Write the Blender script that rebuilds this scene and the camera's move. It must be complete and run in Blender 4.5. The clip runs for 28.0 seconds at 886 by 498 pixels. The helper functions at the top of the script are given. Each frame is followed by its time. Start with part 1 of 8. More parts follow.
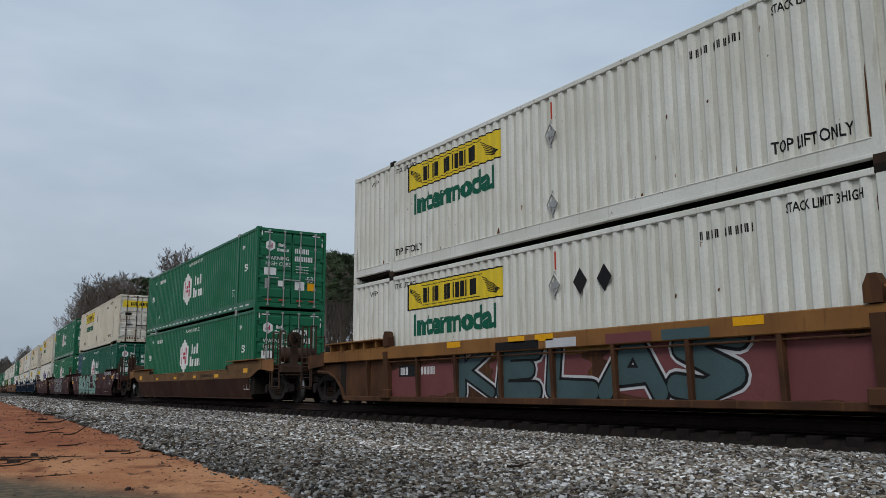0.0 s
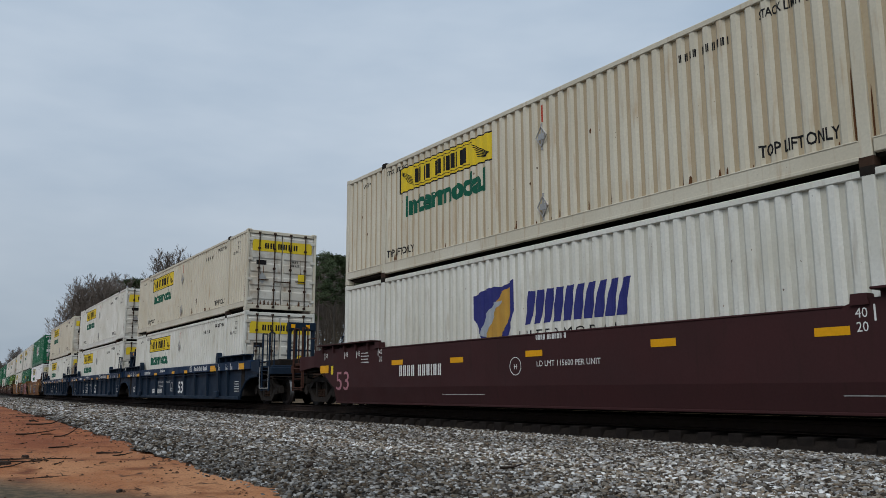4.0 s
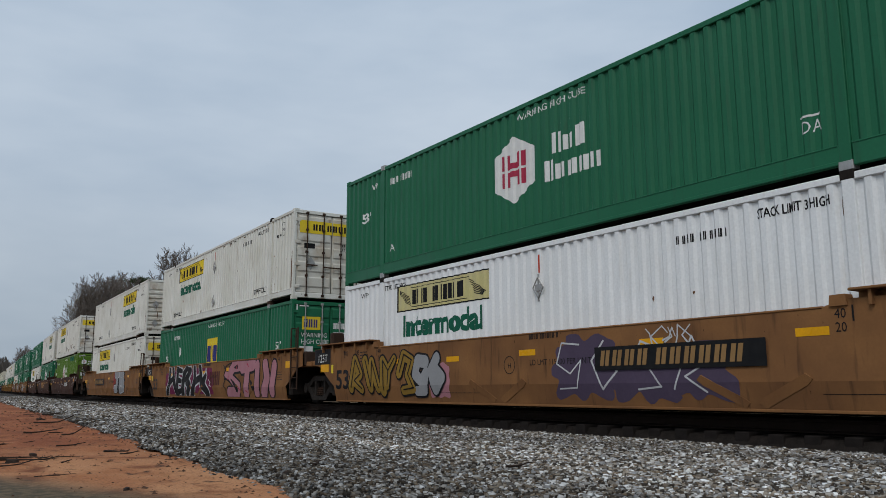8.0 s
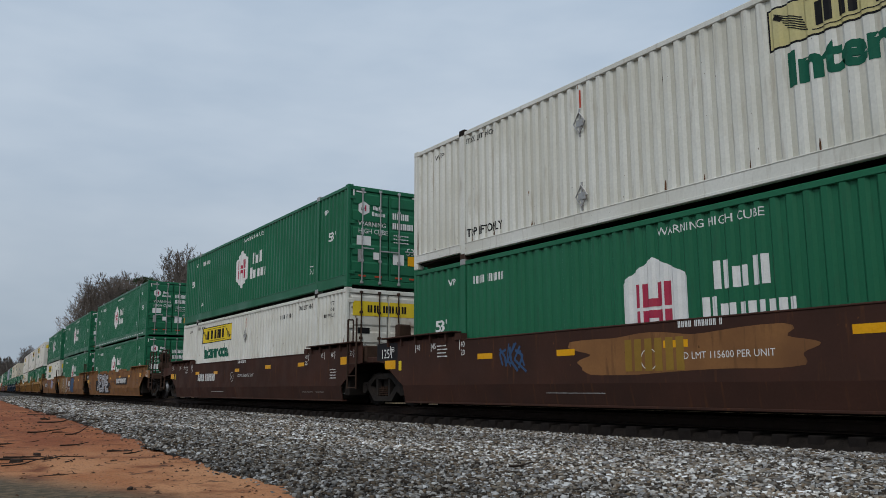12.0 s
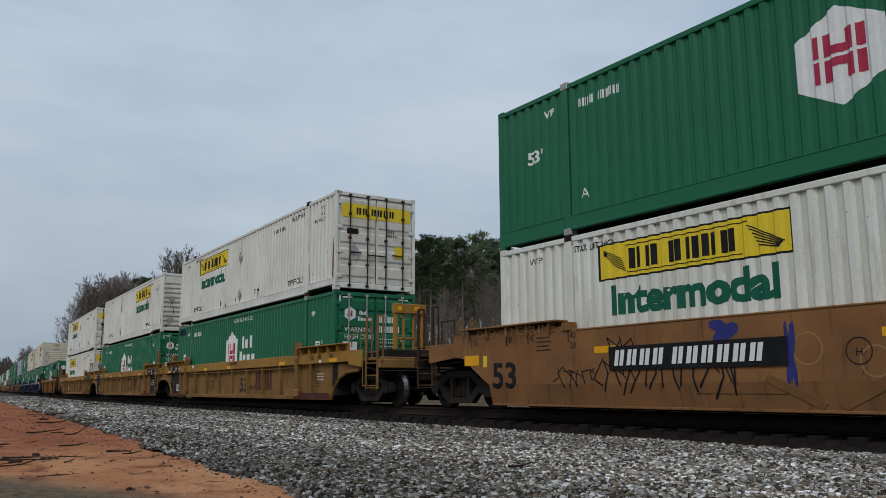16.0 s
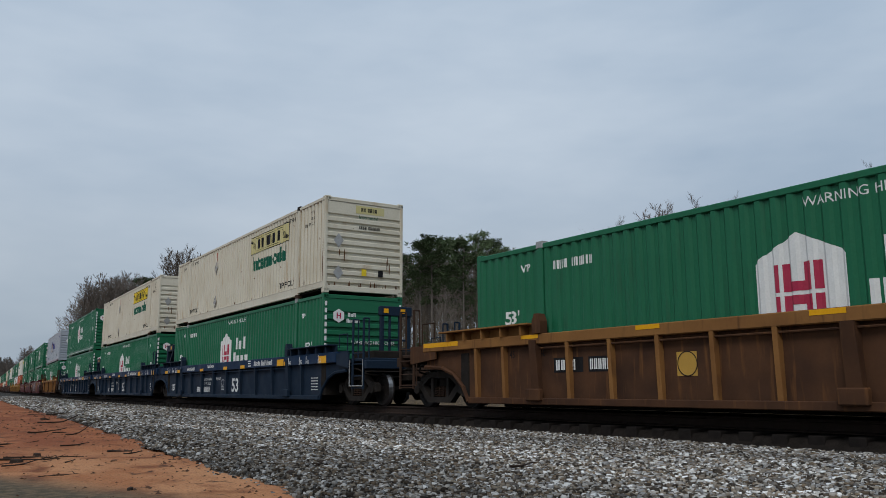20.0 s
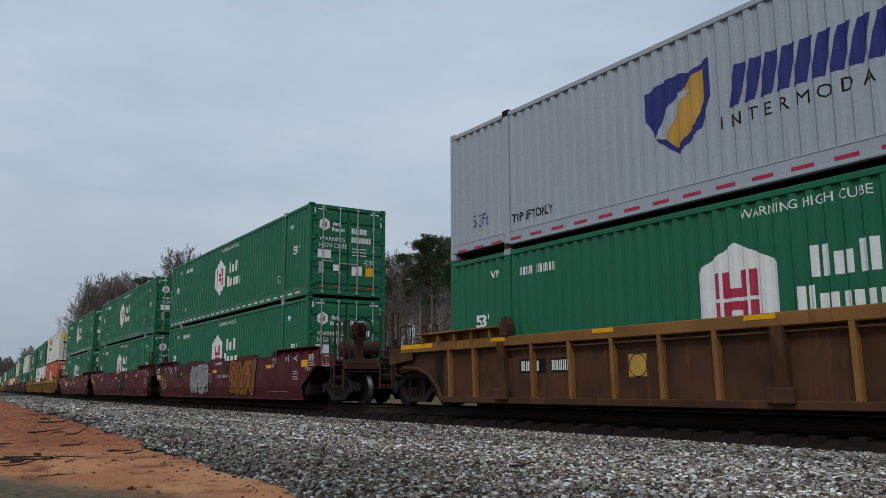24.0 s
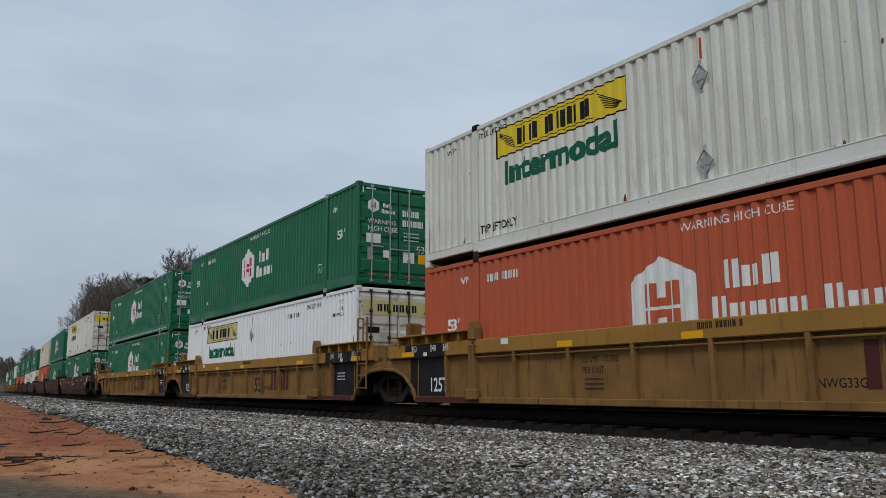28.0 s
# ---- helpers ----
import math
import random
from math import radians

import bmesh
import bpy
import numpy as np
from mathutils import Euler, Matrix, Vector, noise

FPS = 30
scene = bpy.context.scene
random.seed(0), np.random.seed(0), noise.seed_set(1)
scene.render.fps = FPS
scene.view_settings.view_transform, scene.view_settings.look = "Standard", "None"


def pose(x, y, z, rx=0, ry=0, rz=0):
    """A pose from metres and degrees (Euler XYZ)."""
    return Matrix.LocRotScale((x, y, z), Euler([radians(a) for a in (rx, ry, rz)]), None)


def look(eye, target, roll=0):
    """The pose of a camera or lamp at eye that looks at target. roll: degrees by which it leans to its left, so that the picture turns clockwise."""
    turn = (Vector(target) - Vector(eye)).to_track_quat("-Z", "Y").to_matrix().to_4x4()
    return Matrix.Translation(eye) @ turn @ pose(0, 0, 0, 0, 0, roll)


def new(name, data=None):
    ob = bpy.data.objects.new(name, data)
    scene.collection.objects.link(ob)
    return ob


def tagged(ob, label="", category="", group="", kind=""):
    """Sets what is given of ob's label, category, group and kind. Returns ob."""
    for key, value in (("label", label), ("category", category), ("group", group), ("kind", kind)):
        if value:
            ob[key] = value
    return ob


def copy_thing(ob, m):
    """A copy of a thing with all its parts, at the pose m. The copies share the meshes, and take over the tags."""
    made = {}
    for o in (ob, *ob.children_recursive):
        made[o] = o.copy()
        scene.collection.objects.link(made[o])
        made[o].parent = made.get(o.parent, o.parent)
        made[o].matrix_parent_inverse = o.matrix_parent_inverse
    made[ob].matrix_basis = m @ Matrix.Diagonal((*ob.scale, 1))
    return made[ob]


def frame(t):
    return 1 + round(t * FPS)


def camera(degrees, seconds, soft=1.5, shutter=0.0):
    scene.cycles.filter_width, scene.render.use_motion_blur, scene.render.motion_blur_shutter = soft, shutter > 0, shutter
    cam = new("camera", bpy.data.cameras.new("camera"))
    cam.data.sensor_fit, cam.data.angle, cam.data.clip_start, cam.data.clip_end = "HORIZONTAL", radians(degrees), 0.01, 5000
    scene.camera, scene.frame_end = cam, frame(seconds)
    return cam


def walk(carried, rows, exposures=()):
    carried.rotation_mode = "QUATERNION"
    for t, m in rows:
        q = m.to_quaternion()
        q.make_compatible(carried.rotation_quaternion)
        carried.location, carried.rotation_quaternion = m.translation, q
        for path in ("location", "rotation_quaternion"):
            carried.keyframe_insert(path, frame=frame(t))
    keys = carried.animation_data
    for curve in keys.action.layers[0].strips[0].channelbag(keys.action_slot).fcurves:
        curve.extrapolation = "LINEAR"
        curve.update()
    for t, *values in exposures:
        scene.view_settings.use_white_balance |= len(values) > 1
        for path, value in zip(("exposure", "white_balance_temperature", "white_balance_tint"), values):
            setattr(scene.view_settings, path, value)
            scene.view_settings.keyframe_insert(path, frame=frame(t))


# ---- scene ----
# ---- the line of the track (rail top is z = 0) ----
FACE = 9.864                 # from the eye across to the near face of the containers
HALF = 1.295                 # half the width of a container
LONG = 16.15                 # a 53-foot container
TALL = 2.876                 # its height in the stack
MID = FACE + HALF            # centre line of the track abreast of the camera
EYE = 0.42


def across(y):
    """x of the track's centre line at y: straight, then a wide curve, then straight again."""
    a = max(0.0, min(y, 95.0) - 11.4)
    return MID + 4.38e-4 * a * a + 8.76e-4 * a * max(0.0, y - 95.0)


def heading(y):
    return -math.degrees(math.atan(8.76e-4 * max(0.0, min(y, 95.0) - 11.4)))


def gone(t):
    """Metres that the train has run by t seconds."""
    knots = ((0, 21.72), (4, 21.64), (8, 21.49), (12, 21.49), (16, 21.43), (20, 21.46), (24, 21.34), (28, 21.28))
    s = 0.0
    for (a, u), (b, v) in zip(knots, knots[1:]):
        if t <= a:
            break
        e = min(t, b)
        w = u + (v - u) * (e - a) / (b - a)
        s += (u + w) / 2 * (e - a)
    return s


# ---- camera: stands still on low ground, panned by less than a degree ----
cam = camera(57.0, 28.0, soft=0.3)
PAN = [(0, 2, 0), (0.5, 2, 0), (1, -1, .5), (1.5, -4, .6), (2, -6, 1), (2.5, -9, 1), (3.5, -10.5, 2.5), (4.5, -10, 2.5), (5, -9, 1.5), (5.5, -7, 0),
       (6, -4.5, 0), (7, -3, 0), (8, 0, 0), (9, 0, 0), (9.5, 1.5, 0), (10.5, 2, 0), (11.5, 4.5, -.5), (13.5, 6, 0), (14.5, 5, 0), (16, 4, 0),
       (17, 4.7, 0), (19, 5, 0), (21, 6, 0), (23.5, 5.5, -.5), (25, 7.5, -.3), (26.5, 8.5, 0), (28, 8, 0)]
walk(cam, [(t, pose(0, 0, EYE, 90 + 9.728 + b * 0.0397, 0.175, -33.467 + a * 0.0397)) for t, a, b in PAN])

# ---- light: an overcast sky, brighter behind the camera ----
SUN_ELEV, SUN_AZ = 48.0, 232.0        # degrees; azimuth clockwise from +y
world = bpy.data.worlds.new("overcast_sky")
scene.world = world
world.use_nodes = True
wn, wl = world.node_tree.nodes, world.node_tree.links
wn.clear()
w_out = wn.new("ShaderNodeOutputWorld")
w_bg = wn.new("ShaderNodeBackground")
w_sky = wn.new("ShaderNodeTexSky")
w_sky.sky_type = "NISHITA"
w_sky.sun_disc = False
w_sky.sun_elevation, w_sky.sun_rotation = radians(SUN_ELEV), radians(SUN_AZ)
w_sky.air_density, w_sky.dust_density, w_sky.ozone_density = 1.0, 2.0, 1.0
w_co = wn.new("ShaderNodeTexCoord")
w_map = wn.new("ShaderNodeMapping")
w_map.inputs["Scale"].default_value = (1.0, 1.0, 3.2)
w_n = wn.new("ShaderNodeTexNoise")
w_n.inputs["Scale"].default_value, w_n.inputs["Detail"].default_value, w_n.inputs["Roughness"].default_value = 1.7, 5.0, 0.55
w_ramp = wn.new("ShaderNodeValToRGB")
w_ramp.color_ramp.elements[0].position, w_ramp.color_ramp.elements[0].color = 0.34, (4.4, 5.5, 6.85, 1)
w_ramp.color_ramp.elements[1].position, w_ramp.color_ramp.elements[1].color = 0.66, (6.35, 7.3, 8.4, 1)
w_mix = wn.new("ShaderNodeMix")
w_mix.data_type = "RGBA"
w_mix.inputs["Factor"].default_value = 0.9
wl.new(w_co.outputs["Generated"], w_map.inputs["Vector"])
wl.new(w_map.outputs["Vector"], w_n.inputs["Vector"])
wl.new(w_n.outputs["Fac"], w_ramp.inputs["Fac"])
wl.new(w_sky.outputs["Color"], w_mix.inputs[6])
wl.new(w_ramp.outputs["Color"], w_mix.inputs[7])
w_sep = wn.new("ShaderNodeSeparateXYZ")
w_grad = wn.new("ShaderNodeFloatCurve")
w_curve = w_grad.mapping.curves[0]
w_curve.points[0].location, w_curve.points[1].location = (0.0, 0.66), (1.0, 1.0)
for at in ((0.12, 0.72), (0.3, 0.87)):
    w_curve.points.new(*at)
w_grad.mapping.update()
w_up = wn.new("ShaderNodeVectorMath")
w_up.operation = "SCALE"
wl.new(w_co.outputs["Generated"], w_sep.inputs[0])
wl.new(w_sep.outputs["Z"], w_grad.inputs["Value"])
wl.new(w_mix.outputs[2], w_up.inputs[0])
wl.new(w_grad.outputs["Value"], w_up.inputs["Scale"])
wl.new(w_up.outputs["Vector"], w_bg.inputs["Color"])
w_bg.inputs["Strength"].default_value = 0.101
wl.new(w_bg.outputs["Background"], w_out.inputs["Surface"])
sun = new("sun", bpy.data.lights.new("sun", "SUN"))
sun.data.energy, sun.data.angle, sun.data.color = 1.35, radians(25), (1.0, 0.97, 0.93)
sun.matrix_world = look((0, 0, 60), (math.sin(radians(SUN_AZ)) * -60, math.cos(radians(SUN_AZ)) * -60, 60 - 60 * math.tan(radians(SUN_ELEV))))
scene.view_settings.exposure = 0.0


# ---- materials ----
def material(name, colour, other=None, scale=3.0, amount=0.5, fine=60.0, rough=0.6, metal=0.0, bump=0.0, bump_scale=80.0, streak=None, streak_amount=0.0,
             spots=None, vary=0.0, stretch=(1, 1, 1), detail=6.0, sharp=(0.35, 0.7), gloss=0.1):
    """A painted or natural surface: a base colour broken by large patches (other) and fine grain, with run-down streaks where asked."""
    m = bpy.data.materials.new(name)
    m.use_nodes = True
    n, l = m.node_tree.nodes, m.node_tree.links
    b = n["Principled BSDF"]
    b.inputs["Roughness"].default_value, b.inputs["Metallic"].default_value = rough, metal
    b.inputs["Specular IOR Level"].default_value = gloss
    co = n.new("ShaderNodeTexCoord")
    info = n.new("ShaderNodeObjectInfo")
    shift = n.new("ShaderNodeVectorMath")
    shift.operation = "MULTIPLY_ADD"
    shift.inputs[1].default_value = (1, 1, 1)
    l.new(co.outputs["Object"], shift.inputs[0])
    sc = n.new("ShaderNodeMath")
    sc.operation = "MULTIPLY"
    sc.inputs[1].default_value = 37.0
    l.new(info.outputs["Random"], sc.inputs[0])
    l.new(sc.outputs[0], shift.inputs[2])
    last = None

    def noise_fac(s, det, lo, hi, st=(1, 1, 1)):
        mp = n.new("ShaderNodeMapping")
        mp.inputs["Scale"].default_value = st
        l.new(shift.outputs[0], mp.inputs["Vector"])
        t = n.new("ShaderNodeTexNoise")
        t.inputs["Scale"].default_value, t.inputs["Detail"].default_value = s, det
        l.new(mp.outputs["Vector"], t.inputs["Vector"])
        r = n.new("ShaderNodeMapRange")
        r.inputs["From Min"].default_value, r.inputs["From Max"].default_value = lo, hi
        l.new(t.outputs["Fac"], r.inputs["Value"])
        return r.outputs["Result"], t.outputs["Fac"]

    def blend(prev, colour2, fac, k):
        mx = n.new("ShaderNodeMix")
        mx.data_type = "RGBA"
        mul = n.new("ShaderNodeMath")
        mul.operation = "MULTIPLY"
        mul.use_clamp = True
        mul.inputs[1].default_value = k
        l.new(fac, mul.inputs[0])
        l.new(mul.outputs[0], mx.inputs["Factor"])
        if isinstance(prev, tuple):
            mx.inputs[6].default_value = (*prev, 1)
        else:
            l.new(prev, mx.inputs[6])
        mx.inputs[7].default_value = (*colour2, 1)
        return mx.outputs[2]

    other = other or tuple(c * 0.7 for c in colour)
    f, _ = noise_fac(scale, detail, sharp[0], sharp[1], stretch)
    last = blend(colour, other, f, amount)
    f, raw = noise_fac(fine, 3.0, 0.3, 0.75)
    last = blend(last, tuple(c * 0.6 for c in colour), f, 0.28)
    if streak:
        f, _ = noise_fac(2.2, 5.0, 0.58, 0.74, (1, 4.5, 0.55))
        last = blend(last, streak, f, streak_amount)
    if spots:
        f, _ = noise_fac(4.5, 4.0, 0.735, 0.75, (1, 2.4, 0.9))
        last = blend(last, spots, f, 0.85)
        f, _ = noise_fac(11.0, 3.0, 0.745, 0.765, (1, 1.6, 0.9))
        last = blend(last, tuple(c * 0.4 for c in spots), f, 0.9)
    if vary:
        hsv = n.new("ShaderNodeHueSaturation")
        mr = n.new("ShaderNodeMapRange")
        mr.inputs["To Min"].default_value, mr.inputs["To Max"].default_value = 1 - vary, 1 + vary
        l.new(info.outputs["Random"], mr.inputs["Value"])
        l.new(mr.outputs["Result"], hsv.inputs["Value"])
        l.new(last, hsv.inputs["Color"])
        last = hsv.outputs["Color"]
    l.new(last, b.inputs["Base Color"])
    f, raw2 = noise_fac(scale * 1.7, 4.0, 0.3, 0.7)
    rr = n.new("ShaderNodeMapRange")
    rr.inputs["To Min"].default_value, rr.inputs["To Max"].default_value = max(0.05, rough - 0.12), min(1, rough + 0.15)
    l.new(f, rr.inputs["Value"])
    l.new(rr.outputs["Result"], b.inputs["Roughness"])
    if bump:
        _, raw3 = noise_fac(bump_scale, 5.0, 0.3, 0.7)
        bp = n.new("ShaderNodeBump")
        bp.inputs["Strength"].default_value, bp.inputs["Distance"].default_value = bump, 0.02
        l.new(raw3, bp.inputs["Height"])
        l.new(bp.outputs["Normal"], b.inputs["Normal"])
    return m


RUST = (0.13, 0.055, 0.025)
M = {}
M["white"] = material("white_container_paint", (0.7, 0.7, 0.645), (0.5, 0.485, 0.4), 0.7, 0.65, 25, 0.5, streak=(0.3, 0.25, 0.18), streak_amount=0.45, gloss=0.2, spots=(0.2, 0.11, 0.05))
M["cream"] = material("yellowed_container_paint", (0.62, 0.585, 0.48), (0.48, 0.43, 0.32), 0.6, 0.6, 25, 0.5, streak=(0.38, 0.25, 0.13), streak_amount=0.5, spots=(0.16, 0.08, 0.035))
M["fresh_white"] = material("clean_white_container_paint", (0.78, 0.79, 0.79), (0.68, 0.68, 0.66), 0.7, 0.5, 25, 0.45, streak=(0.5, 0.48, 0.44), streak_amount=0.3, gloss=0.2)
M["white_recess"] = material("dusted_shaded_recess_paint", (0.6, 0.59, 0.515), (0.47, 0.445, 0.36), 0.9, 0.6, 25, 0.55, streak=(0.32, 0.25, 0.16), streak_amount=0.4)
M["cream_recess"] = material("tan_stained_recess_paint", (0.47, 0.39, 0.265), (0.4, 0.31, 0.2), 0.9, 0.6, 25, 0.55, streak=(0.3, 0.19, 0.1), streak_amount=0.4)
M["white_door"] = material("rust_washed_door_paint", (0.6, 0.585, 0.52), (0.42, 0.34, 0.24), 1.4, 0.75, 25, 0.55, streak=(0.2, 0.11, 0.05), streak_amount=0.7, spots=(0.13, 0.065, 0.03), sharp=(0.45, 0.7))
M["silver"] = material("grey_container_paint", (0.35, 0.385, 0.425), (0.3, 0.33, 0.365), 0.6, 0.5, 25, 0.4, streak=(0.25, 0.24, 0.22), streak_amount=0.25)
M["green"] = material("dark_green_container_paint", (0.0125, 0.12, 0.057), (0.017, 0.14, 0.068), 0.5, 0.6, 25, 0.45, streak=(0.02, 0.066, 0.037), streak_amount=0.4, gloss=0.2)
M["deepgreen"] = material("teal_green_container_paint", (0.0105, 0.09, 0.054), (0.014, 0.106, 0.064), 0.5, 0.6, 25, 0.45, streak=(0.018, 0.052, 0.036), streak_amount=0.4, gloss=0.15)
M["lime"] = material("lime_green_container_paint", (0.085, 0.168, 0.0195), (0.07, 0.135, 0.0195), 0.5, 0.6, 25, 0.45, streak=(0.0504, 0.0936, 0.0216), streak_amount=0.4)
M["orange"] = material("faded_orange_container_paint", (0.46, 0.1, 0.046), (0.4, 0.11, 0.062), 0.5, 0.6, 25, 0.5, streak=(0.175, 0.056, 0.035), streak_amount=0.35)
M["grime"] = material("rusty_steel", (0.054, 0.031, 0.021), (0.028, 0.02, 0.016), 3, 0.7, 40, 0.8)
M["dark"] = material("dark_running_gear", (0.016, 0.0135, 0.012), (0.03, 0.024, 0.019), 5, 0.6, 50, 0.85, gloss=0.08)
M["casting"] = material("dusty_cast_steel", (0.023, 0.0195, 0.0175), (0.04, 0.032, 0.026), 4, 0.6, 45, 0.85, gloss=0.12)
M["wheel"] = material("wheel_steel", (0.015, 0.012, 0.0105), (0.008, 0.0065, 0.006), 6, 0.6, 50, 0.7, 0.0, gloss=0.12)
M["tread"] = material("worn_steel", (0.3, 0.3, 0.31), (0.18, 0.175, 0.17), 8, 0.5, 80, 0.4, 0.9)
M["rail"] = material("rusty_rail", (0.036, 0.024, 0.019), (0.024, 0.017, 0.014), 6, 0.6, 60, 0.75)
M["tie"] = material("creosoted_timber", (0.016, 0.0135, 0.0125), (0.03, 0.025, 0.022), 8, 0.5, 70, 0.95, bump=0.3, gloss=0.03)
M["galv"] = material("galvanised_steel", (0.4, 0.4, 0.39), (0.28, 0.25, 0.22), 8, 0.5, 60, 0.45, 0.6)
M["yellow"] = material("yellow_panel", (0.72, 0.53, 0.03), (0.6, 0.45, 0.06), 2, 0.4, 30, 0.5)
M["amber"] = material("amber_reflector", (0.75, 0.36, 0.01), (0.6, 0.28, 0.01), 4, 0.4, 30, 0.35)
M["ink"] = material("black_lettering", (0.01, 0.01, 0.011), (0.025, 0.025, 0.025), 6, 0.4, 40, 0.5)
M["teal"] = material("dark_green_lettering", (0.01, 0.1, 0.06), (0.02, 0.13, 0.08), 6, 0.4, 40, 0.5)
M["chalk"] = material("white_lettering", (0.72, 0.72, 0.7), (0.6, 0.6, 0.57), 6, 0.5, 40, 0.55)
M["crimson"] = material("crimson_logo_paint", (0.38, 0.03, 0.07), (0.42, 0.08, 0.1), 4, 0.4, 40, 0.5)
M["navy"] = material("navy_logo_paint", (0.03, 0.035, 0.16), (0.05, 0.05, 0.2), 4, 0.4, 40, 0.5)
M["gold"] = material("gold_logo_paint", (0.5, 0.3, 0.06), (0.35, 0.18, 0.05), 2, 0.6, 40, 0.5)
M["red"] = material("red_marking", (0.5, 0.06, 0.03), (0.4, 0.06, 0.03), 4, 0.4, 40, 0.5)
M["car_tan"] = material("tan_wagon_paint", (0.25, 0.12, 0.048), (0.14, 0.066, 0.032), 1.1, 0.85, 25, 0.7, streak=(0.068, 0.034, 0.0204), streak_amount=0.6, spots=(0.075, 0.035, 0.018), gloss=0.06)
# darker, browner yellow than gold_chord, for side sheets, ribs and end trim
M["car_gold"] = material("browner_streaked_yellow_wagon_paint", (0.245, 0.132, 0.043), (0.125, 0.068, 0.03), 1.3, 0.85, 25, 0.7, streak=(0.04, 0.026, 0.018), streak_amount=0.75, gloss=0.06)
M["gold_chord"] = material("faded_yellow_wagon_paint", (0.33, 0.175, 0.04), (0.23, 0.115, 0.034), 0.9, 0.7, 25, 0.6, streak=(0.08, 0.045, 0.024), streak_amount=0.4, gloss=0.06)
M["rust_chord"] = material("rusty_tan_wagon_paint", (0.26, 0.125, 0.042), (0.14, 0.062, 0.026), 1.1, 0.8, 25, 0.7, streak=(0.06, 0.03, 0.018), streak_amount=0.6, gloss=0.06)
M["brown_plate"] = material("dark_red_brown_wagon_plate", (0.062, 0.029, 0.019), (0.04, 0.021, 0.016), 0.7, 0.8, 25, 0.75, streak=(0.026, 0.015, 0.012), streak_amount=0.6, gloss=0.06)
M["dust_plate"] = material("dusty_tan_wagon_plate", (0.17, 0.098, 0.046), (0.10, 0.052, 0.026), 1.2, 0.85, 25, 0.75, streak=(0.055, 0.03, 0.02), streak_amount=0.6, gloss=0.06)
M["car_brown"] = material("brown_rusted_wagon_paint", (0.09, 0.043, 0.023), (0.042, 0.023, 0.016), 1.6, 0.95, 25, 0.75, streak=(0.16, 0.07, 0.026), streak_amount=0.7, gloss=0.06)
M["car_dusk"] = material("dark_brown_wagon_paint", (0.062, 0.029, 0.021), (0.036, 0.021, 0.017), 0.9, 0.85, 25, 0.7, streak=(0.13, 0.052, 0.02), streak_amount=0.45, spots=(0.14, 0.06, 0.022), gloss=0.06)
M["car_maroon"] = material("maroon_wagon_paint", (0.053, 0.0218, 0.0224), (0.0374, 0.0204, 0.0204), 0.8, 0.6, 25, 0.6, streak=(0.0272, 0.017, 0.015), streak_amount=0.4, gloss=0.06)
M["car_red"] = material("red_wagon_paint", (0.085, 0.0163, 0.019), (0.0646, 0.0163, 0.0177), 0.8, 0.6, 25, 0.5, streak=(0.0408, 0.015, 0.0136), streak_amount=0.4, gloss=0.06)
M["car_blue"] = material("blue_wagon_paint", (0.013, 0.0245, 0.043), (0.015, 0.023, 0.037), 0.8, 0.6, 25, 0.55, streak=(0.015, 0.015, 0.018), streak_amount=0.4, gloss=0.06)
M["blue_band"] = material("bright_blue_wagon_paint", (0.0095, 0.0275, 0.066), (0.011, 0.027, 0.055), 0.8, 0.6, 25, 0.5, streak=(0.015, 0.018, 0.036), streak_amount=0.4, gloss=0.06)
M["blackpanel"] = material("black_wagon_panel", (0.012, 0.012, 0.014), (0.025, 0.022, 0.02), 2, 0.5, 25, 0.6)
M["faded"] = material("faded_maroon_marking", (0.085, 0.02, 0.02), (0.07, 0.03, 0.02), 2, 0.6, 25, 0.6)
for name, colour in (("teal", (0.062, 0.1, 0.105)), ("pink", (0.17, 0.058, 0.058)), ("mint", (0.26, 0.42, 0.35)), ("silver", (0.3, 0.3, 0.305)), ("purple", (0.085, 0.062, 0.1)),
                     ("orange", (0.25, 0.095, 0.02)), ("magenta", (0.16, 0.016, 0.06)), ("lavender", (0.3, 0.32, 0.45)), ("black", (0.014, 0.013, 0.014)), ("white", (0.55, 0.55, 0.56)),
                     ("sand", (0.29, 0.17, 0.07)), ("rose", (0.42, 0.19, 0.22)), ("blue", (0.04, 0.085, 0.17)), ("ochre", (0.27, 0.16, 0.03)), ("red", (0.26, 0.04, 0.03))):
    M["spray_" + name] = material("sprayed_" + name, colour, tuple(c * 0.72 for c in colour), 1.6, 0.6, 25, 0.6)
# near-black: oily stone with the shade under the train in its colour
M["foul_shade"] = material("shaded_fouled_ballast", (0.014, 0.012, 0.0105), (0.03, 0.024, 0.021), 6, 0.6, 45, 0.98, gloss=0.03, bump=1.0, bump_scale=25)
M["paleyellow"] = material("bleached_yellow_panel", (0.55, 0.49, 0.22), (0.5, 0.46, 0.3), 2, 0.5, 30, 0.5)
M["rust"] = material("rust_stain", (0.14, 0.062, 0.026), (0.055, 0.028, 0.016), 3, 0.8, 30, 0.85)
M["bark"] = material("grey_brown_bark", (0.13, 0.11, 0.094), (0.21, 0.185, 0.16), 3, 0.6, 40, 0.9)
M["twig"] = material("bare_twigs", (0.17, 0.143, 0.122), (0.1, 0.083, 0.07), 0.4, 0.7, 8, 0.9, vary=0.25)
M["brush"] = material("brown_brush", (0.095, 0.075, 0.055), (0.06, 0.055, 0.036), 0.3, 0.8, 8, 0.9)
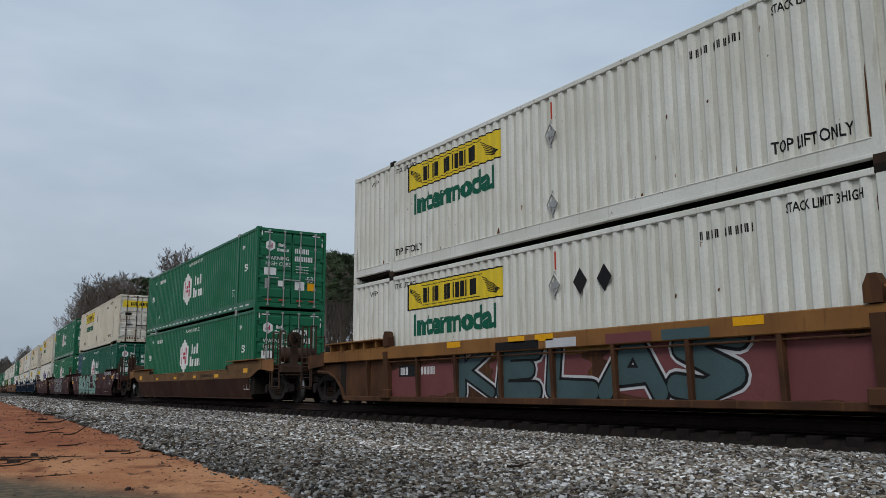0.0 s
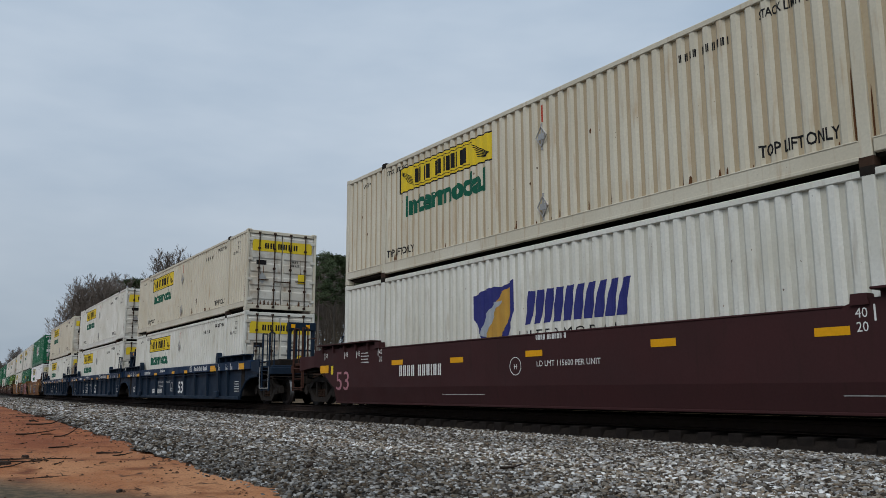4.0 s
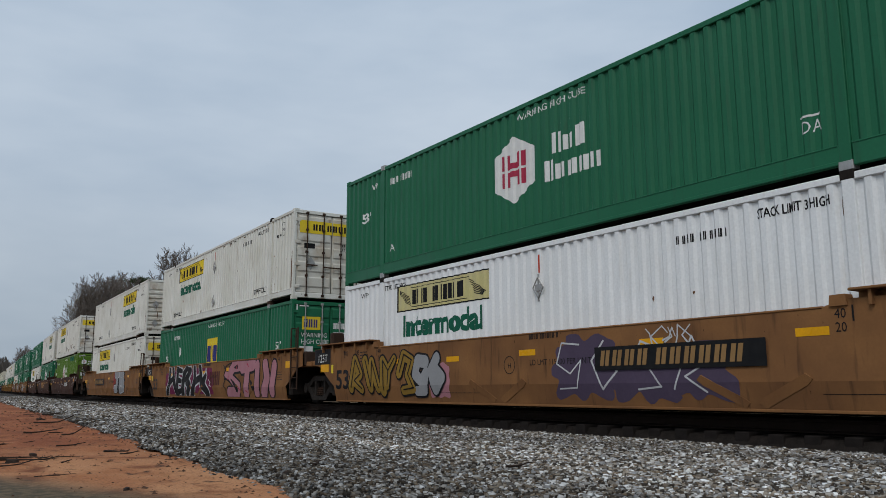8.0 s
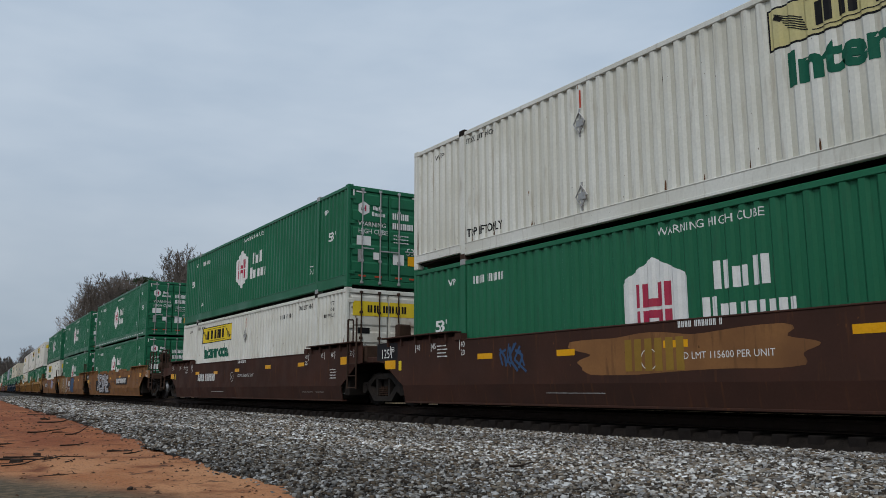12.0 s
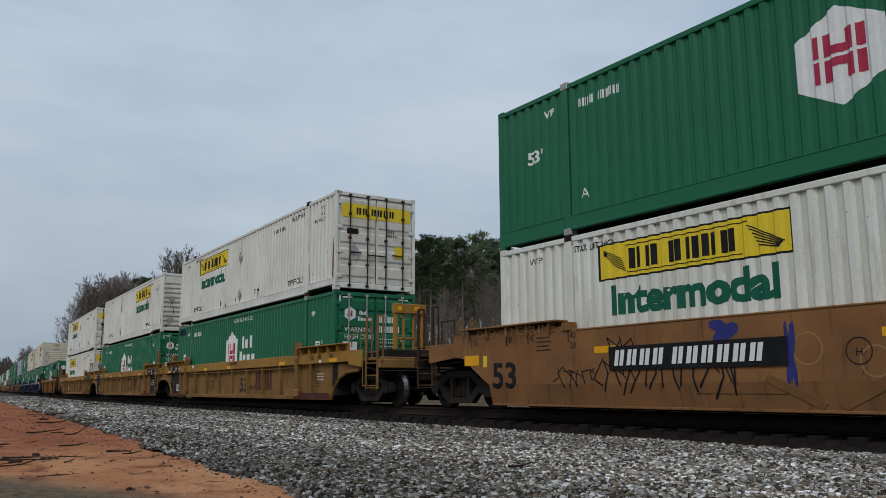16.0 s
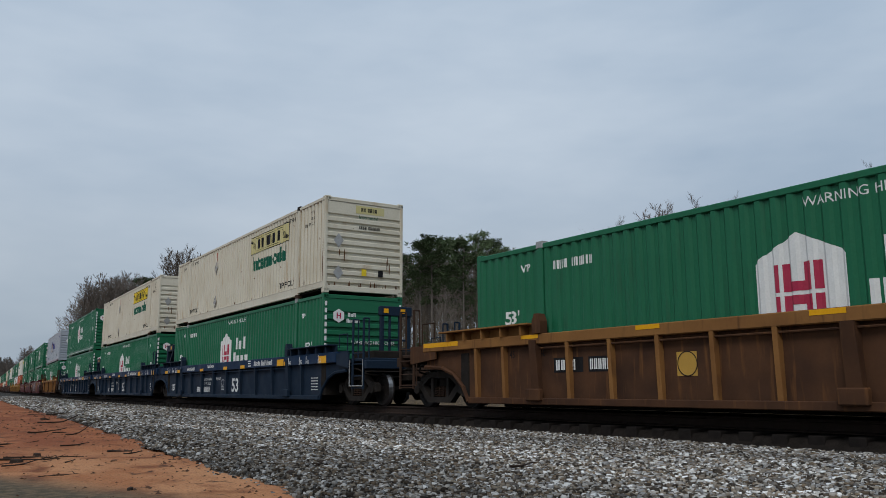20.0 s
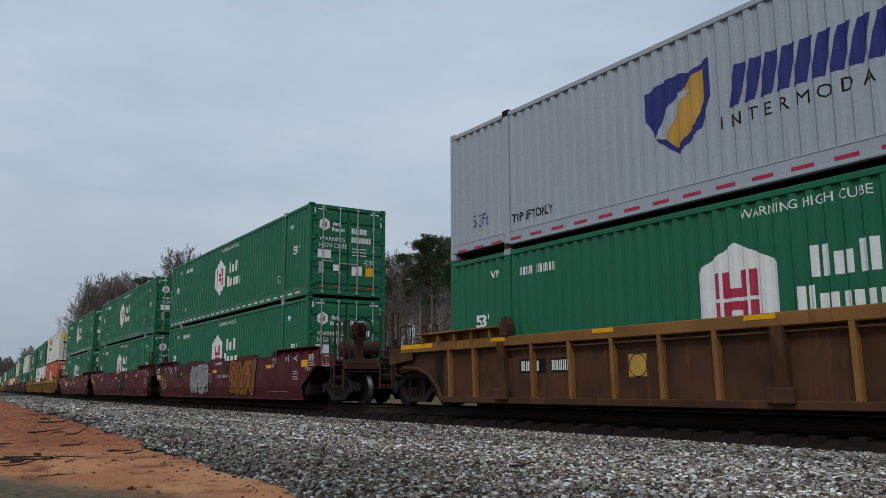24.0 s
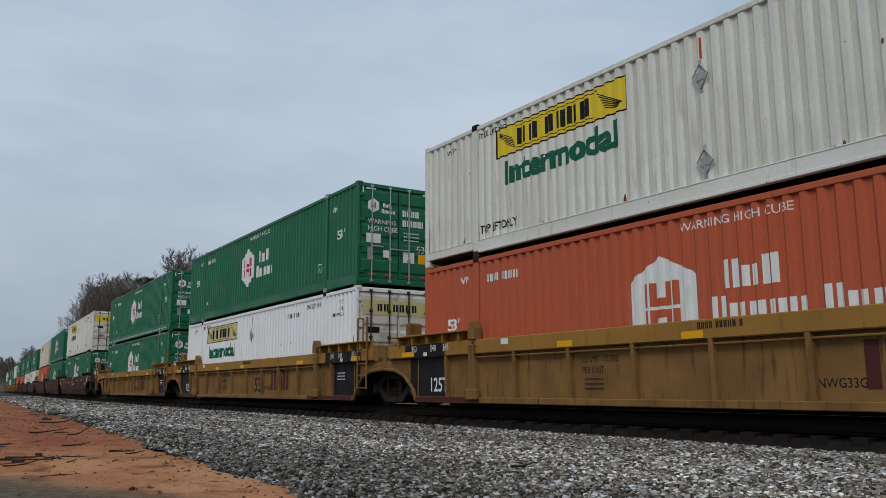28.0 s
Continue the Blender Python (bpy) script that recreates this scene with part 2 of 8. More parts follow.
M["needle"] = material("pine_needles", (0.066, 0.094, 0.046), (0.085, 0.108, 0.052), 0.5, 0.6, 6, 0.8, vary=0.2)
M["stick"] = material("dead_wood", (0.03, 0.021, 0.017), (0.06, 0.045, 0.034), 9, 0.5, 50, 0.9)


# ---- mesh building ----
class Geo:
    """Collects faces; mesh() gives one mesh."""

    def __init__(self):
        self.v, self.f = [], []

    def add(self, vs, fs):
        k = len(self.v)
        self.v += [tuple(p) for p in vs]
        self.f += [tuple(i + k for i in f) for f in fs]
        return self

    def box(self, x0, x1, y0, y1, z0, z1):
        return self.add([(x0, y0, z0), (x1, y0, z0), (x1, y1, z0), (x0, y1, z0), (x0, y0, z1), (x1, y0, z1), (x1, y1, z1), (x0, y1, z1)],
                        [(3, 2, 1, 0), (4, 5, 6, 7), (0, 1, 5, 4), (1, 2, 6, 5), (2, 3, 7, 6), (3, 0, 4, 7)])

    def bar(self, x0, x1, y0, y1, z0, z1, c=0.012):
        """A box with chamfered edges."""
        X, Y, Z = (x0, x1), (y0, y1), (z0, z1)
        idx, vs, fs = {}, [], []
        for i in (0, 1):
            for j in (0, 1):
                for k in (0, 1):
                    sx, sy, sz = (c, -c)[i], (c, -c)[j], (c, -c)[k]
                    for a, p in enumerate(((X[i], Y[j] + sy, Z[k] + sz), (X[i] + sx, Y[j], Z[k] + sz), (X[i] + sx, Y[j] + sy, Z[k]))):
                        idx[i, j, k, a] = len(vs)
                        vs.append(p)
        g = lambda i, j, k, a: idx[i, j, k, a]
        for s in (0, 1):
            fs.append([g(s, 0, 0, 0), g(s, 0, 1, 0), g(s, 1, 1, 0), g(s, 1, 0, 0)][::1 if s == 0 else -1])
            fs.append([g(0, s, 0, 1), g(1, s, 0, 1), g(1, s, 1, 1), g(0, s, 1, 1)][::1 if s == 0 else -1])
            fs.append([g(0, 0, s, 2), g(0, 1, s, 2), g(1, 1, s, 2), g(1, 0, s, 2)][::1 if s == 0 else -1])
        for i in (0, 1):
            for j in (0, 1):
                fs.append([g(i, j, 0, 0), g(i, j, 0, 1), g(i, j, 1, 1), g(i, j, 1, 0)][::1 if i == j else -1])
                fs.append([g(0, i, j, 2), g(0, i, j, 1), g(1, i, j, 1), g(1, i, j, 2)][::-1 if i == j else 1])
                fs.append([g(i, 0, j, 0), g(i, 0, j, 2), g(i, 1, j, 2), g(i, 1, j, 0)][::-1 if i == j else 1])
                for k in (0, 1):
                    fs.append([g(i, j, k, 0), g(i, j, k, 1), g(i, j, k, 2)][::1 if (i + j + k) % 2 else -1])
        return self.add(vs, fs)

    def prism(self, poly, x0, x1):
        """A polygon in y, z drawn out from x0 to x1."""
        n = len(poly)
        area = sum(poly[i][0] * poly[(i + 1) % n][1] - poly[(i + 1) % n][0] * poly[i][1] for i in range(n))
        if area < 0:
            poly = poly[::-1]
        vs = [(x0, y, z) for y, z in poly] + [(x1, y, z) for y, z in poly]
        fs = [tuple(range(n))[::-1], tuple(range(n, 2 * n))] + [(i, (i + 1) % n, n + (i + 1) % n, n + i) for i in range(n)]
        return self.add(vs, fs)

    def tube(self, p, q, r, s=None, n=8, caps=True):
        """A round bar from p to q, of radius r (s at q)."""
        p, q = Vector(p), Vector(q)
        s = r if s is None else s
        d = (q - p).normalized()
        a = d.orthogonal().normalized()
        b = d.cross(a)
        vs = [p + (a * math.cos(i * math.tau / n) + b * math.sin(i * math.tau / n)) * r for i in range(n)]
        vs += [q + (a * math.cos(i * math.tau / n) + b * math.sin(i * math.tau / n)) * s for i in range(n)]
        fs = [(i, (i + 1) % n, n + (i + 1) % n, n + i) for i in range(n)]
        if caps:
            fs += [tuple(range(n))[::-1], tuple(range(n, 2 * n))]
        return self.add(vs, fs)

    def pipe(self, pts, r, n=6):
        for p, q in zip(pts, pts[1:]):
            self.tube(p, q, r, n=n)
        return self

    def mesh(self, name, mat=None, smooth=False):
        me = bpy.data.meshes.new(name)
        me.from_pydata(self.v, [], self.f)
        if mat:
            me.materials.append(mat)
        if smooth:
            me.shade_smooth()
        return me


def part(name, geo, mat, parent, label="", smooth=False):
    """One mesh object under a thing or a part; geo is a Geo or a ready mesh."""
    me = geo.mesh(name, M[mat], smooth) if isinstance(geo, Geo) else geo
    ob = new(name, me)
    ob.parent = parent
    return tagged(ob, label)


def thing(name, label, category, group="", kind="", at=None):
    ob = new(name)
    ob.empty_display_size = 0.3
    if at is not None:
        ob.matrix_basis = at
    return tagged(ob, label, category, group, kind)


# ---- flat markings laid on a surface ----
PITCH, DEPTH = 0.254, 0.04


def wave(y):
    """How far the corrugated side lies in from its crests."""
    a = (y / PITCH) % 1.0
    if a < 0.32:
        return 0.0
    if a < 0.5:
        return DEPTH * (a - 0.32) / 0.18
    if a < 0.82:
        return DEPTH
    return DEPTH * (1 - (a - 0.82) / 0.18)


def breaks(y0, y1):
    out = {round(y0, 4), round(y1, 4)}
    k = math.floor(y0 / PITCH)
    while k * PITCH < y1:
        for a in (0.0, 0.32, 0.5, 0.82):
            y = (k + a) * PITCH
            if y0 < y < y1:
                out.add(round(y, 4))
        k += 1
    return sorted(out)


def lay(flat, mat, side="near", at=(0, 0), proud=0.004, drape=False, name="lettering", plane=HALF, fold=False):
    """Turns a flat outline mesh (u to the reader's right, v up) into a marking. near: on the face that looks to -x; front: on the face that looks to -y."""
    bm = bmesh.new()
    bm.from_mesh(flat)
    y0, z0 = at
    if drape:
        us = [v.co.x for v in bm.verts]
        for b in breaks(y0 - max(us), y0 - min(us)):
            bmesh.ops.bisect_plane(bm, geom=bm.verts[:] + bm.edges[:] + bm.faces[:], plane_co=(y0 - b, 0, 0), plane_no=(1, 0, 0))
    if fold:
        bmesh.ops.bisect_plane(bm, geom=bm.verts[:] + bm.edges[:] + bm.faces[:], plane_co=(0, 0.5 - z0, 0), plane_no=(0, 1, 0))
    for v in bm.verts:
        u, w = v.co.x, v.co.y
        if side == "near":
            y = y0 - u
            v.co = (-plane - proud - v.co.z + (wave(y) if drape else 0.0) + (max(0.0, 0.5 - z0 - w) / 0.36 * 0.07 if fold else 0.0), y, z0 + w)
        else:
            v.co = (y0 + u, -plane - proud, z0 + w)
    me = bpy.data.meshes.new(name)
    bm.to_mesh(me)
    bm.free()
    me.materials.append(M[mat])
    return me


def outline(polys):
    """A flat mesh of polygons in u, v (each counter-clockwise)."""
    g = Geo()
    for p in polys:
        g.add([(u, v, 0) for u, v in p], [tuple(range(len(p)))])
    return g.mesh("outline")


def rect(u0, v0, u1, v1):
    return [(u0, v0), (u1, v0), (u1, v1), (u0, v1)]


LETTERS = {}


def letters(text, size, wide=1.0, offset=0.0, space=1.0):
    """Flat lettering in the built-in font; size is the height of a capital; it starts at u = 0."""
    key = (text, size, wide, offset, space)
    if key not in LETTERS:
        cu = bpy.data.curves.new("lettering", "FONT")
        cu.body, cu.size, cu.offset, cu.resolution_u, cu.space_character = text, size / 0.69, offset, 4 if size > 0.2 else 2, space
        ob = bpy.data.objects.new("lettering", cu)
        me = bpy.data.meshes.new_from_object(ob)
        bpy.data.objects.remove(ob)
        bpy.data.curves.remove(cu)
        me.transform(Matrix.Diagonal((wide, 1, 1, 1)))
        LETTERS[key] = me
    return LETTERS[key]


def marks(text, size, wide=0.6, gap=0.2, slant=0.0):
    """Plain bars in place of characters."""
    polys, u = [], 0.0
    for c in text:
        if c != " ":
            k = 0.4 if c in "il.:1" else 1.0
            h = size if (c.isupper() or c.isdigit() or c in "bdhklt") else size * 0.72
            w = wide * size * k
            for a, b in (((0, 1.0),) if k < 1 or size < 0.07 else ((0, 0.42), (0.58, 1.0))):
                polys.append([(u + a * w, 0), (u + b * w, 0), (u + b * w + slant * h, h), (u + a * w + slant * h, h)])
            u += wide * size * k + gap * size
        else:
            u += 0.45 * size
    return outline(polys)


def gather(*placed):
    """Several flat outlines, each with its shift in u and v, as one."""
    bm = bmesh.new()
    for flat, u, v in placed:
        t = flat.copy()
        t.transform(Matrix.Translation((u, v, 0)))
        bm.from_mesh(t)
        bpy.data.meshes.remove(t)
    me = bpy.data.meshes.new("outline")
    bm.to_mesh(me)
    bm.free()
    return me


# ---- containers ----
SKIN = HALF - 0.012          # plane of the crests of the corrugated side
BODY = 2.835
LIFT = 6.05                  # where the inner lifting posts stand, from the middle


def corrugated(y0, y1, z0, z1, sign):
    """A corrugated sheet in the plane of the side; sign -1 is the near side."""
    g, ys = Geo(), breaks(y0, y1)
    vs, fs = [], []
    for y in ys:
        a = y - 1e-5 if y == ys[-1] else y + 1e-5
        x = sign * (SKIN - wave(a))
        vs += [(x, y, z0), (x, y, z1)]
    for i in range(len(ys) - 1):
        f = (2 * i, 2 * i + 1, 2 * i + 3, 2 * i + 2)
        fs.append(f if sign < 0 else f[::-1])
    return g.add(vs, fs)


SHELL = {}


def shell_meshes(paint, front):
    """Meshes of a container's plain shell, shared by all of one paint."""
    key = (paint, front)
    if key in SHELL:
        return SHELL[key]
    out = []
    for s in (-1, 1):
        g = Geo()
        for a, b in ((-LONG / 2 + 0.11, -LIFT - 0.07), (-LIFT + 0.07, LIFT - 0.07), (LIFT + 0.07, LONG / 2 - 0.11)):
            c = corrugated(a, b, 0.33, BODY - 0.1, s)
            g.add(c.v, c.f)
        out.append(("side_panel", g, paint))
        x0, x1 = sorted((s * HALF, s * (HALF - 0.09)))
        out.append(("top_rail", Geo().bar(x0, x1, -LONG / 2 + 0.1, LONG / 2 - 0.1, BODY - 0.1, BODY), paint))
        rail = Geo().bar(x0, x1, -LIFT, LIFT, 0.07, 0.345)
        raised = 0.15 if paint in ("white", "cream", "silver") else 0.04
        rail.bar(x0, x1, -LONG / 2 + 0.1, -LIFT - 0.1, raised, 0.345).bar(x0, x1, LIFT + 0.1, LONG / 2 - 0.1, raised, 0.345)
        if s < 0:
            rail.bar(x0 - 0.014, x0 + 0.01, -LIFT + 0.09, LIFT - 0.09, 0.075, 0.13, 0.006).bar(x0 - 0.008, x0 + 0.01, -LONG / 2 + 0.12, -LIFT - 0.1, 0.325, 0.345, 0.004)
            rail.bar(x0 - 0.008, x0 + 0.01, -LIFT + 0.09, LIFT - 0.09, 0.325, 0.345, 0.004).bar(x0 - 0.008, x0 + 0.01, LIFT + 0.1, LONG / 2 - 0.12, 0.325, 0.345, 0.004)
        out.append(("bottom_rail", rail, paint))
        for y in (-LIFT, LIFT):
            if s > 0:
                out[-3][1].bar(x0, x1 + 0.004, y - 0.085, y + 0.085, 0.05, BODY + 0.004)
                continue
            out.append(("lifting_post", Geo().bar(x0 - (0.004 if s < 0 else 0), x1 + (0.004 if s > 0 else 0), y - 0.085, y + 0.085, 0.05, BODY + 0.004), paint))
        for y in (-LONG / 2, LONG / 2):
            a, b = sorted((y, y - math.copysign(0.115, y)))
            out.append(("corner_post", Geo().bar(x0, x1, a, b, 0.05, BODY), paint))
    out.append(("roof", Geo().box(-HALF + 0.09, HALF - 0.09, -LONG / 2 + 0.02, LONG / 2 - 0.02, BODY - 0.05, BODY - 0.02), paint))
    out.append(("floor", Geo().box(-HALF + 0.09, HALF - 0.09, -LONG / 2 + 0.02, LONG / 2 - 0.02, 0.1, 0.2), "dark"))
    end = Geo().bar(-HALF + 0.09, HALF - 0.09, LONG / 2 - 0.05, LONG / 2 - 0.01, 0.2, BODY - 0.05)
    out.append(("end_wall", end, paint))
    out.append(("header", Geo().bar(-HALF + 0.09, HALF - 0.09, -LONG / 2, -LONG / 2 + 0.1, BODY - 0.12, BODY - 0.003), paint))
    out.append(("end_sill", Geo().bar(-HALF + 0.09, HALF - 0.09, -LONG / 2, -LONG / 2 + 0.1, 0.06, 0.22), paint))
    if front == "wall":
        front_y = -LONG / 2
        line, z = [(front_y + 0.07, 0.2)], 0.3
        while z < 2.12:
            line += [(front_y + 0.07, z), (front_y + 0.012, z + 0.03), (front_y + 0.012, z + 0.13), (front_y + 0.07, z + 0.16)]
            z += 0.225
        line += [(front_y + 0.07, z), (front_y + 0.02, z + 0.03), (front_y + 0.02, BODY - 0.12), (front_y + 0.1, BODY - 0.12), (front_y + 0.1, 0.2)]
        g = Geo().prism(line, -HALF + 0.09, HALF - 0.09)
        out.append(("ribbed_wall", g, paint))
    made = [(n, g.mesh(n, M[mt]), mt) for n, g, mt in out]
    # recess faces painted darker: tan stain on cream, dust and groove shade on white
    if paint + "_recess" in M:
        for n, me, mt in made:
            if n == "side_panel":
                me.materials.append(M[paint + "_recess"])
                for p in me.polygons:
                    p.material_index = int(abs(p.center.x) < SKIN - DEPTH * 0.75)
    SHELL[key] = made
    return made


SMALL = {}


def shared(key, build):
    if key not in SMALL:
        SMALL[key] = build()
    return SMALL[key]


def casting_mesh(mat, w=0.17, h=0.13, d=0.18):
    def build():
        g = Geo().bar(-w / 2, w / 2, -d / 2, d / 2, 0, h, 0.012)
        g.box(-w / 2 - 0.003, -w / 2 + 0.001, -0.03, 0.03, 0.03, h - 0.03)
        return g.mesh("casting", M[mat])
    return shared(("casting", mat, w, h, d), build)


def container(paint, brand, front="doors", logo="hex", tape=False, plain=False):
    """A 53-foot container. Its front end (towards -y) shows either the doors or the ribbed wall."""
    words = {"white": "off-white corrugated", "cream": "yellowed cream corrugated", "silver": "light grey corrugated", "green": "dark green corrugated",
             "deepgreen": "blue-green corrugated", "lime": "lime green corrugated", "orange": "faded orange corrugated"}[paint]
    tail = {"jb": "with a yellow logo panel", "hub": "with a white and crimson logo", "emp": "with a yellow square logo", "inc": "with a white and orange house logo",
            "swift": "with a blue and gold shield logo"}[brand]
    c = thing("shipping_container", words + " shipping container " + tail, "container", "containers on the train")
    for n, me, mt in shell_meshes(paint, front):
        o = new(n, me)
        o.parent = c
    # castings: at the corners and on the lifting posts
    for x in () if plain else (-1, 1):
        for y in (-LONG / 2 + 0.09, LONG / 2 - 0.09)[:2 if x < 0 else 1]:
            for z in (0.0, BODY - 0.1):
                o = new("corner_casting", casting_mesh(paint))
                o.parent, o.location = c, (x * (HALF - 0.083), y, z)
        for y in (-LIFT, LIFT) if x < 0 else ():
            for z, mt in ((-0.02, "galv" if paint in ("green", "lime", "deepgreen") else "grime"), (BODY - 0.09, "galv" if paint in ("green", "lime", "deepgreen") else "dark")):
                o = new("lifting_casting", casting_mesh(mt, 0.17, 0.14, 0.2))
                o.parent, o.location = c, (x * (HALF - 0.075), y, z)
    ink = {"jb": "ink", "swift": "navy"}.get(brand, "chalk")

    def put(flat, mat, at, drape=True, name="lettering", side="near", plane=None, proud=0.004, label=""):
        if plain and name not in ("logo_panel", "brand_bars", "logo_bars", "reflective_tape"):
            return None
        key = (id(flat), mat, at, drape, side, proud)
        me = shared(key, lambda: lay(flat, mat, side, at, proud, drape, name, plane if plane else (SKIN if side == "near" else LONG / 2 - 0.012)))
        o = new(name, me)
        o.parent = c
        return tagged(o, label)

    def flat_marks(*a):
        return shared(("marks",) + a, lambda: marks(*a))

    def flat_shape(key, polys):
        return shared(("shape", key), lambda: outline(polys))

    if brand == "jb":
        y0 = 5.29 if front == "doors" else -1.62
        pan = "yellow"
        put(flat_shape("jb_frame", [rect(-0.03, -0.03, 3.68, 0.6)]), "ink", (y0, 1.97), name="panel_border", proud=0.002)
        put(flat_shape("jb_panel", [rect(0, 0, 3.65, 0.57)]), pan, (y0, 1.97), name="logo_panel", proud=0.006, label="yellow logo panel")
        put(flat_marks("JB HUNT", 0.34, 0.72, 0.26), "ink", (y0 - 0.7, 2.08), name="logo_bars", proud=0.01)
        curl = [rect(0.6, 0.5, 3.0, 0.515), rect(0.66, 0.05, 2.86, 0.065)]
        for k in range(6):
            curl.append([(0.1 + 0.035 * k, 0.5 - 0.05 * k), (0.1 + 0.035 * k, 0.485 - 0.05 * k), (0.5 + 0.02 * k, 0.3 - 0.045 * k), (0.5 + 0.02 * k, 0.32 - 0.045 * k)])
            curl.append([(2.98 + 0.03 * k, 0.46 - 0.06 * k), (2.98 + 0.03 * k, 0.44 - 0.06 * k), (3.55 - 0.015 * k, 0.14 - 0.015 * k), (3.55 - 0.015 * k, 0.16 - 0.015 * k)])
        curl.append([(0.08, 0.42), (0.18, 0.36), (0.22, 0.42), (0.12, 0.48)])
        put(flat_shape("jb_curl", curl), "ink", (y0, 1.97), name="logo_scroll", proud=0.01)
        put(letters("Intermodal", 0.45, 1.12, 0.03), "teal", (y0 - 0.22, 1.37), name="lettering", label="dark green lettering")
        put(letters("TOP LIFT ONLY", 0.17, 0.68, 0.005), "ink", (-4.55, 0.46))
        put(letters("TOP LIFT ONLY", 0.17, 0.68, 0.005), "ink", (5.88, 0.46))
        put(letters("STACK LIMIT 3 HIGH", 0.13, 0.64, 0.004), "ink", (-4.68, 2.48))
        put(letters("STACK LIMIT 3 HIGH", 0.11, 0.66, 0.003), "ink", (5.9, 2.53))
        put(flat_marks("JBHU 325021", 0.13, 0.4, 0.3), "ink", (-3.25, 2.32))
        put(letters("WTP", 0.12, 0.9), "ink", (7.15, 2.45))
        pin = shared("pin", lambda: gather((letters("WTP", 0.12, 0.9), 0.2, 0.32), (letters("OR", 0.1, 0.9), 0.28, 0.16), (marks("JB", 0.1), -0.15, 0), (letters("PIN LIFT", 0.1, 0.9), 0.1, 0)))
        put(pin, "ink", (-6.75, 2.12))
        if not plain:
            rg = random.Random(paint + front)

            def stains():
                polys = []
                spots = [(-LIFT + 0.12, 0.25, 1.1), (-LIFT - 0.12, 0.25, 0.8), (LIFT - 0.1, 0.25, 0.5), (-7.9, 0.3, 1.3), (7.9, 0.25, 0.7), (-LIFT + 0.1, 2.3, 0.3)]
                spots += [(rg.uniform(-7.8, 7.8), rg.uniform(0.26, 0.34), rg.uniform(0.05, 0.25)) for _ in range(22 if paint == "cream" else 12)]
                spots += [(rg.uniform(-7.8, 7.8), rg.uniform(0.5, 2.5), rg.uniform(0.03, 0.09)) for _ in range(7 if paint == "cream" else 3)]
                for y, z, h in spots:
                    w = rg.uniform(0.008, 0.024)
                    u = 8.0 - y
                    k = rg.uniform(0.3, 0.8)
                    polys.append([(u - w, z), (u - w * 0.2, z - 0.02), (u + w * 0.8, z + 0.01), (u + w, z + h * k), (u + w * 0.3, z + h), (u - w * 0.5, z + h * 0.9), (u - w * 1.3, z + h * 0.4)])
                return outline(polys)
            put(shared(("stains", paint, front), stains), "rust", (8.0, 0.0), name="rust_stain", proud=0.005)
            if paint == "cream" or front == "wall":
                def low():
                    polys = []
                    for k in range(14):
                        u, w, h = rg.uniform(-1.15, 1.1), rg.uniform(0.008, 0.035), rg.uniform(0.04, 0.2)
                        polys.append([(u - w, 0.22), (u + w, 0.22), (u + w * 0.7, 0.22 + h * 0.6), (u + w * 0.1, 0.22 + h), (u - w * 0.8, 0.22 + h * 0.5)])
                    for k in range(5):
                        u, w, h, z = rg.choice((-0.8, 0.75)) + rg.gauss(0, 0.05), rg.uniform(0.008, 0.02), rg.uniform(0.1, 0.35), rg.uniform(0.7, 1.6)
                        polys.append([(u - w, z), (u + w * 0.4, z - 0.1), (u + w, z + h * 0.5), (u + w * 0.3, z + h), (u - w * 0.6, z + h * 0.8)])
                    return outline(polys)
                put(shared(("lowrust", paint, front), low), "rust", (0.0, 0.0), name="rust_stain", side="front", drape=False, plane=LONG / 2, proud=0.002)
        dy = 0.05 if front == "doors" else 2.3
        for z in () if plain else (2.0, 0.64):
            g = Geo()
            for a, b in (((-0.15, 0), (0, 0.2)), ((0, 0.2), (0.15, 0)), ((0.15, 0), (0, -0.2)), ((0, -0.2), (-0.15, 0))):
                g.tube((-SKIN - 0.02, dy + a[0], z + a[1]), (-SKIN - 0.02, dy + b[0], z + b[1]), 0.012, n=5)
            g.box(-SKIN - 0.012, -SKIN + 0.03, dy - 0.02, dy + 0.02, z - 0.26, z + 0.26).box(-SKIN - 0.016, -SKIN - 0.008, dy - 0.09, dy + 0.09, z - 0.06, z + 0.06)
            me = shared(("placard", paint, dy, z), lambda: g.mesh("placard_holder", M["galv"]))
            o = new("placard_holder", me)
            o.parent = c
        put(flat_shape("tick", [rect(0, 0, 0.045, 0.34)]), "red", (dy, 2.28), drape=False, name="red_stripe")
    elif brand in ("hub", "inc"):
        if logo == "hex":
            h = [(0.62, 0), (1.25, 0.34), (1.25, 1.04), (0.62, 1.38), (0, 1.04), (0, 0.34)]
            put(flat_shape("hex", [h]), "chalk", (1.37, 0.87), name="logo_panel", label="white hexagon logo")
            hb = [rect(a, b, c, d) for a, c in ((0.27, 0.35), (0.4, 0.52), (0.71, 0.82), (0.87, 0.98)) for b, d in ((0.36, 0.67), (0.72, 1.03))] + [rect(0.52, 0.55, 0.71, 0.67), rect(0.52, 0.72, 0.71, 0.84)]
            put(flat_shape("hexbars", hb), "crimson", (1.37, 0.87), name="logo_bars", proud=0.008)
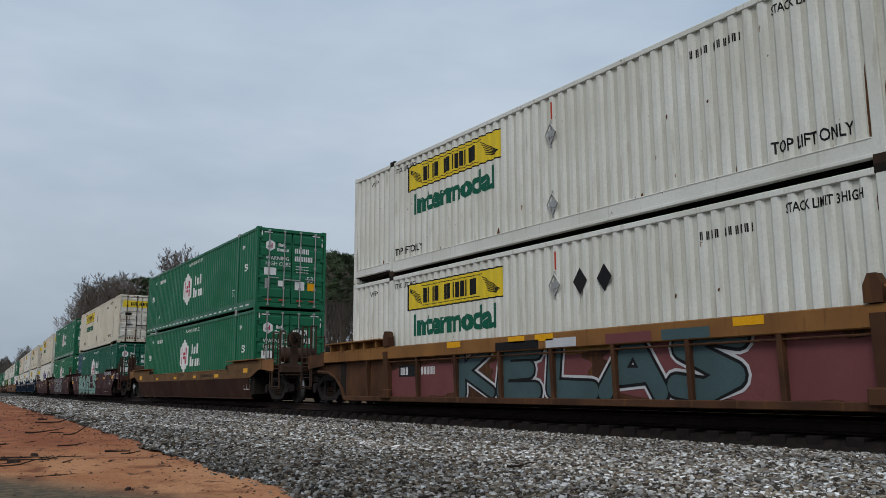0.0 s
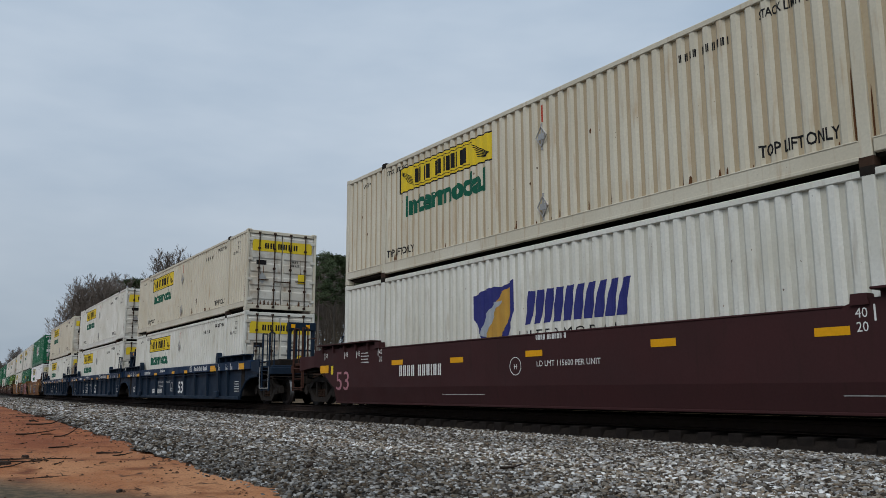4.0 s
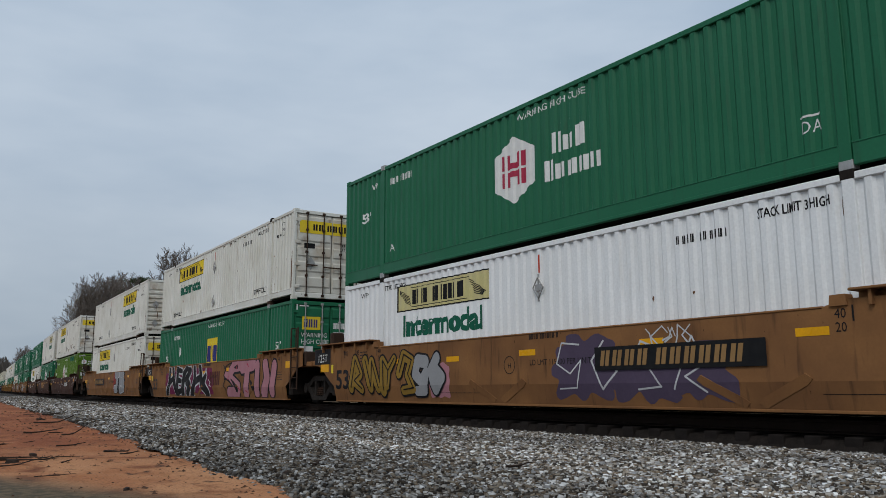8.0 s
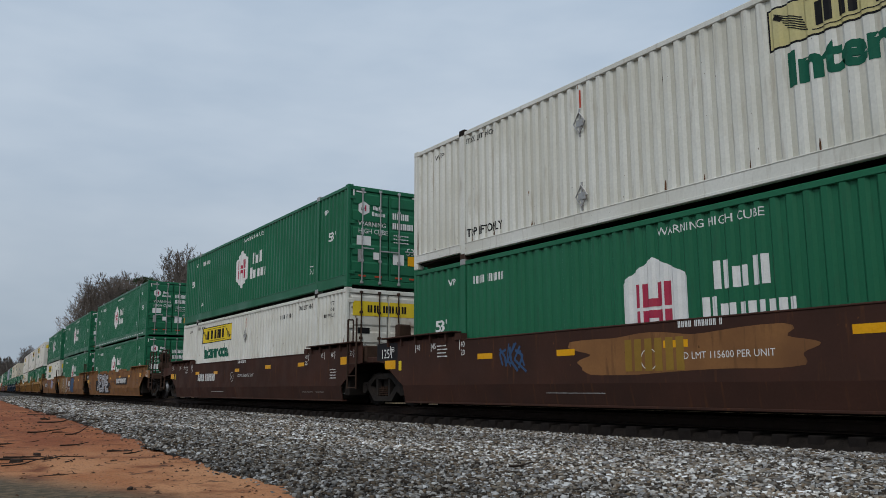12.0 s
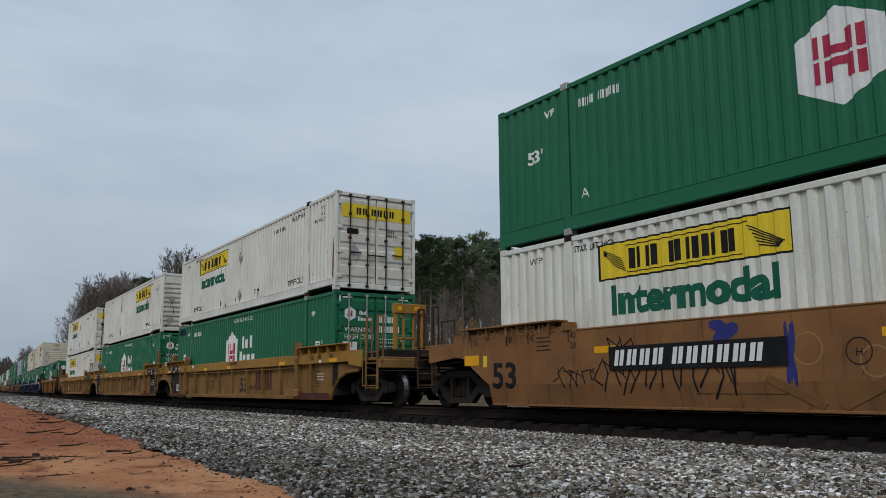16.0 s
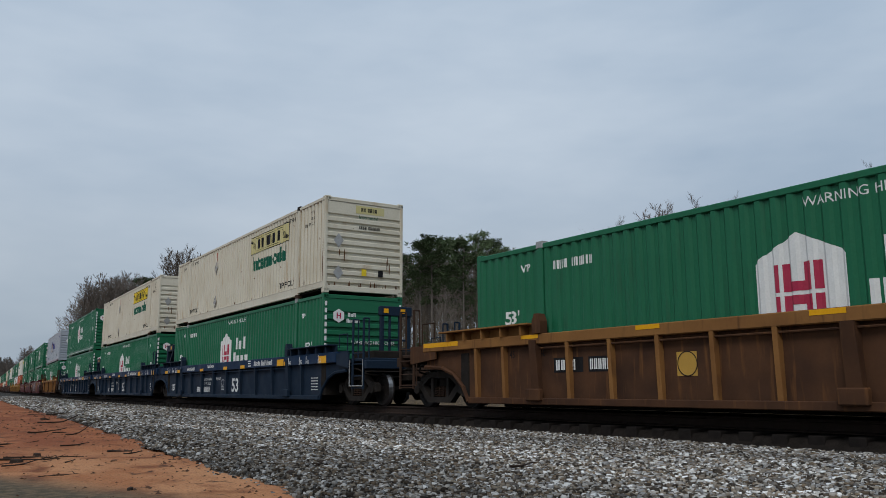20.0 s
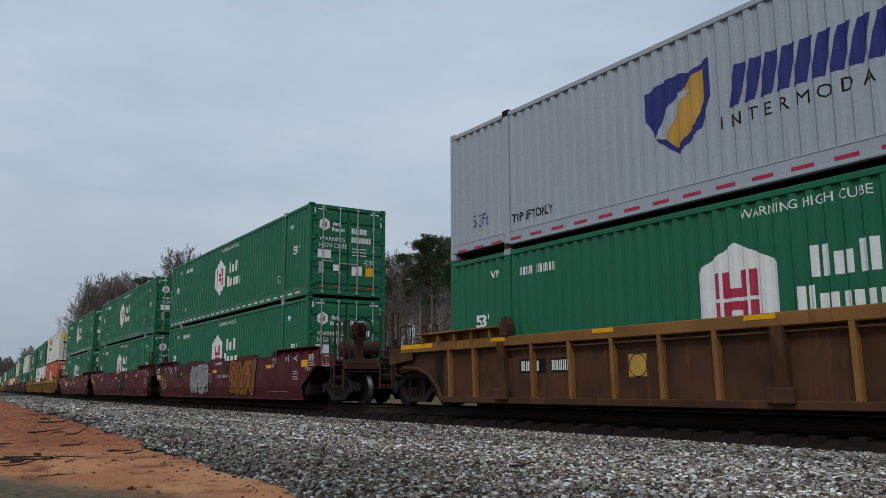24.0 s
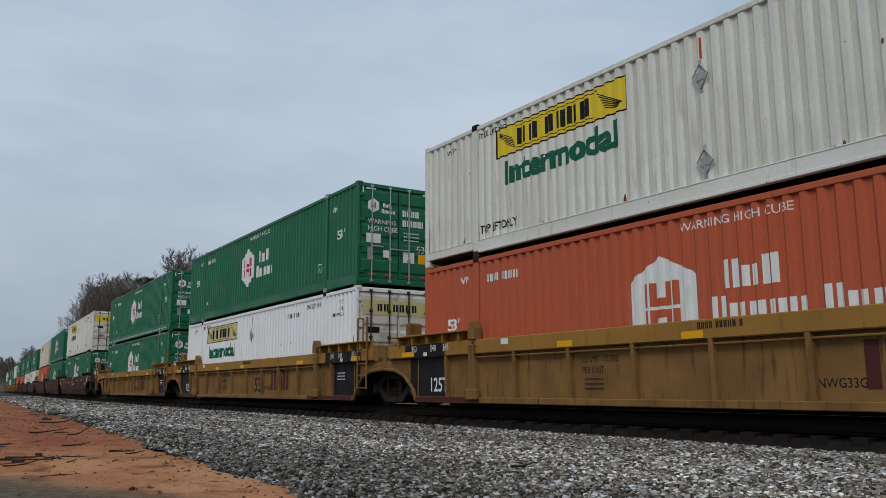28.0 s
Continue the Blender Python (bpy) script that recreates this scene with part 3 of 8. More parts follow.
            put(shared("hg", lambda: gather((marks("Hub", 0.4, 0.62, 0.16), 0.22, 0.5), (marks("Group", 0.4, 0.62, 0.14), 0, 0))), "chalk", (-0.2, 1.1), name="brand_bars")
        else:
            h = [(0, 0), (1.35, 0), (1.35, 1.05), (1.28, 1.12), (0.67, 1.42), (0.07, 1.12), (0, 1.05)]
            hy = 1.72 if brand == "inc" else 1.42
            put(flat_shape("house", [h]), "chalk", (hy, 0.78), name="logo_panel", label="white house-shaped logo")
            hb = [rect(a, b, c, d) for a, c in ((0.3, 0.38), (0.43, 0.55), (0.74, 0.85), (0.9, 1.01)) for b, d in ((0.1, 0.575), (0.63, 1.01))] + [rect(0.55, 0.45, 0.74, 0.575), rect(0.55, 0.63, 0.74, 0.76)]
            put(flat_shape("housebars", hb), "orange" if brand == "inc" else "crimson", (hy, 0.78), name="logo_bars", proud=0.008)
            put(shared(("hg", brand), lambda: gather((marks("Hub", 0.42, 0.62, 0.16), 0.23, 0.52), (marks("Group Inc" if brand == "inc" else "Group", 0.42, 0.62, 0.14), 0, 0))), "chalk", (hy - 1.62, 1.04), name="brand_bars")
        put(letters("WARNING HIGH CUBE", 0.13, 1.0), "chalk", (0.62, 2.52))
        z5 = 1.55 if logo == "hex" else 1.38
        put(letters("53'", 0.24, 1.0, 0.008), "chalk", (7.15, z5))
        put(letters("53'", 0.24, 1.0, 0.008), "chalk", (-6.8, z5 - 0.13))
        put(letters("VTP", 0.13, 0.85, 0.006), "chalk", (6.62, 2.36))
        put(letters("VTP", 0.13, 0.85, 0.006), "chalk", (-6.4, 2.24))
        put(flat_marks("HGIU 509217", 0.16, 0.42, 0.2), "chalk", (5.68, 2.3))
        put(letters("DA", 0.17, 0.9), "chalk", (-5.45, 0.62))
        put(flat_shape("over", [rect(0, 0, 0.3, 0.03)]), "chalk", (-5.45, 0.84))
        put(letters("IA", 0.18, 0.9), "chalk", (5.72, 0.6))
        if tape:
            put(flat_shape("tape", [rect(i * 0.62, 0, i * 0.62 + 0.34, 0.055) for i in range(25)]), "chalk", (7.8, 0.15), drape=False, name="reflective_tape", plane=HALF)
    elif brand == "emp":
        put(flat_shape("emp", [rect(0, 0, 1.3, 1.2)]), "yellow", (0.6, 0.9), name="logo_panel", label="yellow square logo")
        put(flat_marks("EMP", 0.62, 0.5, 0.12), "navy", (0.53, 1.2), name="logo_bars", proud=0.008)
        put(letters("WARNING HIGH CUBE", 0.13, 1.0), "chalk", (0.62, 2.52))
        put(flat_shape("diamond", [[(0, -0.22), (0.16, 0), (0, 0.22), (-0.16, 0)]]), "chalk", (4.6, 1.75), name="placard")
        put(letters("53'", 0.24, 1.0), "chalk", (6.9, 1.38))
        put(letters("53'", 0.24, 1.0), "chalk", (-6.75, 1.38))
        put(flat_marks("EMHU 270921", 0.16, 0.42, 0.2), "chalk", (5.68, 2.3))
    elif brand == "swift":
        sh = [(0.65, 0), (1.1, 0.32), (1.3, 0.75), (1.3, 1.38), (0.95, 1.26), (0.65, 1.3), (0.35, 1.26), (0, 1.16), (0, 0.7), (0.25, 0.28)]
        put(flat_shape("shield", [sh]), "navy", (2.3, 0.88), name="logo_shield", label="navy and gold shield")
        put(flat_shape("shieldgold", [[(0.62, 0.1), (1.0, 0.4), (1.2, 0.8), (1.2, 1.25), (0.9, 1.16), (0.62, 0.8), (0.3, 0.4)]]), "gold", (2.3, 0.88), name="logo_bars", proud=0.008)
        put(flat_shape("shieldsweep", [[(0.2, 0.35), (0.4, 0.3), (0.75, 0.85), (0.95, 1.0), (0.7, 0.98), (0.4, 0.75)]]), "silver", (2.3, 0.88), name="logo_sweep", proud=0.012)
        put(flat_marks("SWIFT", 0.62, 0.74, 0.12, 0.25), "navy", (0.7, 1.35), name="brand_bars")
        put(letters("INTERMODAL", 0.19, 1.0, 0.0, 1.7), "ink", (0.85, 1.05))
        put(letters("TOP LIFT ONLY", 0.17, 0.68, 0.005), "ink", (-4.55, 0.5))
        put(letters("TOP LIFT ONLY", 0.17, 0.68, 0.005), "ink", (5.88, 0.5))
        put(letters("53ft", 0.26, 0.9), "navy", (7.25, 0.62))
        put(flat_marks("SWRU 591818", 0.2, 0.42, 0.2), "navy", (-6.35, 2.2))
        put(flat_shape("tape", [rect(i * 0.62, 0, i * 0.62 + 0.14, 0.05) for i in range(25)]), "crimson", (7.8, 0.15), drape=False, name="reflective_tape", plane=HALF)
    # the front end
    yf = -LONG / 2
    if front == "doors":
        for s in (-1, 1):
            a, b = sorted((s * 0.012, s * (HALF - 0.1)))

            def leaf():
                g = Geo().bar(a, b, yf + 0.03, yf + 0.07, 0.23, BODY - 0.13)
                for i in range(5):
                    z = 0.38 + i * 0.48
                    g.add([(a + 0.05, yf + 0.03, z), (b - 0.05, yf + 0.03, z), (b - 0.05, yf + 0.004, z + 0.05), (a + 0.05, yf + 0.004, z + 0.05), (b - 0.05, yf + 0.004, z + 0.3),
                           (a + 0.05, yf + 0.004, z + 0.3), (b - 0.05, yf + 0.03, z + 0.35), (a + 0.05, yf + 0.03, z + 0.35)],
                          [(0, 1, 2, 3), (3, 2, 4, 5), (5, 4, 6, 7), (0, 3, 5, 7), (1, 6, 4, 2)])
                for z in (0.4, 1.1, 1.8, 2.5):
                    g.bar(s * 1.16 - 0.09, s * 1.16 + 0.09, yf - 0.012, yf + 0.02, z - 0.05, z + 0.05, 0.008)
                return g.mesh("door", M["white_door" if paint in ("white", "cream") else paint])
            d = new("door", shared(("door", paint, s), leaf))
            d.parent = c
            rodmat = "galv" if paint in ("green", "deepgreen", "lime") else "grime"
            for x in (0.3, 0.86):
                def rod(x=x):
                    g = Geo().tube((s * x, yf - 0.03, 0.12), (s * x, yf - 0.03, BODY - 0.06), 0.019, n=7)
                    for z in (0.14, 0.75, 1.5, 2.2, BODY - 0.09):
                        g.bar(s * x - 0.045, s * x + 0.045, yf - 0.045, yf + 0.01, z - 0.035, z + 0.035, 0.008)
                    g.bar(min(s * x, s * (x - 0.36)), max(s * x, s * (x - 0.36)), yf - 0.05, yf - 0.03, 1.02 + 0.05 * (x > 0.5), 1.06 + 0.05 * (x > 0.5), 0.006)
                    return g.mesh("lock_rod", M[rodmat])
                o = new("lock_rod", shared(("rod", rodmat, s, x), rod))
                o.parent = d
    kw = dict(drape=False, side="front")
    if front == "doors":
        kw["plane"] = LONG / 2
    if brand == "jb":
        if front == "doors":
            put(flat_shape("jbd_f", [rect(0, 0, 1.09, 0.4), rect(1.13, 0, 2.22, 0.4)]), "yellow", (-1.11, 2.1), name="logo_panel", label="yellow logo panel", **kw)
            put(flat_marks("JB HUNT", 0.2, 0.72, 0.26), "ink", (-0.66, 2.2), name="logo_bars", proud=0.008, **kw)
            put(shared("jbn", lambda: gather((marks("JBHU", 0.08, 0.5, 0.3), 0, 0.13), (marks("325021", 0.08, 0.5, 0.3), 0, 0))), "ink", (0.35, 1.62), name="lettering", **kw)
            put(flat_shape("plate_a", [rect(0, 0, 0.3, 0.34)]), "yellow", (0.6, 1.02), name="label_plate", **kw)
            put(flat_shape("plate_b", [rect(0, 0, 0.36, 0.16)]), "ink", (-0.95, 1.62), name="label_plate", **kw)
            put(flat_shape("diamond", [[(0, -0.22), (0.16, 0), (0, 0.22), (-0.16, 0)]]), "galv", (-0.72, 1.15), name="placard", **kw)
        else:
            put(flat_shape("jbw_f", [rect(0, 0, 0.95, 0.24)]), "yellow", (-0.3, 2.42), name="logo_panel", label="yellow logo panel", plane=LONG / 2 - 0.016, **kw)
            put(flat_marks("JB HUNT", 0.12, 0.5, 0.18), "ink", (-0.13, 2.48), name="logo_bars", proud=0.008, plane=LONG / 2 - 0.016, **kw)
            put(letters("Intermodal", 0.1, 1.0), "teal", (-0.2, 2.27), plane=LONG / 2 - 0.016, **kw)
            put(flat_marks("JBHU 297605", 0.09, 0.5, 0.25), "ink", (-0.2, 1.95), plane=LONG / 2 - 0.006, **kw)
            for z in (1.55, 0.6):
                put(flat_shape("diamond", [[(0, -0.22), (0.16, 0), (0, 0.22), (-0.16, 0)]]), "galv", (-0.85, z), name="placard", **kw)
            put(flat_shape("plate_s", [rect(0, 0, 0.16, 0.2)]), "ink", (0.45, 0.55), name="label_plate", plane=LONG / 2, **kw)
            put(flat_shape("plate_s", [rect(0, 0, 0.16, 0.2)]), "yellow", (-0.1, 0.55), name="label_plate", plane=LONG / 2, **kw)
    elif brand in ("hub", "inc", "emp"):
        if brand != "emp":
            put(flat_shape("hexs", [[(0.17, 0), (0.34, 0.1), (0.34, 0.3), (0.17, 0.4), (0, 0.3), (0, 0.1)]]), "chalk", (-0.98, 2.02), name="logo_panel", label="small white hexagon logo", **kw)
            put(flat_shape("hexsb", [rect(0.1, 0.12, 0.14, 0.29), rect(0.2, 0.12, 0.24, 0.29), rect(0.14, 0.19, 0.2, 0.22)]), "crimson", (-0.98, 2.02), name="logo_bars", proud=0.008, **kw)
            put(shared("hgs", lambda: gather((marks("Hub", 0.12, 0.6, 0.14), 0.04, 0.17), (marks("Group", 0.12, 0.6, 0.12), 0, 0))), "chalk", (-0.56, 2.03), name="brand_bars", **kw)
        else:
            put(flat_shape("emps", [rect(0, 0, 0.6, 0.4)]), "yellow", (-0.95, 1.95), name="logo_panel", **kw)
            put(flat_marks("EMP", 0.25, 0.5, 0.15), "navy", (-0.9, 2.02), name="logo_bars", proud=0.008, **kw)
        if front == "doors":
            put(shared("whc", lambda: gather((letters("WARNING", 0.13, 0.95), 0, 0.2), (letters("HIGH CUBE", 0.13, 0.95), 0, 0))), "chalk", (-0.98, 1.52), **kw)
            put(shared("hgn", lambda: gather((marks("HGIU", 0.18, 0.6, 0.16), 0, 0.28), (marks("517651", 0.18, 0.6, 0.16), 0, 0))), "chalk", (0.1, 1.72), **kw)
            put(shared("mm3", lambda: gather(*[(marks("mmmmmmmm", 0.045, 0.9, 0.5), 0, 0.1 * k) for k in range(3)])), "chalk", (0.14, 1.32), **kw)
            put(letters("53'", 0.2, 0.95), "chalk", (0.55, 1.0), **kw)
            put(flat_shape("plate_w", [rect(0, 0, 0.44, 0.26)]), "chalk", (-1.02, 1.18), name="label_plate", **kw)
            put(flat_shape("plate_t", [rect(0, 0, 0.18, 0.2)]), "chalk", (-0.5, 0.8), name="label_plate", **kw)
            put(flat_shape("plate_u", [rect(0, 0, 0.17, 0.36)]), "galv", (-0.98, 0.7), name="label_plate", **kw)
            put(flat_shape("plate_v", [rect(0, 0, 0.36, 0.3)]), "chalk", (0.12, 0.7), name="label_plate", **kw)
            put(flat_shape("plate_x", [rect(0, 0, 0.26, 0.27)]), "amber", (0.6, 0.7), name="label_plate", label="amber warning plate", **kw)
            put(flat_shape("tape_e", [rect(-1.15, 2.45, -1.11, 2.72), rect(-1.05, 2.66, -0.75, 2.7), rect(0.75, 2.66, 1.05, 2.7), rect(1.11, 2.3, 1.15, 2.6)]), "chalk", (0, 0), name="reflective_tape", **kw)
            put(flat_shape("tape_r", [rect(x, 0.3, x + 0.22, 0.345) for x in (-0.95, -0.45, 0.2, 0.65)]), "red", (0, 0), name="reflective_tape", **kw)
        else:
            put(letters("WARNING HIGH CUBE", 0.1, 0.95), "chalk", (-0.4, 1.42), plane=LONG / 2, **kw)
            put(letters("53'", 0.22, 1.0), "chalk", (-0.2, 0.95), plane=LONG / 2, **kw)
            for i, x in enumerate((-1.25, 1.18)):
                o = put(flat_shape("column", [rect(0, j * 0.2, 0.07, j * 0.2 + 0.13) for j in range(11)]), "chalk", (x, 0.5), plane=LONG / 2, **kw)
    elif brand == "swift":
        put(flat_shape("shield_s", [[(0.15, 0), (0.3, 0.15), (0.3, 0.38), (0, 0.38), (0, 0.15)]]), "gold", (-0.45, 2.35), name="logo_shield", **kw)
        put(flat_marks("SWIFT", 0.2, 0.7, 0.12, 0.2), "navy", (-0.1, 2.42), name="brand_bars", **kw)
        put(letters("53ft", 0.28, 0.9), "navy", (-0.05, 1.25), **kw)
        put(flat_shape("columns", [rect(0, j * 0.2, 0.09, j * 0.2 + 0.14) for j in range(10)]), "navy", (0.82, 0.25), **kw)
        put(flat_shape("diamond", [[(0, -0.22), (0.16, 0), (0, 0.22), (-0.16, 0)]]), "chalk", (-0.62, 1.85), name="placard", **kw)
        put(flat_shape("plate_sw", [rect(0, 0, 0.45, 0.3)]), "chalk", (0.0, 0.5), name="label_plate", **kw)
    return c


# ---- well cars ----
WALL = 1.5                   # half the width over the side sills


def wheelset_mesh():
    """Two wheels on one axle."""
    def build():
        g, treads = Geo().tube((-0.9, 0, 0), (0.9, 0, 0), 0.075, n=10), []
        prof = [(0.05, 0.0), (0.05, 0.09), (0.02, 0.11), (0.0, 0.3), (0.03, 0.34), (0.035, 0.405), (-0.075, 0.42), (-0.1, 0.445), (-0.105, 0.33), (-0.07, 0.3), (-0.09, 0.12), (-0.12, 0.0)]
        n = 28
        for s in (-1, 1):
            vs = [(s * (0.78 + x), r * math.cos(i * math.tau / n), r * math.sin(i * math.tau / n)) for x, r in prof for i in range(n)]
            fs = []
            for k in range(len(prof) - 1):
                for i in range(n):
                    j = (i + 1) % n
                    f = (k * n + i, (k + 1) * n + i, (k + 1) * n + j, k * n + j)
                    fs.append(f if s > 0 else f[::-1])
            treads.append(len(g.f) + 5 * n)
            g.add(vs, fs)
            for i in range(3):
                a = i * math.tau / 3
                x0, x1 = sorted((s * 0.775, s * 0.8))
                g.bar(x0, x1, 0.2 * math.cos(a) - 0.02, 0.2 * math.cos(a) + 0.02, 0.2 * math.sin(a) - 0.02, 0.2 * math.sin(a) + 0.02, 0.003)
        me = g.mesh("wheelset", M["wheel"])
        me.materials.append(M["tread"])
        for t in treads:
            for p in me.polygons[t:t + n]:
                p.material_index = 1
        return me
    return shared("wheelset", build)


def truck(parent, y, spins):
    """A two-axle truck: side frames with springs, four wheels on two axles."""
    t = part("truck", shared("bolster", lambda: Geo().bar(-0.95, 0.95, -0.22, 0.22, 0.42, 0.7, 0.03).bar(-0.35, 0.35, -0.5, 0.5, 0.5, 0.62).mesh("bolster", M["dark"])), None, parent, "dark cast-steel truck")
    t.location = (0, y, 0)
    for s in (-1, 1):
        def frame_mesh():
            g = Geo()
            x0, x1 = -1.08, -0.95
            g.prism([(-1.1, 0.36), (-1.1, 0.55), (-0.75, 0.62), (-0.42, 0.8), (0.42, 0.8), (0.75, 0.62), (1.1, 0.55), (1.1, 0.36), (0.98, 0.34), (0.78, 0.42), (0.42, 0.66), (-0.42, 0.66), (-0.78, 0.42), (-0.98, 0.34)], x0, x1)
            g.prism([(-0.8, 0.42), (-0.66, 0.5), (-0.36, 0.24), (0.36, 0.24), (0.66, 0.5), (0.8, 0.42), (0.45, 0.12), (-0.45, 0.12)], x0 - 0.01, x1)
            g.bar(x0, x1, -0.36, -0.26, 0.2, 0.7).bar(x0, x1, 0.26, 0.36, 0.2, 0.7)
            for b in (-0.89, 0.89):
                g.tube((x0 - 0.05, b, 0.43), (x1, b, 0.43), 0.12, n=12)
                g.bar(x0 - 0.02, x1, b - 0.15, b + 0.15, 0.38, 0.6, 0.02)
            return g.mesh("side_frame", M["casting"])
        f = new("side_frame", shared("side_frame", frame_mesh))
        f.parent, f.scale = t, (-s, 1, 1)
        def springs():
            g = Geo()
            for k in range(3):
                g.pipe([(0.07 * math.cos(i * 0.9), -0.16 + 0.16 * k + 0.07 * math.sin(i * 0.9), 0.22 * i / 30) for i in range(31)], 0.016, 4)
            return g.mesh("spring_pack", M["grime"])
        if s > 0:
            continue
        o = new("spring_pack", shared("spring_pack", springs))
        o.parent, o.location = t, (s * 1.0, 0, 0.25)
    for b in (-0.89, 0.89):
        w = new("wheelset", wheelset_mesh())
        w.parent, w.location = t, (0, b, 0.42)
        spins.append(w)
    return t


def side_parts(style, paint, s):
    """Meshes of one side of a well car; s = -1 is the near side."""
    out = []
    o = lambda a: s * a
    X = lambda a, b: tuple(sorted((o(a), o(b))))
    if style == "stepped":
        up = [(-8.2, 0.78), (8.2, 0.78), (8.45, 0.82), (9.12, 1.03), (9.45, 1.07), (9.45, 1.36), (6.05, 1.3), (5.9, 1.12), (-5.9, 1.12), (-6.05, 1.3), (-9.45, 1.36), (-9.45, 1.07), (-9.12, 1.03), (-8.45, 0.82)]
        out.append(("side_sheet", Geo().prism(up, *X(WALL - 0.03, WALL)), "dust_plate"))
        # the slanting lower sheet is a darker, redder brown than the upper one
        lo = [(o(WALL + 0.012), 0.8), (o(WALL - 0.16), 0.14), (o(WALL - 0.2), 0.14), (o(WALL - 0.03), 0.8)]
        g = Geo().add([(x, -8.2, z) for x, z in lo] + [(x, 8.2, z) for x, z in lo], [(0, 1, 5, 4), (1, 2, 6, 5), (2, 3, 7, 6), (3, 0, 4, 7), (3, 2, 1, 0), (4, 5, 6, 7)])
        out.append(("lower_sheet", g, "brown_plate"))
        out.append(("bottom_angle", Geo().bar(*X(WALL - 0.24, WALL - 0.14), -8.2, 8.2, 0.1, 0.14, 0.006), "brown_plate"))
        out.append(("top_flange", Geo().bar(*X(WALL - 0.17, WALL + 0.012), -5.9, 5.9, 1.105, 1.135), paint))
        for e in (-1, 1):
            y0, y1 = sorted((e * 6.1, e * 9.3))
            out.append(("ledge", Geo().bar(*X(WALL - 0.2, WALL + 0.09), y0, y1, 1.375, 1.41, 0.008).bar(*X(WALL - 0.2, WALL - 0.14), y0, y1, 1.2, 1.38, 0.008), paint))
            out.append(("guide_lug", Geo().prism([(e * 5.9 - 0.1, 1.13), (e * 5.9 + 0.1, 1.13), (e * 5.9 + 0.07, 1.27), (e * 5.9 - 0.07, 1.27)], *X(WALL - 0.14, WALL + 0.02)), "dark"))
        return out
    if style == "smooth":
        up = [(-8.22, 0.5), (8.22, 0.5), (8.45, 0.62), (9.12, 1.03), (9.45, 1.07), (9.45, 1.5), (5.95, 1.5), (5.7, 1.42), (-5.7, 1.42), (-5.95, 1.5), (-9.45, 1.5), (-9.45, 1.07), (-9.12, 1.03), (-8.45, 0.62)]
        out.append(("side_sheet", Geo().prism(up, *X(WALL - 0.03, WALL)), paint))
        g = Geo()
        g.add([(o(WALL), -8.22, 0.5), (o(WALL), 8.22, 0.5), (o(WALL - 0.07), 8.2, 0.14), (o(WALL - 0.07), -8.2, 0.14), (o(WALL - 0.1), -8.2, 0.14), (o(WALL - 0.1), 8.2, 0.14), (o(WALL - 0.03), 8.22, 0.5), (o(WALL - 0.03), -8.22, 0.5)],
              [(0, 1, 2, 3), (3, 2, 5, 4), (4, 5, 6, 7), (0, 3, 4, 7), (1, 6, 5, 2)] if s > 0 else [(3, 2, 1, 0), (4, 5, 2, 3), (7, 6, 5, 4), (7, 4, 3, 0), (2, 5, 6, 1)])
        out.append(("lower_sheet", g, paint))
        out.append(("bottom_angle", Geo().bar(*X(WALL - 0.2, WALL - 0.06), -8.2, 8.2, 0.1, 0.14, 0.006), paint))
        out.append(("top_flange", Geo().bar(*X(WALL - 0.17, WALL + 0.012), -5.7, 5.7, 1.40, 1.435), paint))
    else:
        close = style == "close"
        arch = [(-8.25, 0.16), (8.25, 0.16), (8.4, 0.45), (8.75, 0.72), (9.2, 0.86), (9.9, 0.9), (9.9, 1.42), (-9.9, 1.42), (-9.9, 0.9), (-9.2, 0.86), (-8.75, 0.72), (-8.4, 0.45)]
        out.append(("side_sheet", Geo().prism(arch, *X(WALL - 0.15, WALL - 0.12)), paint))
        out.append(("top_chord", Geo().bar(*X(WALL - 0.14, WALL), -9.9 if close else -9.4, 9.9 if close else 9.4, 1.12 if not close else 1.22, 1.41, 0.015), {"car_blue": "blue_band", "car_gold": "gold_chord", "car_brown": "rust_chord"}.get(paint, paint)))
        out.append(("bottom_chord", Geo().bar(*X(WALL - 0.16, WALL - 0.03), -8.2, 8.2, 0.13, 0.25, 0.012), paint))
        ys = [-7.9, -7.0, -6.05] + [1.03 * k for k in range(-5, 6)] + [6.05, 7.0, 7.9] if close else [-6.95, -5.95] + [1.53 * k for k in range(-3, 4)] + [5.95, 6.95]
        ribs = "rust_chord" if close else paint
        high = 1.23 if close else 1.13
        for y in ys:
            wide = 0.11 if abs(abs(y) - 6.0) < 0.3 or (close and y == 0) else 0.045
            top = 1.3 if abs(y) > 5.5 else high
            g = Geo()
            xs = [o(a) for a in (WALL - 0.13, WALL - 0.045, WALL - 0.13, WALL + (0.035 if top > 1.2 and wide > 0.1 else -0.005))]
            vs = [(xs[k], y + w * (0.85 if z > 1 else 1.0), z) for k, z in ((0, 0.25), (1, 0.25), (2, top), (3, top)) for w in (-wide, wide)]
            fs = [(0, 1, 3, 2), (4, 6, 7, 5), (2, 3, 7, 6), (0, 4, 5, 1), (0, 2, 6, 4), (1, 5, 7, 3)]
            g.add(vs, fs if s < 0 else [f[::-1] for f in fs])
            if s > 0:
                out[-3][1].add(g.v, g.f)
                continue
            out.append(("rib", g, ribs if wide < 0.1 else paint))
            if wide > 0.1:
                out.append(("foot_block", Geo().bar(*X(WALL - 0.06, WALL + 0.05), y - 0.2, y + 0.2, 0.2, 0.42, 0.02), paint))
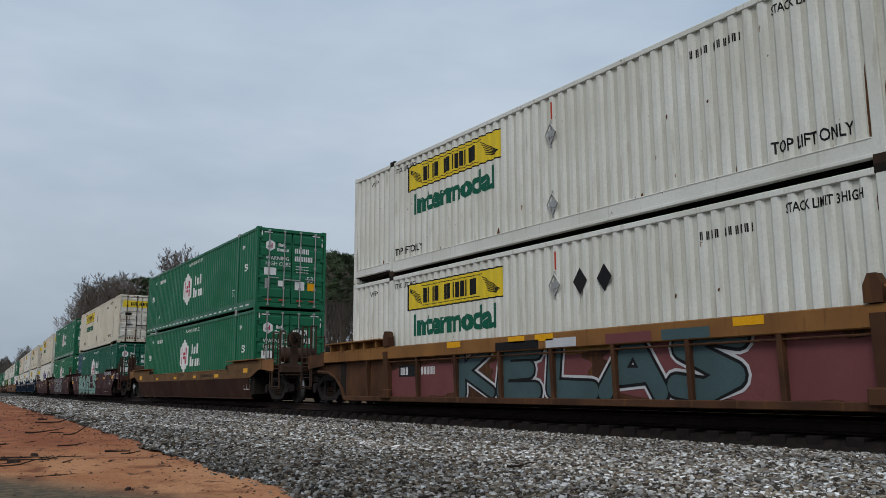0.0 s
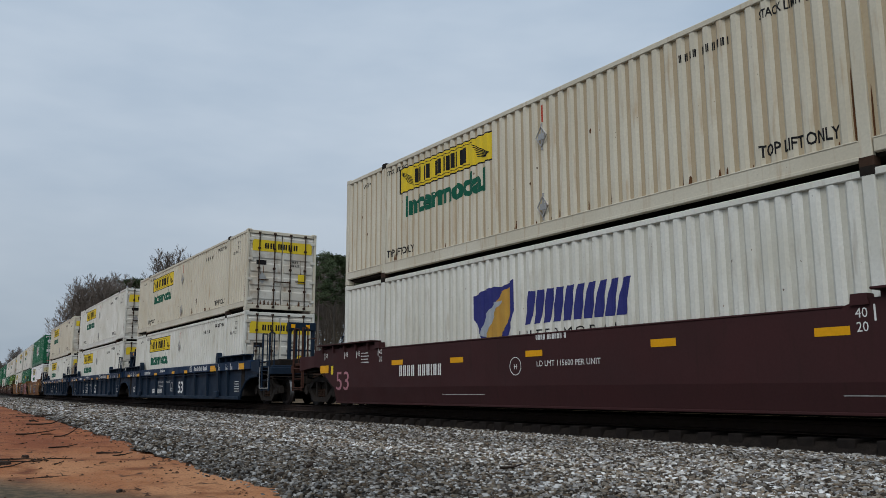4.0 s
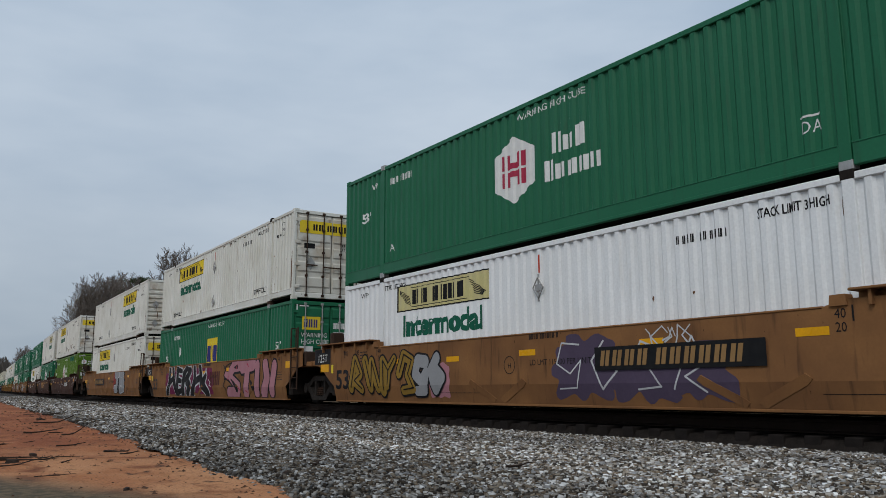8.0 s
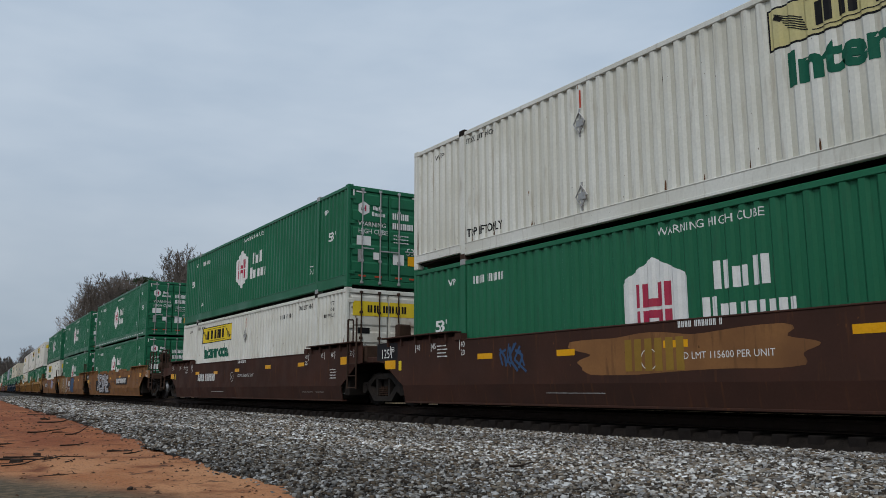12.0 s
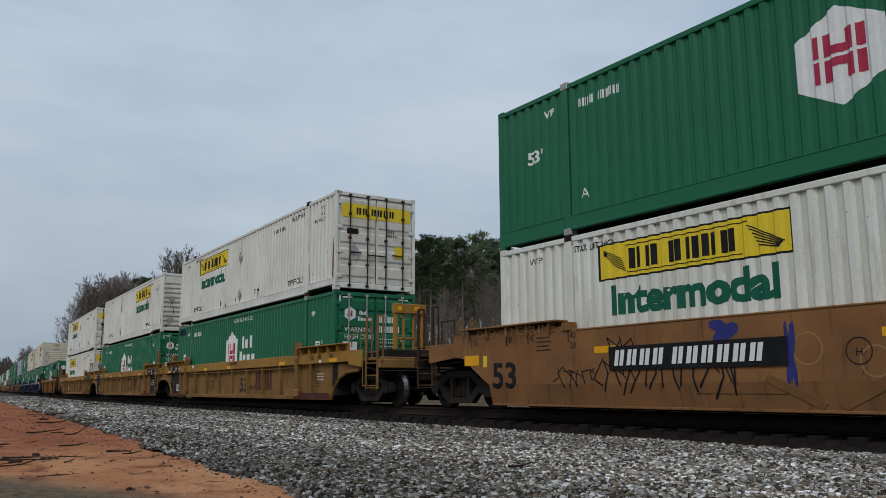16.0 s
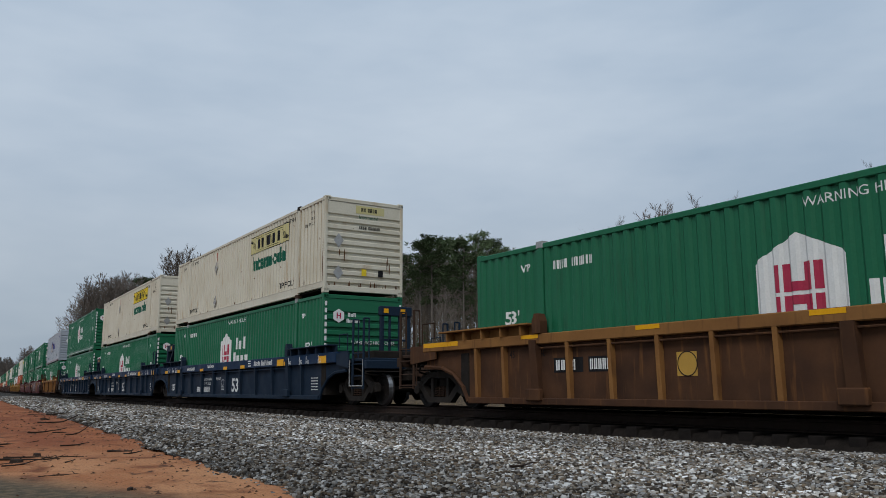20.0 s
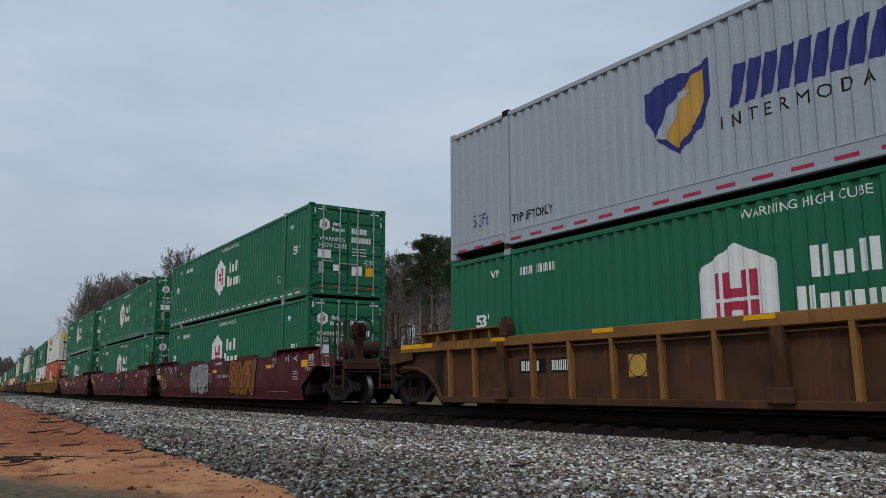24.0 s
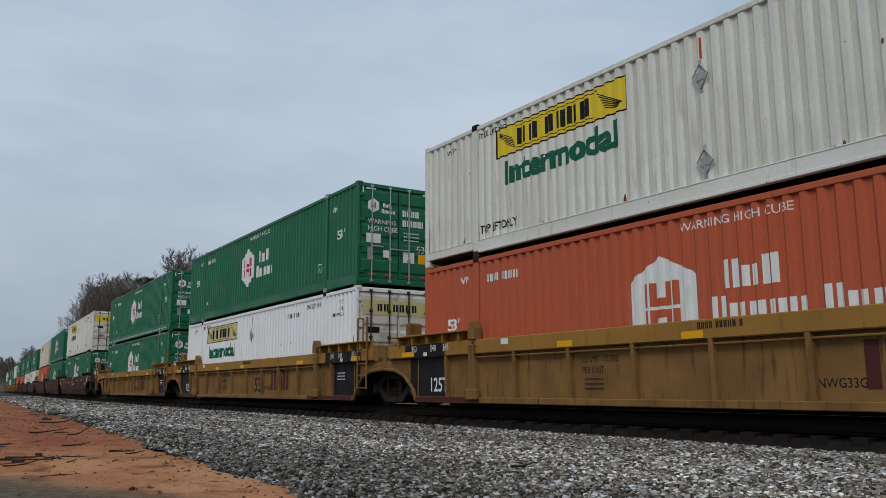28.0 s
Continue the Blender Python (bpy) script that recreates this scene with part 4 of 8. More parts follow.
        if s < 0:
            out.append(("conduit", Geo().tube((o(WALL - 0.045), -5.9, high - 0.08), (o(WALL - 0.045), 5.9, high - 0.08), 0.017, n=6), paint))
        for e in (-1, 1) if s < 0 else ():
            pts = [(o(WALL - 0.085), e * 8.25, 0.16), (o(WALL - 0.085), e * 8.42, 0.45), (o(WALL - 0.085), e * 8.77, 0.72), (o(WALL - 0.085), e * 9.22, 0.86), (o(WALL - 0.085), e * 9.9, 0.9)]
            out.append(("arch_flange", Geo().pipe(pts, 0.045, 6), paint))
    for e in (-1, 1):
        y0, y1 = sorted((e * 6.1, e * 9.1))
        g = Geo().bar(*X(WALL - 0.2, WALL + 0.1), y0, y1, 1.585, 1.62, 0.008)
        for k in range(5):
            y = y0 + 0.25 + k * (y1 - y0 - 0.5) / 4
            g.prism([(y - 0.02, 1.4), (y + 0.02, 1.4), (y + 0.02, 1.59), (y - 0.02, 1.59)], *X(WALL - 0.16, WALL + 0.06))
        g.bar(*X(WALL - 0.2, WALL - 0.14), y0, y1, 1.4, 1.59, 0.008)
        out.append(("ledge", g, {"car_gold": "gold_chord", "car_brown": "rust_chord"}.get(paint, paint)))
        y = e * 5.92
        lug = [(y - 0.12, 1.42), (y + 0.12, 1.42), (y + 0.1, 1.56), (y - 0.1, 1.56)] if style == "smooth" else [(y - 0.12, 1.42), (y + 0.12, 1.42), (y + 0.12, 1.64), (y + 0.05, 1.78), (y - 0.05, 1.78), (y - 0.12, 1.64)]
        out.append(("guide_lug", Geo().prism(lug, *X(WALL - 0.14, WALL + 0.03)), "car_dusk" if paint == "car_red" else paint))
    return out


CARS = {}


def car_meshes(style, paint):
    key = (style, paint)
    if key not in CARS:
        out = []
        for s in (-1, 1):
            out += side_parts(style, paint, s)
        out.append(("well_floor", Geo().bar(-1.35, 1.35, -8.1, 8.1, 0.16, 0.26).bar(-0.62, 0.62, -8.1, 8.1, 0.05, 0.17), "dark"))
        for e in (-1, 1):
            y0, y1 = sorted((e * 8.25, e * 8.55))
            out.append(("bulkhead", Geo().bar(-1.4, 1.4, y0, y1, 0.25, 1.15, 0.02), "dark"))
            y0, y1 = sorted((e * 8.5, e * 9.85))
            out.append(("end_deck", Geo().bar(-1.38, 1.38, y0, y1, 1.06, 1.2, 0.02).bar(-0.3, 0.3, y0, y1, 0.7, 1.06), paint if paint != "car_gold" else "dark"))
        CARS[key] = [(n, g.mesh(n, M[mt])) for n, g, mt in out]
    return CARS[key]


def coupler_end(car, e, paint, gear, skin):
    """The free end of a car: platform, coupler, ladders, rails and, with gear, the hand brake and air tank."""
    sg = lambda a: e * a
    Y = lambda a, b: tuple(sorted((e * a, e * b)))
    part("draft_sill", Geo().bar(-0.33, 0.33, *Y(9.8, 11.25), 0.62, 1.05, 0.02), "dark", car)
    part("coupler", Geo().bar(-0.12, 0.12, *Y(11.2, 11.6), 0.72, 0.95, 0.03).bar(-0.2, 0.14, *Y(11.55, 11.86), 0.68, 0.98, 0.05), "grime", car, "rusty knuckle coupler")
    part("end_platform", Geo().bar(-1.4, 1.4, *Y(9.85, 11.1), 1.12, 1.2, 0.015).bar(-1.46, 1.46, *Y(10.95, 11.12), 0.92, 1.14, 0.02), paint, car)
    lever = [(-1.42, sg(11.0), 0.86), (-1.36, sg(11.14), 0.86), (-0.5, sg(11.16), 0.86), (-0.3, sg(11.3), 0.98), (-0.05, sg(11.55), 1.02)]
    part("cut_lever", Geo().pipe(lever, 0.014, 5), "casting", car, "bent steel uncoupling rod")
    line = [(-1.3, sg(9.4), 0.98), (-1.3, sg(10.3), 0.94), (-1.15, sg(10.6), 0.8), (-0.6, sg(10.9), 0.72), (0.3, sg(11.1), 0.75)]
    part("air_line", Geo().pipe(line, 0.022, 5), "casting", car)
    part("brake_hose", Geo().pipe([(0.3, sg(11.1), 0.75), (0.32, sg(11.4), 0.5), (0.2, sg(11.7), 0.42)], 0.025), "dark", car)
    for s in (-1, 1):
        g = Geo().pipe([(s * 1.47, sg(10.2), 1.16), (s * 1.47, sg(10.2), 0.5), (s * 1.47, sg(10.95), 0.5), (s * 1.47, sg(10.95), 1.16)], 0.016)
        part("sill_step", g, "galv" if paint == "car_blue" else paint, car)
        x0, x1 = sorted((s * (WALL - 0.05), s * (WALL - 0.015)))
        top = 1.36 if skin != "car_gold" else 1.405
        part("end_plate", Geo().prism([(sg(9.4), 1.06), (sg(10.45 if skin not in ("car_gold", "car_blue") else 10.15), 0.97), (sg(10.45 if skin not in ("car_gold", "car_blue") else 10.15), top), (sg(9.4), top)], x0, x1), "gold_chord" if skin == "car_gold" else skin, car)
        g = Geo()
        for y in (10.35, 10.95):
            g.tube((s * 1.45, sg(y), 0.42), (s * 1.45, sg(y), 2.2), 0.032, n=6)
            g.pipe([(s * 1.45, sg(y), 2.2), (s * 1.3, sg(y), 2.2), (s * 1.3, sg(y), 1.2)], 0.02)
        for z in (0.45, 0.75, 1.05, 1.32):
            g.tube((s * 1.45, sg(10.35), z), (s * 1.45, sg(10.95), z), 0.016, n=5)
        part("end_ladder", g, paint, car)
        part("grab_rail", Geo().pipe([(s * 1.44, sg(9.5), 1.5), (s * 1.44, sg(9.5), 1.85), (s * 1.44, sg(10.0), 1.85), (s * 1.44, sg(10.0), 1.2)], 0.015), paint, car)
    if skin in ("car_blue", "car_gold"):
        hue = "gold_chord" if skin == "car_gold" else skin
        g = Geo()
        for x in (-0.46, 0.36):
            g.bar(x, x + 0.1, *Y(9.9, 10.02), 1.18, 2.45, 0.012)
        for x in (-0.2, 0.1):
            g.bar(x, x + 0.06, *Y(9.93, 9.99), 1.18, 2.45, 0.008)
        g.bar(-0.48, 0.48, *Y(9.87, 10.05), 2.38, 2.64, 0.015).bar(-0.42, 0.42, *Y(9.93, 9.99), 1.7, 1.76, 0.01)
        part("bracket_frame", g, hue, car)
        for x in (-0.4, 0.12):
            part("reflector", Geo().bar(x, x + 0.14, *Y(10.05, 10.062), 2.45, 2.57, 0.002), "amber", car)
    if gear:
        part("air_tank", Geo().tube((-0.75, sg(9.35), 1.55), (0.35, sg(9.35), 1.55), 0.24, n=18).tube((-0.83, sg(9.35), 1.55), (-0.75, sg(9.35), 1.55), 0.12, 0.24, 18), "grime", car, "rust-streaked air tank", True)
        for x in (-0.6, 0.1):
            part("tank_cradle", Geo().bar(x, x + 0.1, *Y(9.1, 9.6), 1.18, 1.4), "dark", car)
        part("brake_stand", Geo().bar(-0.95, -0.75, *Y(10.5, 10.7), 1.18, 2.2, 0.02).bar(-1.05, -0.65, *Y(10.44, 10.7), 1.75, 2.15, 0.04), paint, car)
        n = 20
        ring = [(-0.85 + 0.3 * math.cos(i * math.tau / n), sg(10.82), 2.0 + 0.3 * math.sin(i * math.tau / n)) for i in range(n + 1)]
        g = Geo().pipe(ring, 0.018, 6)
        for i in range(5):
            a = i * math.tau / 5
            g.tube((-0.85, sg(10.8), 2.0), (-0.85 + 0.3 * math.cos(a), sg(10.82), 2.0 + 0.3 * math.sin(a)), 0.014, n=5)
        g.tube((-0.85, sg(10.68), 2.0), (-0.85, sg(10.84), 2.0), 0.04, n=8)
        part("brake_wheel", g, "dark", car, "dark spoked hand brake wheel")
        part("valve", Geo().bar(0.3, 0.75, *Y(9.95, 10.5), 1.2, 1.62, 0.05).tube((0.5, sg(10.2), 1.62), (0.5, sg(10.2), 1.8), 0.1, n=8), "dark", car)
    else:
        part("low_box", Geo().bar(-0.9, 0.9, *Y(9.2, 10.4), 1.2, 1.42, 0.03), "dark", car)


def joint_end(car, e, paint):
    """An articulated end, with the ladder and the fixtures over the shared truck."""
    sg = lambda a: e * a
    Y = lambda a, b: tuple(sorted((e * a, e * b)))
    part("joint_arm", Geo().bar(-0.28, 0.28, *Y(9.0, 9.76), 0.66, 0.98, 0.03), "dark", car)
    part("cross_beam", Geo().bar(-1.42, 1.42, *Y(9.3, 9.5), 1.08, 1.5, 0.03), paint, car)
    if e < 0:
        for s in (-1, 1):
            g = Geo()
            for y in (-8.72, -9.22):
                g.tube((s * (WALL + 0.05), y, 0.42), (s * (WALL + 0.05), y, 2.2), 0.024, n=6)
            for i in range(4):
                g.tube((s * (WALL + 0.05), -8.72, 0.45 + 0.3 * i), (s * (WALL + 0.05), -9.22, 0.45 + 0.3 * i), 0.014, n=5)
            g.pipe([(s * (WALL + 0.05), -8.72, 2.2), (s * (WALL - 0.1), -8.72, 2.2), (s * (WALL - 0.1), -8.72, 1.5)], 0.02)
            part("ladder", g, paint, car)
    else:
        part("valve_box", Geo().bar(-0.7, -0.2, *Y(8.9, 9.3), 1.2, 1.6, 0.04).tube((-0.45, sg(9.1), 1.6), (-0.45, sg(9.1), 1.82), 0.09, n=8), paint, car)
        for s in (-1, 1) if paint == "car_blue" else ():
            x0, x1 = sorted((s * 1.0, s * 1.3))
            part("bracket", Geo().prism([(9.0, 1.2), (9.28, 1.2), (9.2, 2.15), (8.3, 2.15), (8.3, 2.42), (9.36, 2.42), (9.42, 1.2)], x0, x1).prism([(9.1, 1.5), (9.22, 1.5), (8.55, 2.2), (8.42, 2.16)], x0 + 0.05, x1 - 0.05), paint, car)
            part("reflector", Geo().bar(min(x0, x1) - 0.01, min(x0, x1) + 0.01, 8.55, 8.7, 2.22, 2.36, 0.003), "amber", car)
        for s in (-1, 1) if paint != "car_blue" else ():
            part("stop_post", Geo().bar(*sorted((s * 0.95, s * 1.3)), *Y(8.75, 8.95), 1.2, 1.95, 0.03), paint, car)


def well_car(style, paint, front, rear, gear=True):
    words = {"car_tan": "tan", "car_gold": "weathered yellow", "car_brown": "rusty brown", "car_dusk": "dark brown", "car_maroon": "maroon", "car_red": "deep red", "car_blue": "dark blue"}[paint]
    body = {"smooth": "smooth-sided", "stepped": "low stepped-side", "ribbed": "ribbed", "close": "closely ribbed"}[style]
    trim = {"car_gold": "car_gold", "car_blue": "car_blue", "car_red": "car_dusk", "car_maroon": "car_dusk"}.get(paint, "grime")
    c = thing("well_car", words + " " + body + " steel railway well car", "railway wagon", "wagons of the train")
    spins = []
    for n, me in car_meshes(style, paint):
        o = new(n, me)
        o.parent = c
    if front == "free":
        coupler_end(c, -1, trim, gear, paint)
        truck(c, -9.86, spins)
    else:
        joint_end(c, -1, trim)
        truck(c, -9.78, spins)
    if rear == "free":
        coupler_end(c, 1, trim, False, paint)
        truck(c, 9.86, spins)
    else:
        joint_end(c, 1, trim)
    return c, spins


# ---- the train ----
JW, JC, JR, JCR = ("white", "jb", "doors"), ("cream", "jb", "doors"), ("white", "jb", "wall"), ("cream", "jb", "wall")
GX, GT, GH = ("green", "hub", "doors", "hex"), ("green", "hub", "doors", "hex", True), ("green", "hub", "doors", "house")
GHW, GTW = ("green", "hub", "wall", "house"), ("green", "hub", "wall", "hex", True)
DH, LH, OI = ("deepgreen", "hub", "doors", "house"), ("lime", "hub", "doors", "house"), ("orange", "inc", "doors", "house")
SW, SWW, EM = ("silver", "swift", "wall"), ("white", "swift", "wall"), ("green", "emp", "doors")
# rear end of the stack at 0 s, style, paint, front end, rear end, hand brake, lower and upper container
TRAIN = [
    (19.27, "ribbed", "car_brown", "free", "free", True, JW, JW),
    (42.85, "stepped", "car_tan", "free", "free", True, GX, GT),
    (66.72, "smooth", "car_maroon", "free", "joint", True, DH, JC),
    (86.29, "smooth", "car_maroon", "joint", "joint", True, GH, GT),
    (106.06, "smooth", "car_maroon", "joint", "free", True, SWW, JC),
    (129.82, "ribbed", "car_blue", "free", "joint", False, JW, JC),
    (149.34, "ribbed", "car_blue", "joint", "joint", True, JW, JW),
    (169.05, "ribbed", "car_blue", "joint", "free", True, JW, JC),
    (192.68, "smooth", "car_tan", "free", "joint", True, JW, GX),
    (212.45, "smooth", "car_tan", "joint", "joint", True, EM, JW),
    (231.93, "smooth", "car_tan", "joint", "free", True, JW, JR),
    (255.72, "smooth", "car_dusk", "free", "joint", True, LH, JW),
    (275.22, "smooth", "car_dusk", "joint", "joint", True, GH, JR),
    (294.85, "smooth", "car_dusk", "joint", "free", True, JW, GX),
    (318.59, "smooth", "car_tan", "free", "joint", True, GH, GT),
    (338.05, "smooth", "car_tan", "joint", "joint", True, GH, GX),
    (357.69, "smooth", "car_tan", "joint", "free", True, JW, GX),
    (381.40, "ribbed", "car_gold", "free", "joint", False, GH, JW),
    (400.95, "ribbed", "car_gold", "joint", "joint", True, GH, JR),
    (420.69, "ribbed", "car_gold", "joint", "free", True, JW, JW),
    (444.30, "close", "car_brown", "free", "free", True, GHW, None),
    (467.97, "ribbed", "car_blue", "free", "joint", False, GHW, JCR),
    (487.64, "ribbed", "car_blue", "joint", "joint", True, GHW, JCR),
    (507.29, "ribbed", "car_blue", "joint", "free", True, GTW, GTW),
    (530.89, "close", "car_brown", "free", "free", False, GH, SW),
    (554.69, "smooth", "car_red", "free", "joint", True, GH, GT),
    (574.06, "smooth", "car_red", "joint", "joint", True, GH, GX),
    (593.64, "smooth", "car_red", "joint", "free", True, GH, GT),
    (617.25, "ribbed", "car_gold", "free", "joint", False, OI, JW),
    (636.83, "ribbed", "car_gold", "joint", "joint", True, JW, GX),
    (656.38, "ribbed", "car_gold", "joint", "free", True, GX, GT),
    (680.07, "smooth", "car_dusk", "free", "joint", True, GX, JW),
    (699.6, "smooth", "car_dusk", "joint", "joint", True, GH, GX),
    (719.2, "smooth", "car_dusk", "joint", "free", True, OI, JC),
    (742.8, "smooth", "car_dusk", "free", "joint", True, JW, GX),
    (762.4, "smooth", "car_dusk", "joint", "joint", True, JW, GX),
    (782.0, "smooth", "car_dusk", "joint", "free", True, OI, GX),
    (805.6, "close", "car_brown", "free", "free", False, OI, GX),
    (829.2, "ribbed", "car_gold", "free", "joint", False, GH, JW),
    (848.8, "ribbed", "car_gold", "joint", "joint", True, GH, GX),
    (868.4, "ribbed", "car_gold", "joint", "free", True, JW, GX),
    (892.0, "smooth", "car_tan", "free", "joint", True, GH, GX),
    (911.6, "smooth", "car_tan", "joint", "free", True, GX, JW),
]
BOXES, WAGONS, MOVING, WHEELS = {}, {}, [], []
UNITS = []
for s, style, paint, front, rear, gear, low, high in TRAIN:
    mid = s - LONG / 2
    key = (style, paint, front, rear, gear)
    if key in WAGONS:
        car = copy_thing(WAGONS[key], Matrix())
    else:
        car = WAGONS[key] = well_car(*key)[0]
    WHEELS.append((mid, [o for o in car.children_recursive if o.name.startswith("wheelset")]))
    MOVING.append((car, mid, 0.0))
    stack = [car]
    for spec, z in ((low, 0.285), (high, 0.285 + TALL)):
        if spec is None:
            continue
        far = s > 690
        if (spec, far) in BOXES:
            box = copy_thing(BOXES[spec, far], Matrix())
        else:
            box = BOXES[spec, far] = container(*(spec + ("hex", False)[len(spec) - 3:]), plain=far)
        MOVING.append((box, mid, z))
        stack.append(box)
    UNITS.append(stack)


# ---- paint, lettering and graffiti on the wagons ----
def on(car, flat, mat, y, z, plane=WALL, name="lettering", proud=0.004, label="", fold=False):
    """A flat marking on the near side of a wagon, from y towards the front."""
    me = shared((id(flat), mat, y, z, plane, proud, fold), lambda: lay(flat, mat, "near", (y, z), proud, False, name, plane, fold))
    o = new(name, me)
    o.parent = car
    return tagged(o, label)


def patch(car, mat, y0, y1, z0, z1, plane=WALL, name="reflector", proud=0.004, fold=False):
    return on(car, shared(("patch", round(y0 - y1, 3), round(z1 - z0, 3)), lambda: outline([rect(0, 0, y0 - y1, z1 - z0)])), mat, y0, z0, plane, name, proud, "", fold)


def chars(text, size, wide=0.55, gap=0.18, slant=0.0):
    return shared(("chars", text, size, wide, gap, slant), lambda: marks(text, size, wide, gap, slant))


def ring(r, w):
    def build():
        n = 24
        c = [(math.cos(i * math.tau / n), math.sin(i * math.tau / n)) for i in range(n)]
        return outline([[(c[i][0] * r, c[i][1] * r), (c[(i + 1) % n][0] * r, c[(i + 1) % n][1] * r), (c[(i + 1) % n][0] * (r - w), c[(i + 1) % n][1] * (r - w)), (c[i][0] * (r - w), c[i][1] * (r - w))][::-1] for i in range(n)])
    return shared(("ring", r, w), build)


def scribble(text, wide, high, offset, seed, jitter=0.1):
    """Hand-drawn fat lettering that fills a box: each letter stretched, leaning and shifted a little."""
    def build():
        rng = random.Random(seed)
        bm = bmesh.new()
        step = wide / len(text)
        for i, ch in enumerate(text):
            if ch == " ":
                continue
            me = letters(ch, 1.0, 1.0, offset)
            xs = [v.co.x for v in letters(ch, 1.0).vertices]
            ys = [v.co.y for v in letters(ch, 1.0).vertices]
            w, h = max(xs) - min(xs), max(ys) - min(ys)
            q = high * rng.uniform(0.9, 1.0) / h
            k = min(step * rng.uniform(1.0, 1.12) / w, q * 2.2)
            inset = max(0.0, (step - k * w) / 2)
            lean, lift = rng.uniform(-jitter, jitter), rng.uniform(0, jitter * 0.4) * high
            m = Matrix(((k, lean * q, 0, i * step + inset - min(xs) * k), (rng.uniform(-0.05, 0.05) * k, q, 0, lift - min(ys) * q), (0, 0, 1, 0), (0, 0, 0, 1)))
            t = me.copy()
            t.transform(m)
            t.transform(Matrix.Translation((0, 0, 0.0005 * i)))
            bm.from_mesh(t)
            bpy.data.meshes.remove(t)
        me = bpy.data.meshes.new("outline")
        bm.to_mesh(me)
        bm.free()
        return me
    return shared(("scribble", text, wide, high, offset, seed), build)


def brushed(lines, high, grow=0.0):
    """Tapered strokes with round joints, hemmed in between 0 and high."""
    g = Geo()
    k = 0
    for pts, w0, w1 in lines:
        n = len(pts) - 1
        for i, ((a, b), (c, d)) in enumerate(zip(pts, pts[1:])):
            r0, r1 = (w0 + (w1 - w0) * i / n) / 2 + grow, (w0 + (w1 - w0) * (i + 1) / n) / 2 + grow
            L = math.hypot(c - a, d - b)
            x, y = (c - a) / L, (d - b) / L
            q = [(a - y * r0, b + x * r0), (a + y * r0, b - x * r0), (c + y * r1, d - x * r1), (c - y * r1, d + x * r1)]
            e = [(c + r1 * math.cos(m * math.tau / 12), d + r1 * math.sin(m * math.tau / 12)) for m in range(12)]
            s = [(a + r0 * math.cos(m * math.tau / 12), b + r0 * math.sin(m * math.tau / 12)) for m in range(12)]
            for poly in (q, e, s):
                k += 1
                g.add([(u, min(max(v, 0.0), high), 0.00005 * k) for u, v in poly], [tuple(range(len(poly)))])
    return g.mesh("outline")


STROKES = {
    "1": [[(0.2, 0.05), (0.15, 0.9), (0.5, 0.6), (0.45, 0.2)], [(0.5, 0.6), (0.9, 0.95)]], "2": [[(0.85, 0.9), (0.3, 0.95), (0.12, 0.55), (0.55, 0.35), (0.9, 0.6), (0.75, 0.08), (0.2, 0.06)]],
    "3": [[(0.1, 0.9), (0.45, 0.1), (0.55, 0.85), (0.95, 0.08)]], "4": [[(0.5, 0.95), (0.12, 0.6), (0.4, 0.08), (0.85, 0.4), (0.5, 0.6)]],
    "5": [[(0.15, 0.1), (0.5, 0.95), (0.85, 0.5), (0.4, 0.3), (0.9, 0.05)]], "6": [[(0.1, 0.5), (0.4, 0.95), (0.85, 0.8), (0.6, 0.45), (0.9, 0.1), (0.3, 0.05)]],
    "K": [[(0.15, 0), (0.18, 1)], [(0.9, 1), (0.25, 0.5), (0.95, 0)]], "E": [[(0.88, 0.95), (0.2, 0.95), (0.15, 0.05), (0.92, 0.05)], [(0.2, 0.5), (0.75, 0.52)]],
    "L": [[(0.2, 1), (0.15, 0.1), (0.92, 0.06)]], "A": [[(0.05, 0), (0.5, 1), (0.95, 0)], [(0.28, 0.3), (0.75, 0.32)]],
    "S": [[(0.9, 0.88), (0.5, 0.98), (0.14, 0.75), (0.5, 0.52), (0.88, 0.28), (0.5, 0.03), (0.08, 0.12)]],
    "B": [[(0.15, 0.02), (0.15, 0.98), (0.7, 0.95), (0.78, 0.72), (0.25, 0.53), (0.85, 0.42), (0.88, 0.14), (0.15, 0.03)]],
    "O": [[(0.5, 1), (0.15, 0.8), (0.1, 0.35), (0.45, 0.02), (0.85, 0.25), (0.88, 0.7), (0.5, 1)]],
    "G": [[(0.9, 0.85), (0.5, 0.98), (0.12, 0.6), (0.3, 0.08), (0.85, 0.1), (0.88, 0.45), (0.55, 0.45)]],
    "T": [[(0.05, 0.95), (0.95, 0.95)], [(0.5, 0.92), (0.5, 0.02)]], "P": [[(0.15, 0), (0.18, 0.97), (0.8, 0.92), (0.82, 0.62), (0.25, 0.48)]],
    "R": [[(0.15, 0), (0.18, 0.97), (0.8, 0.92), (0.82, 0.62), (0.25, 0.48)], [(0.4, 0.46), (0.95, 0.02)]], "J": [[(0.3, 0.97), (0.95, 0.97)], [(0.68, 0.92), (0.62, 0.15), (0.12, 0.12)]],
    "M": [[(0.06, 0.02), (0.18, 0.97), (0.5, 0.4), (0.82, 0.97), (0.94, 0.02)]], "U": [[(0.12, 0.97), (0.15, 0.2), (0.5, 0.03), (0.85, 0.2), (0.88, 0.97)]],
}


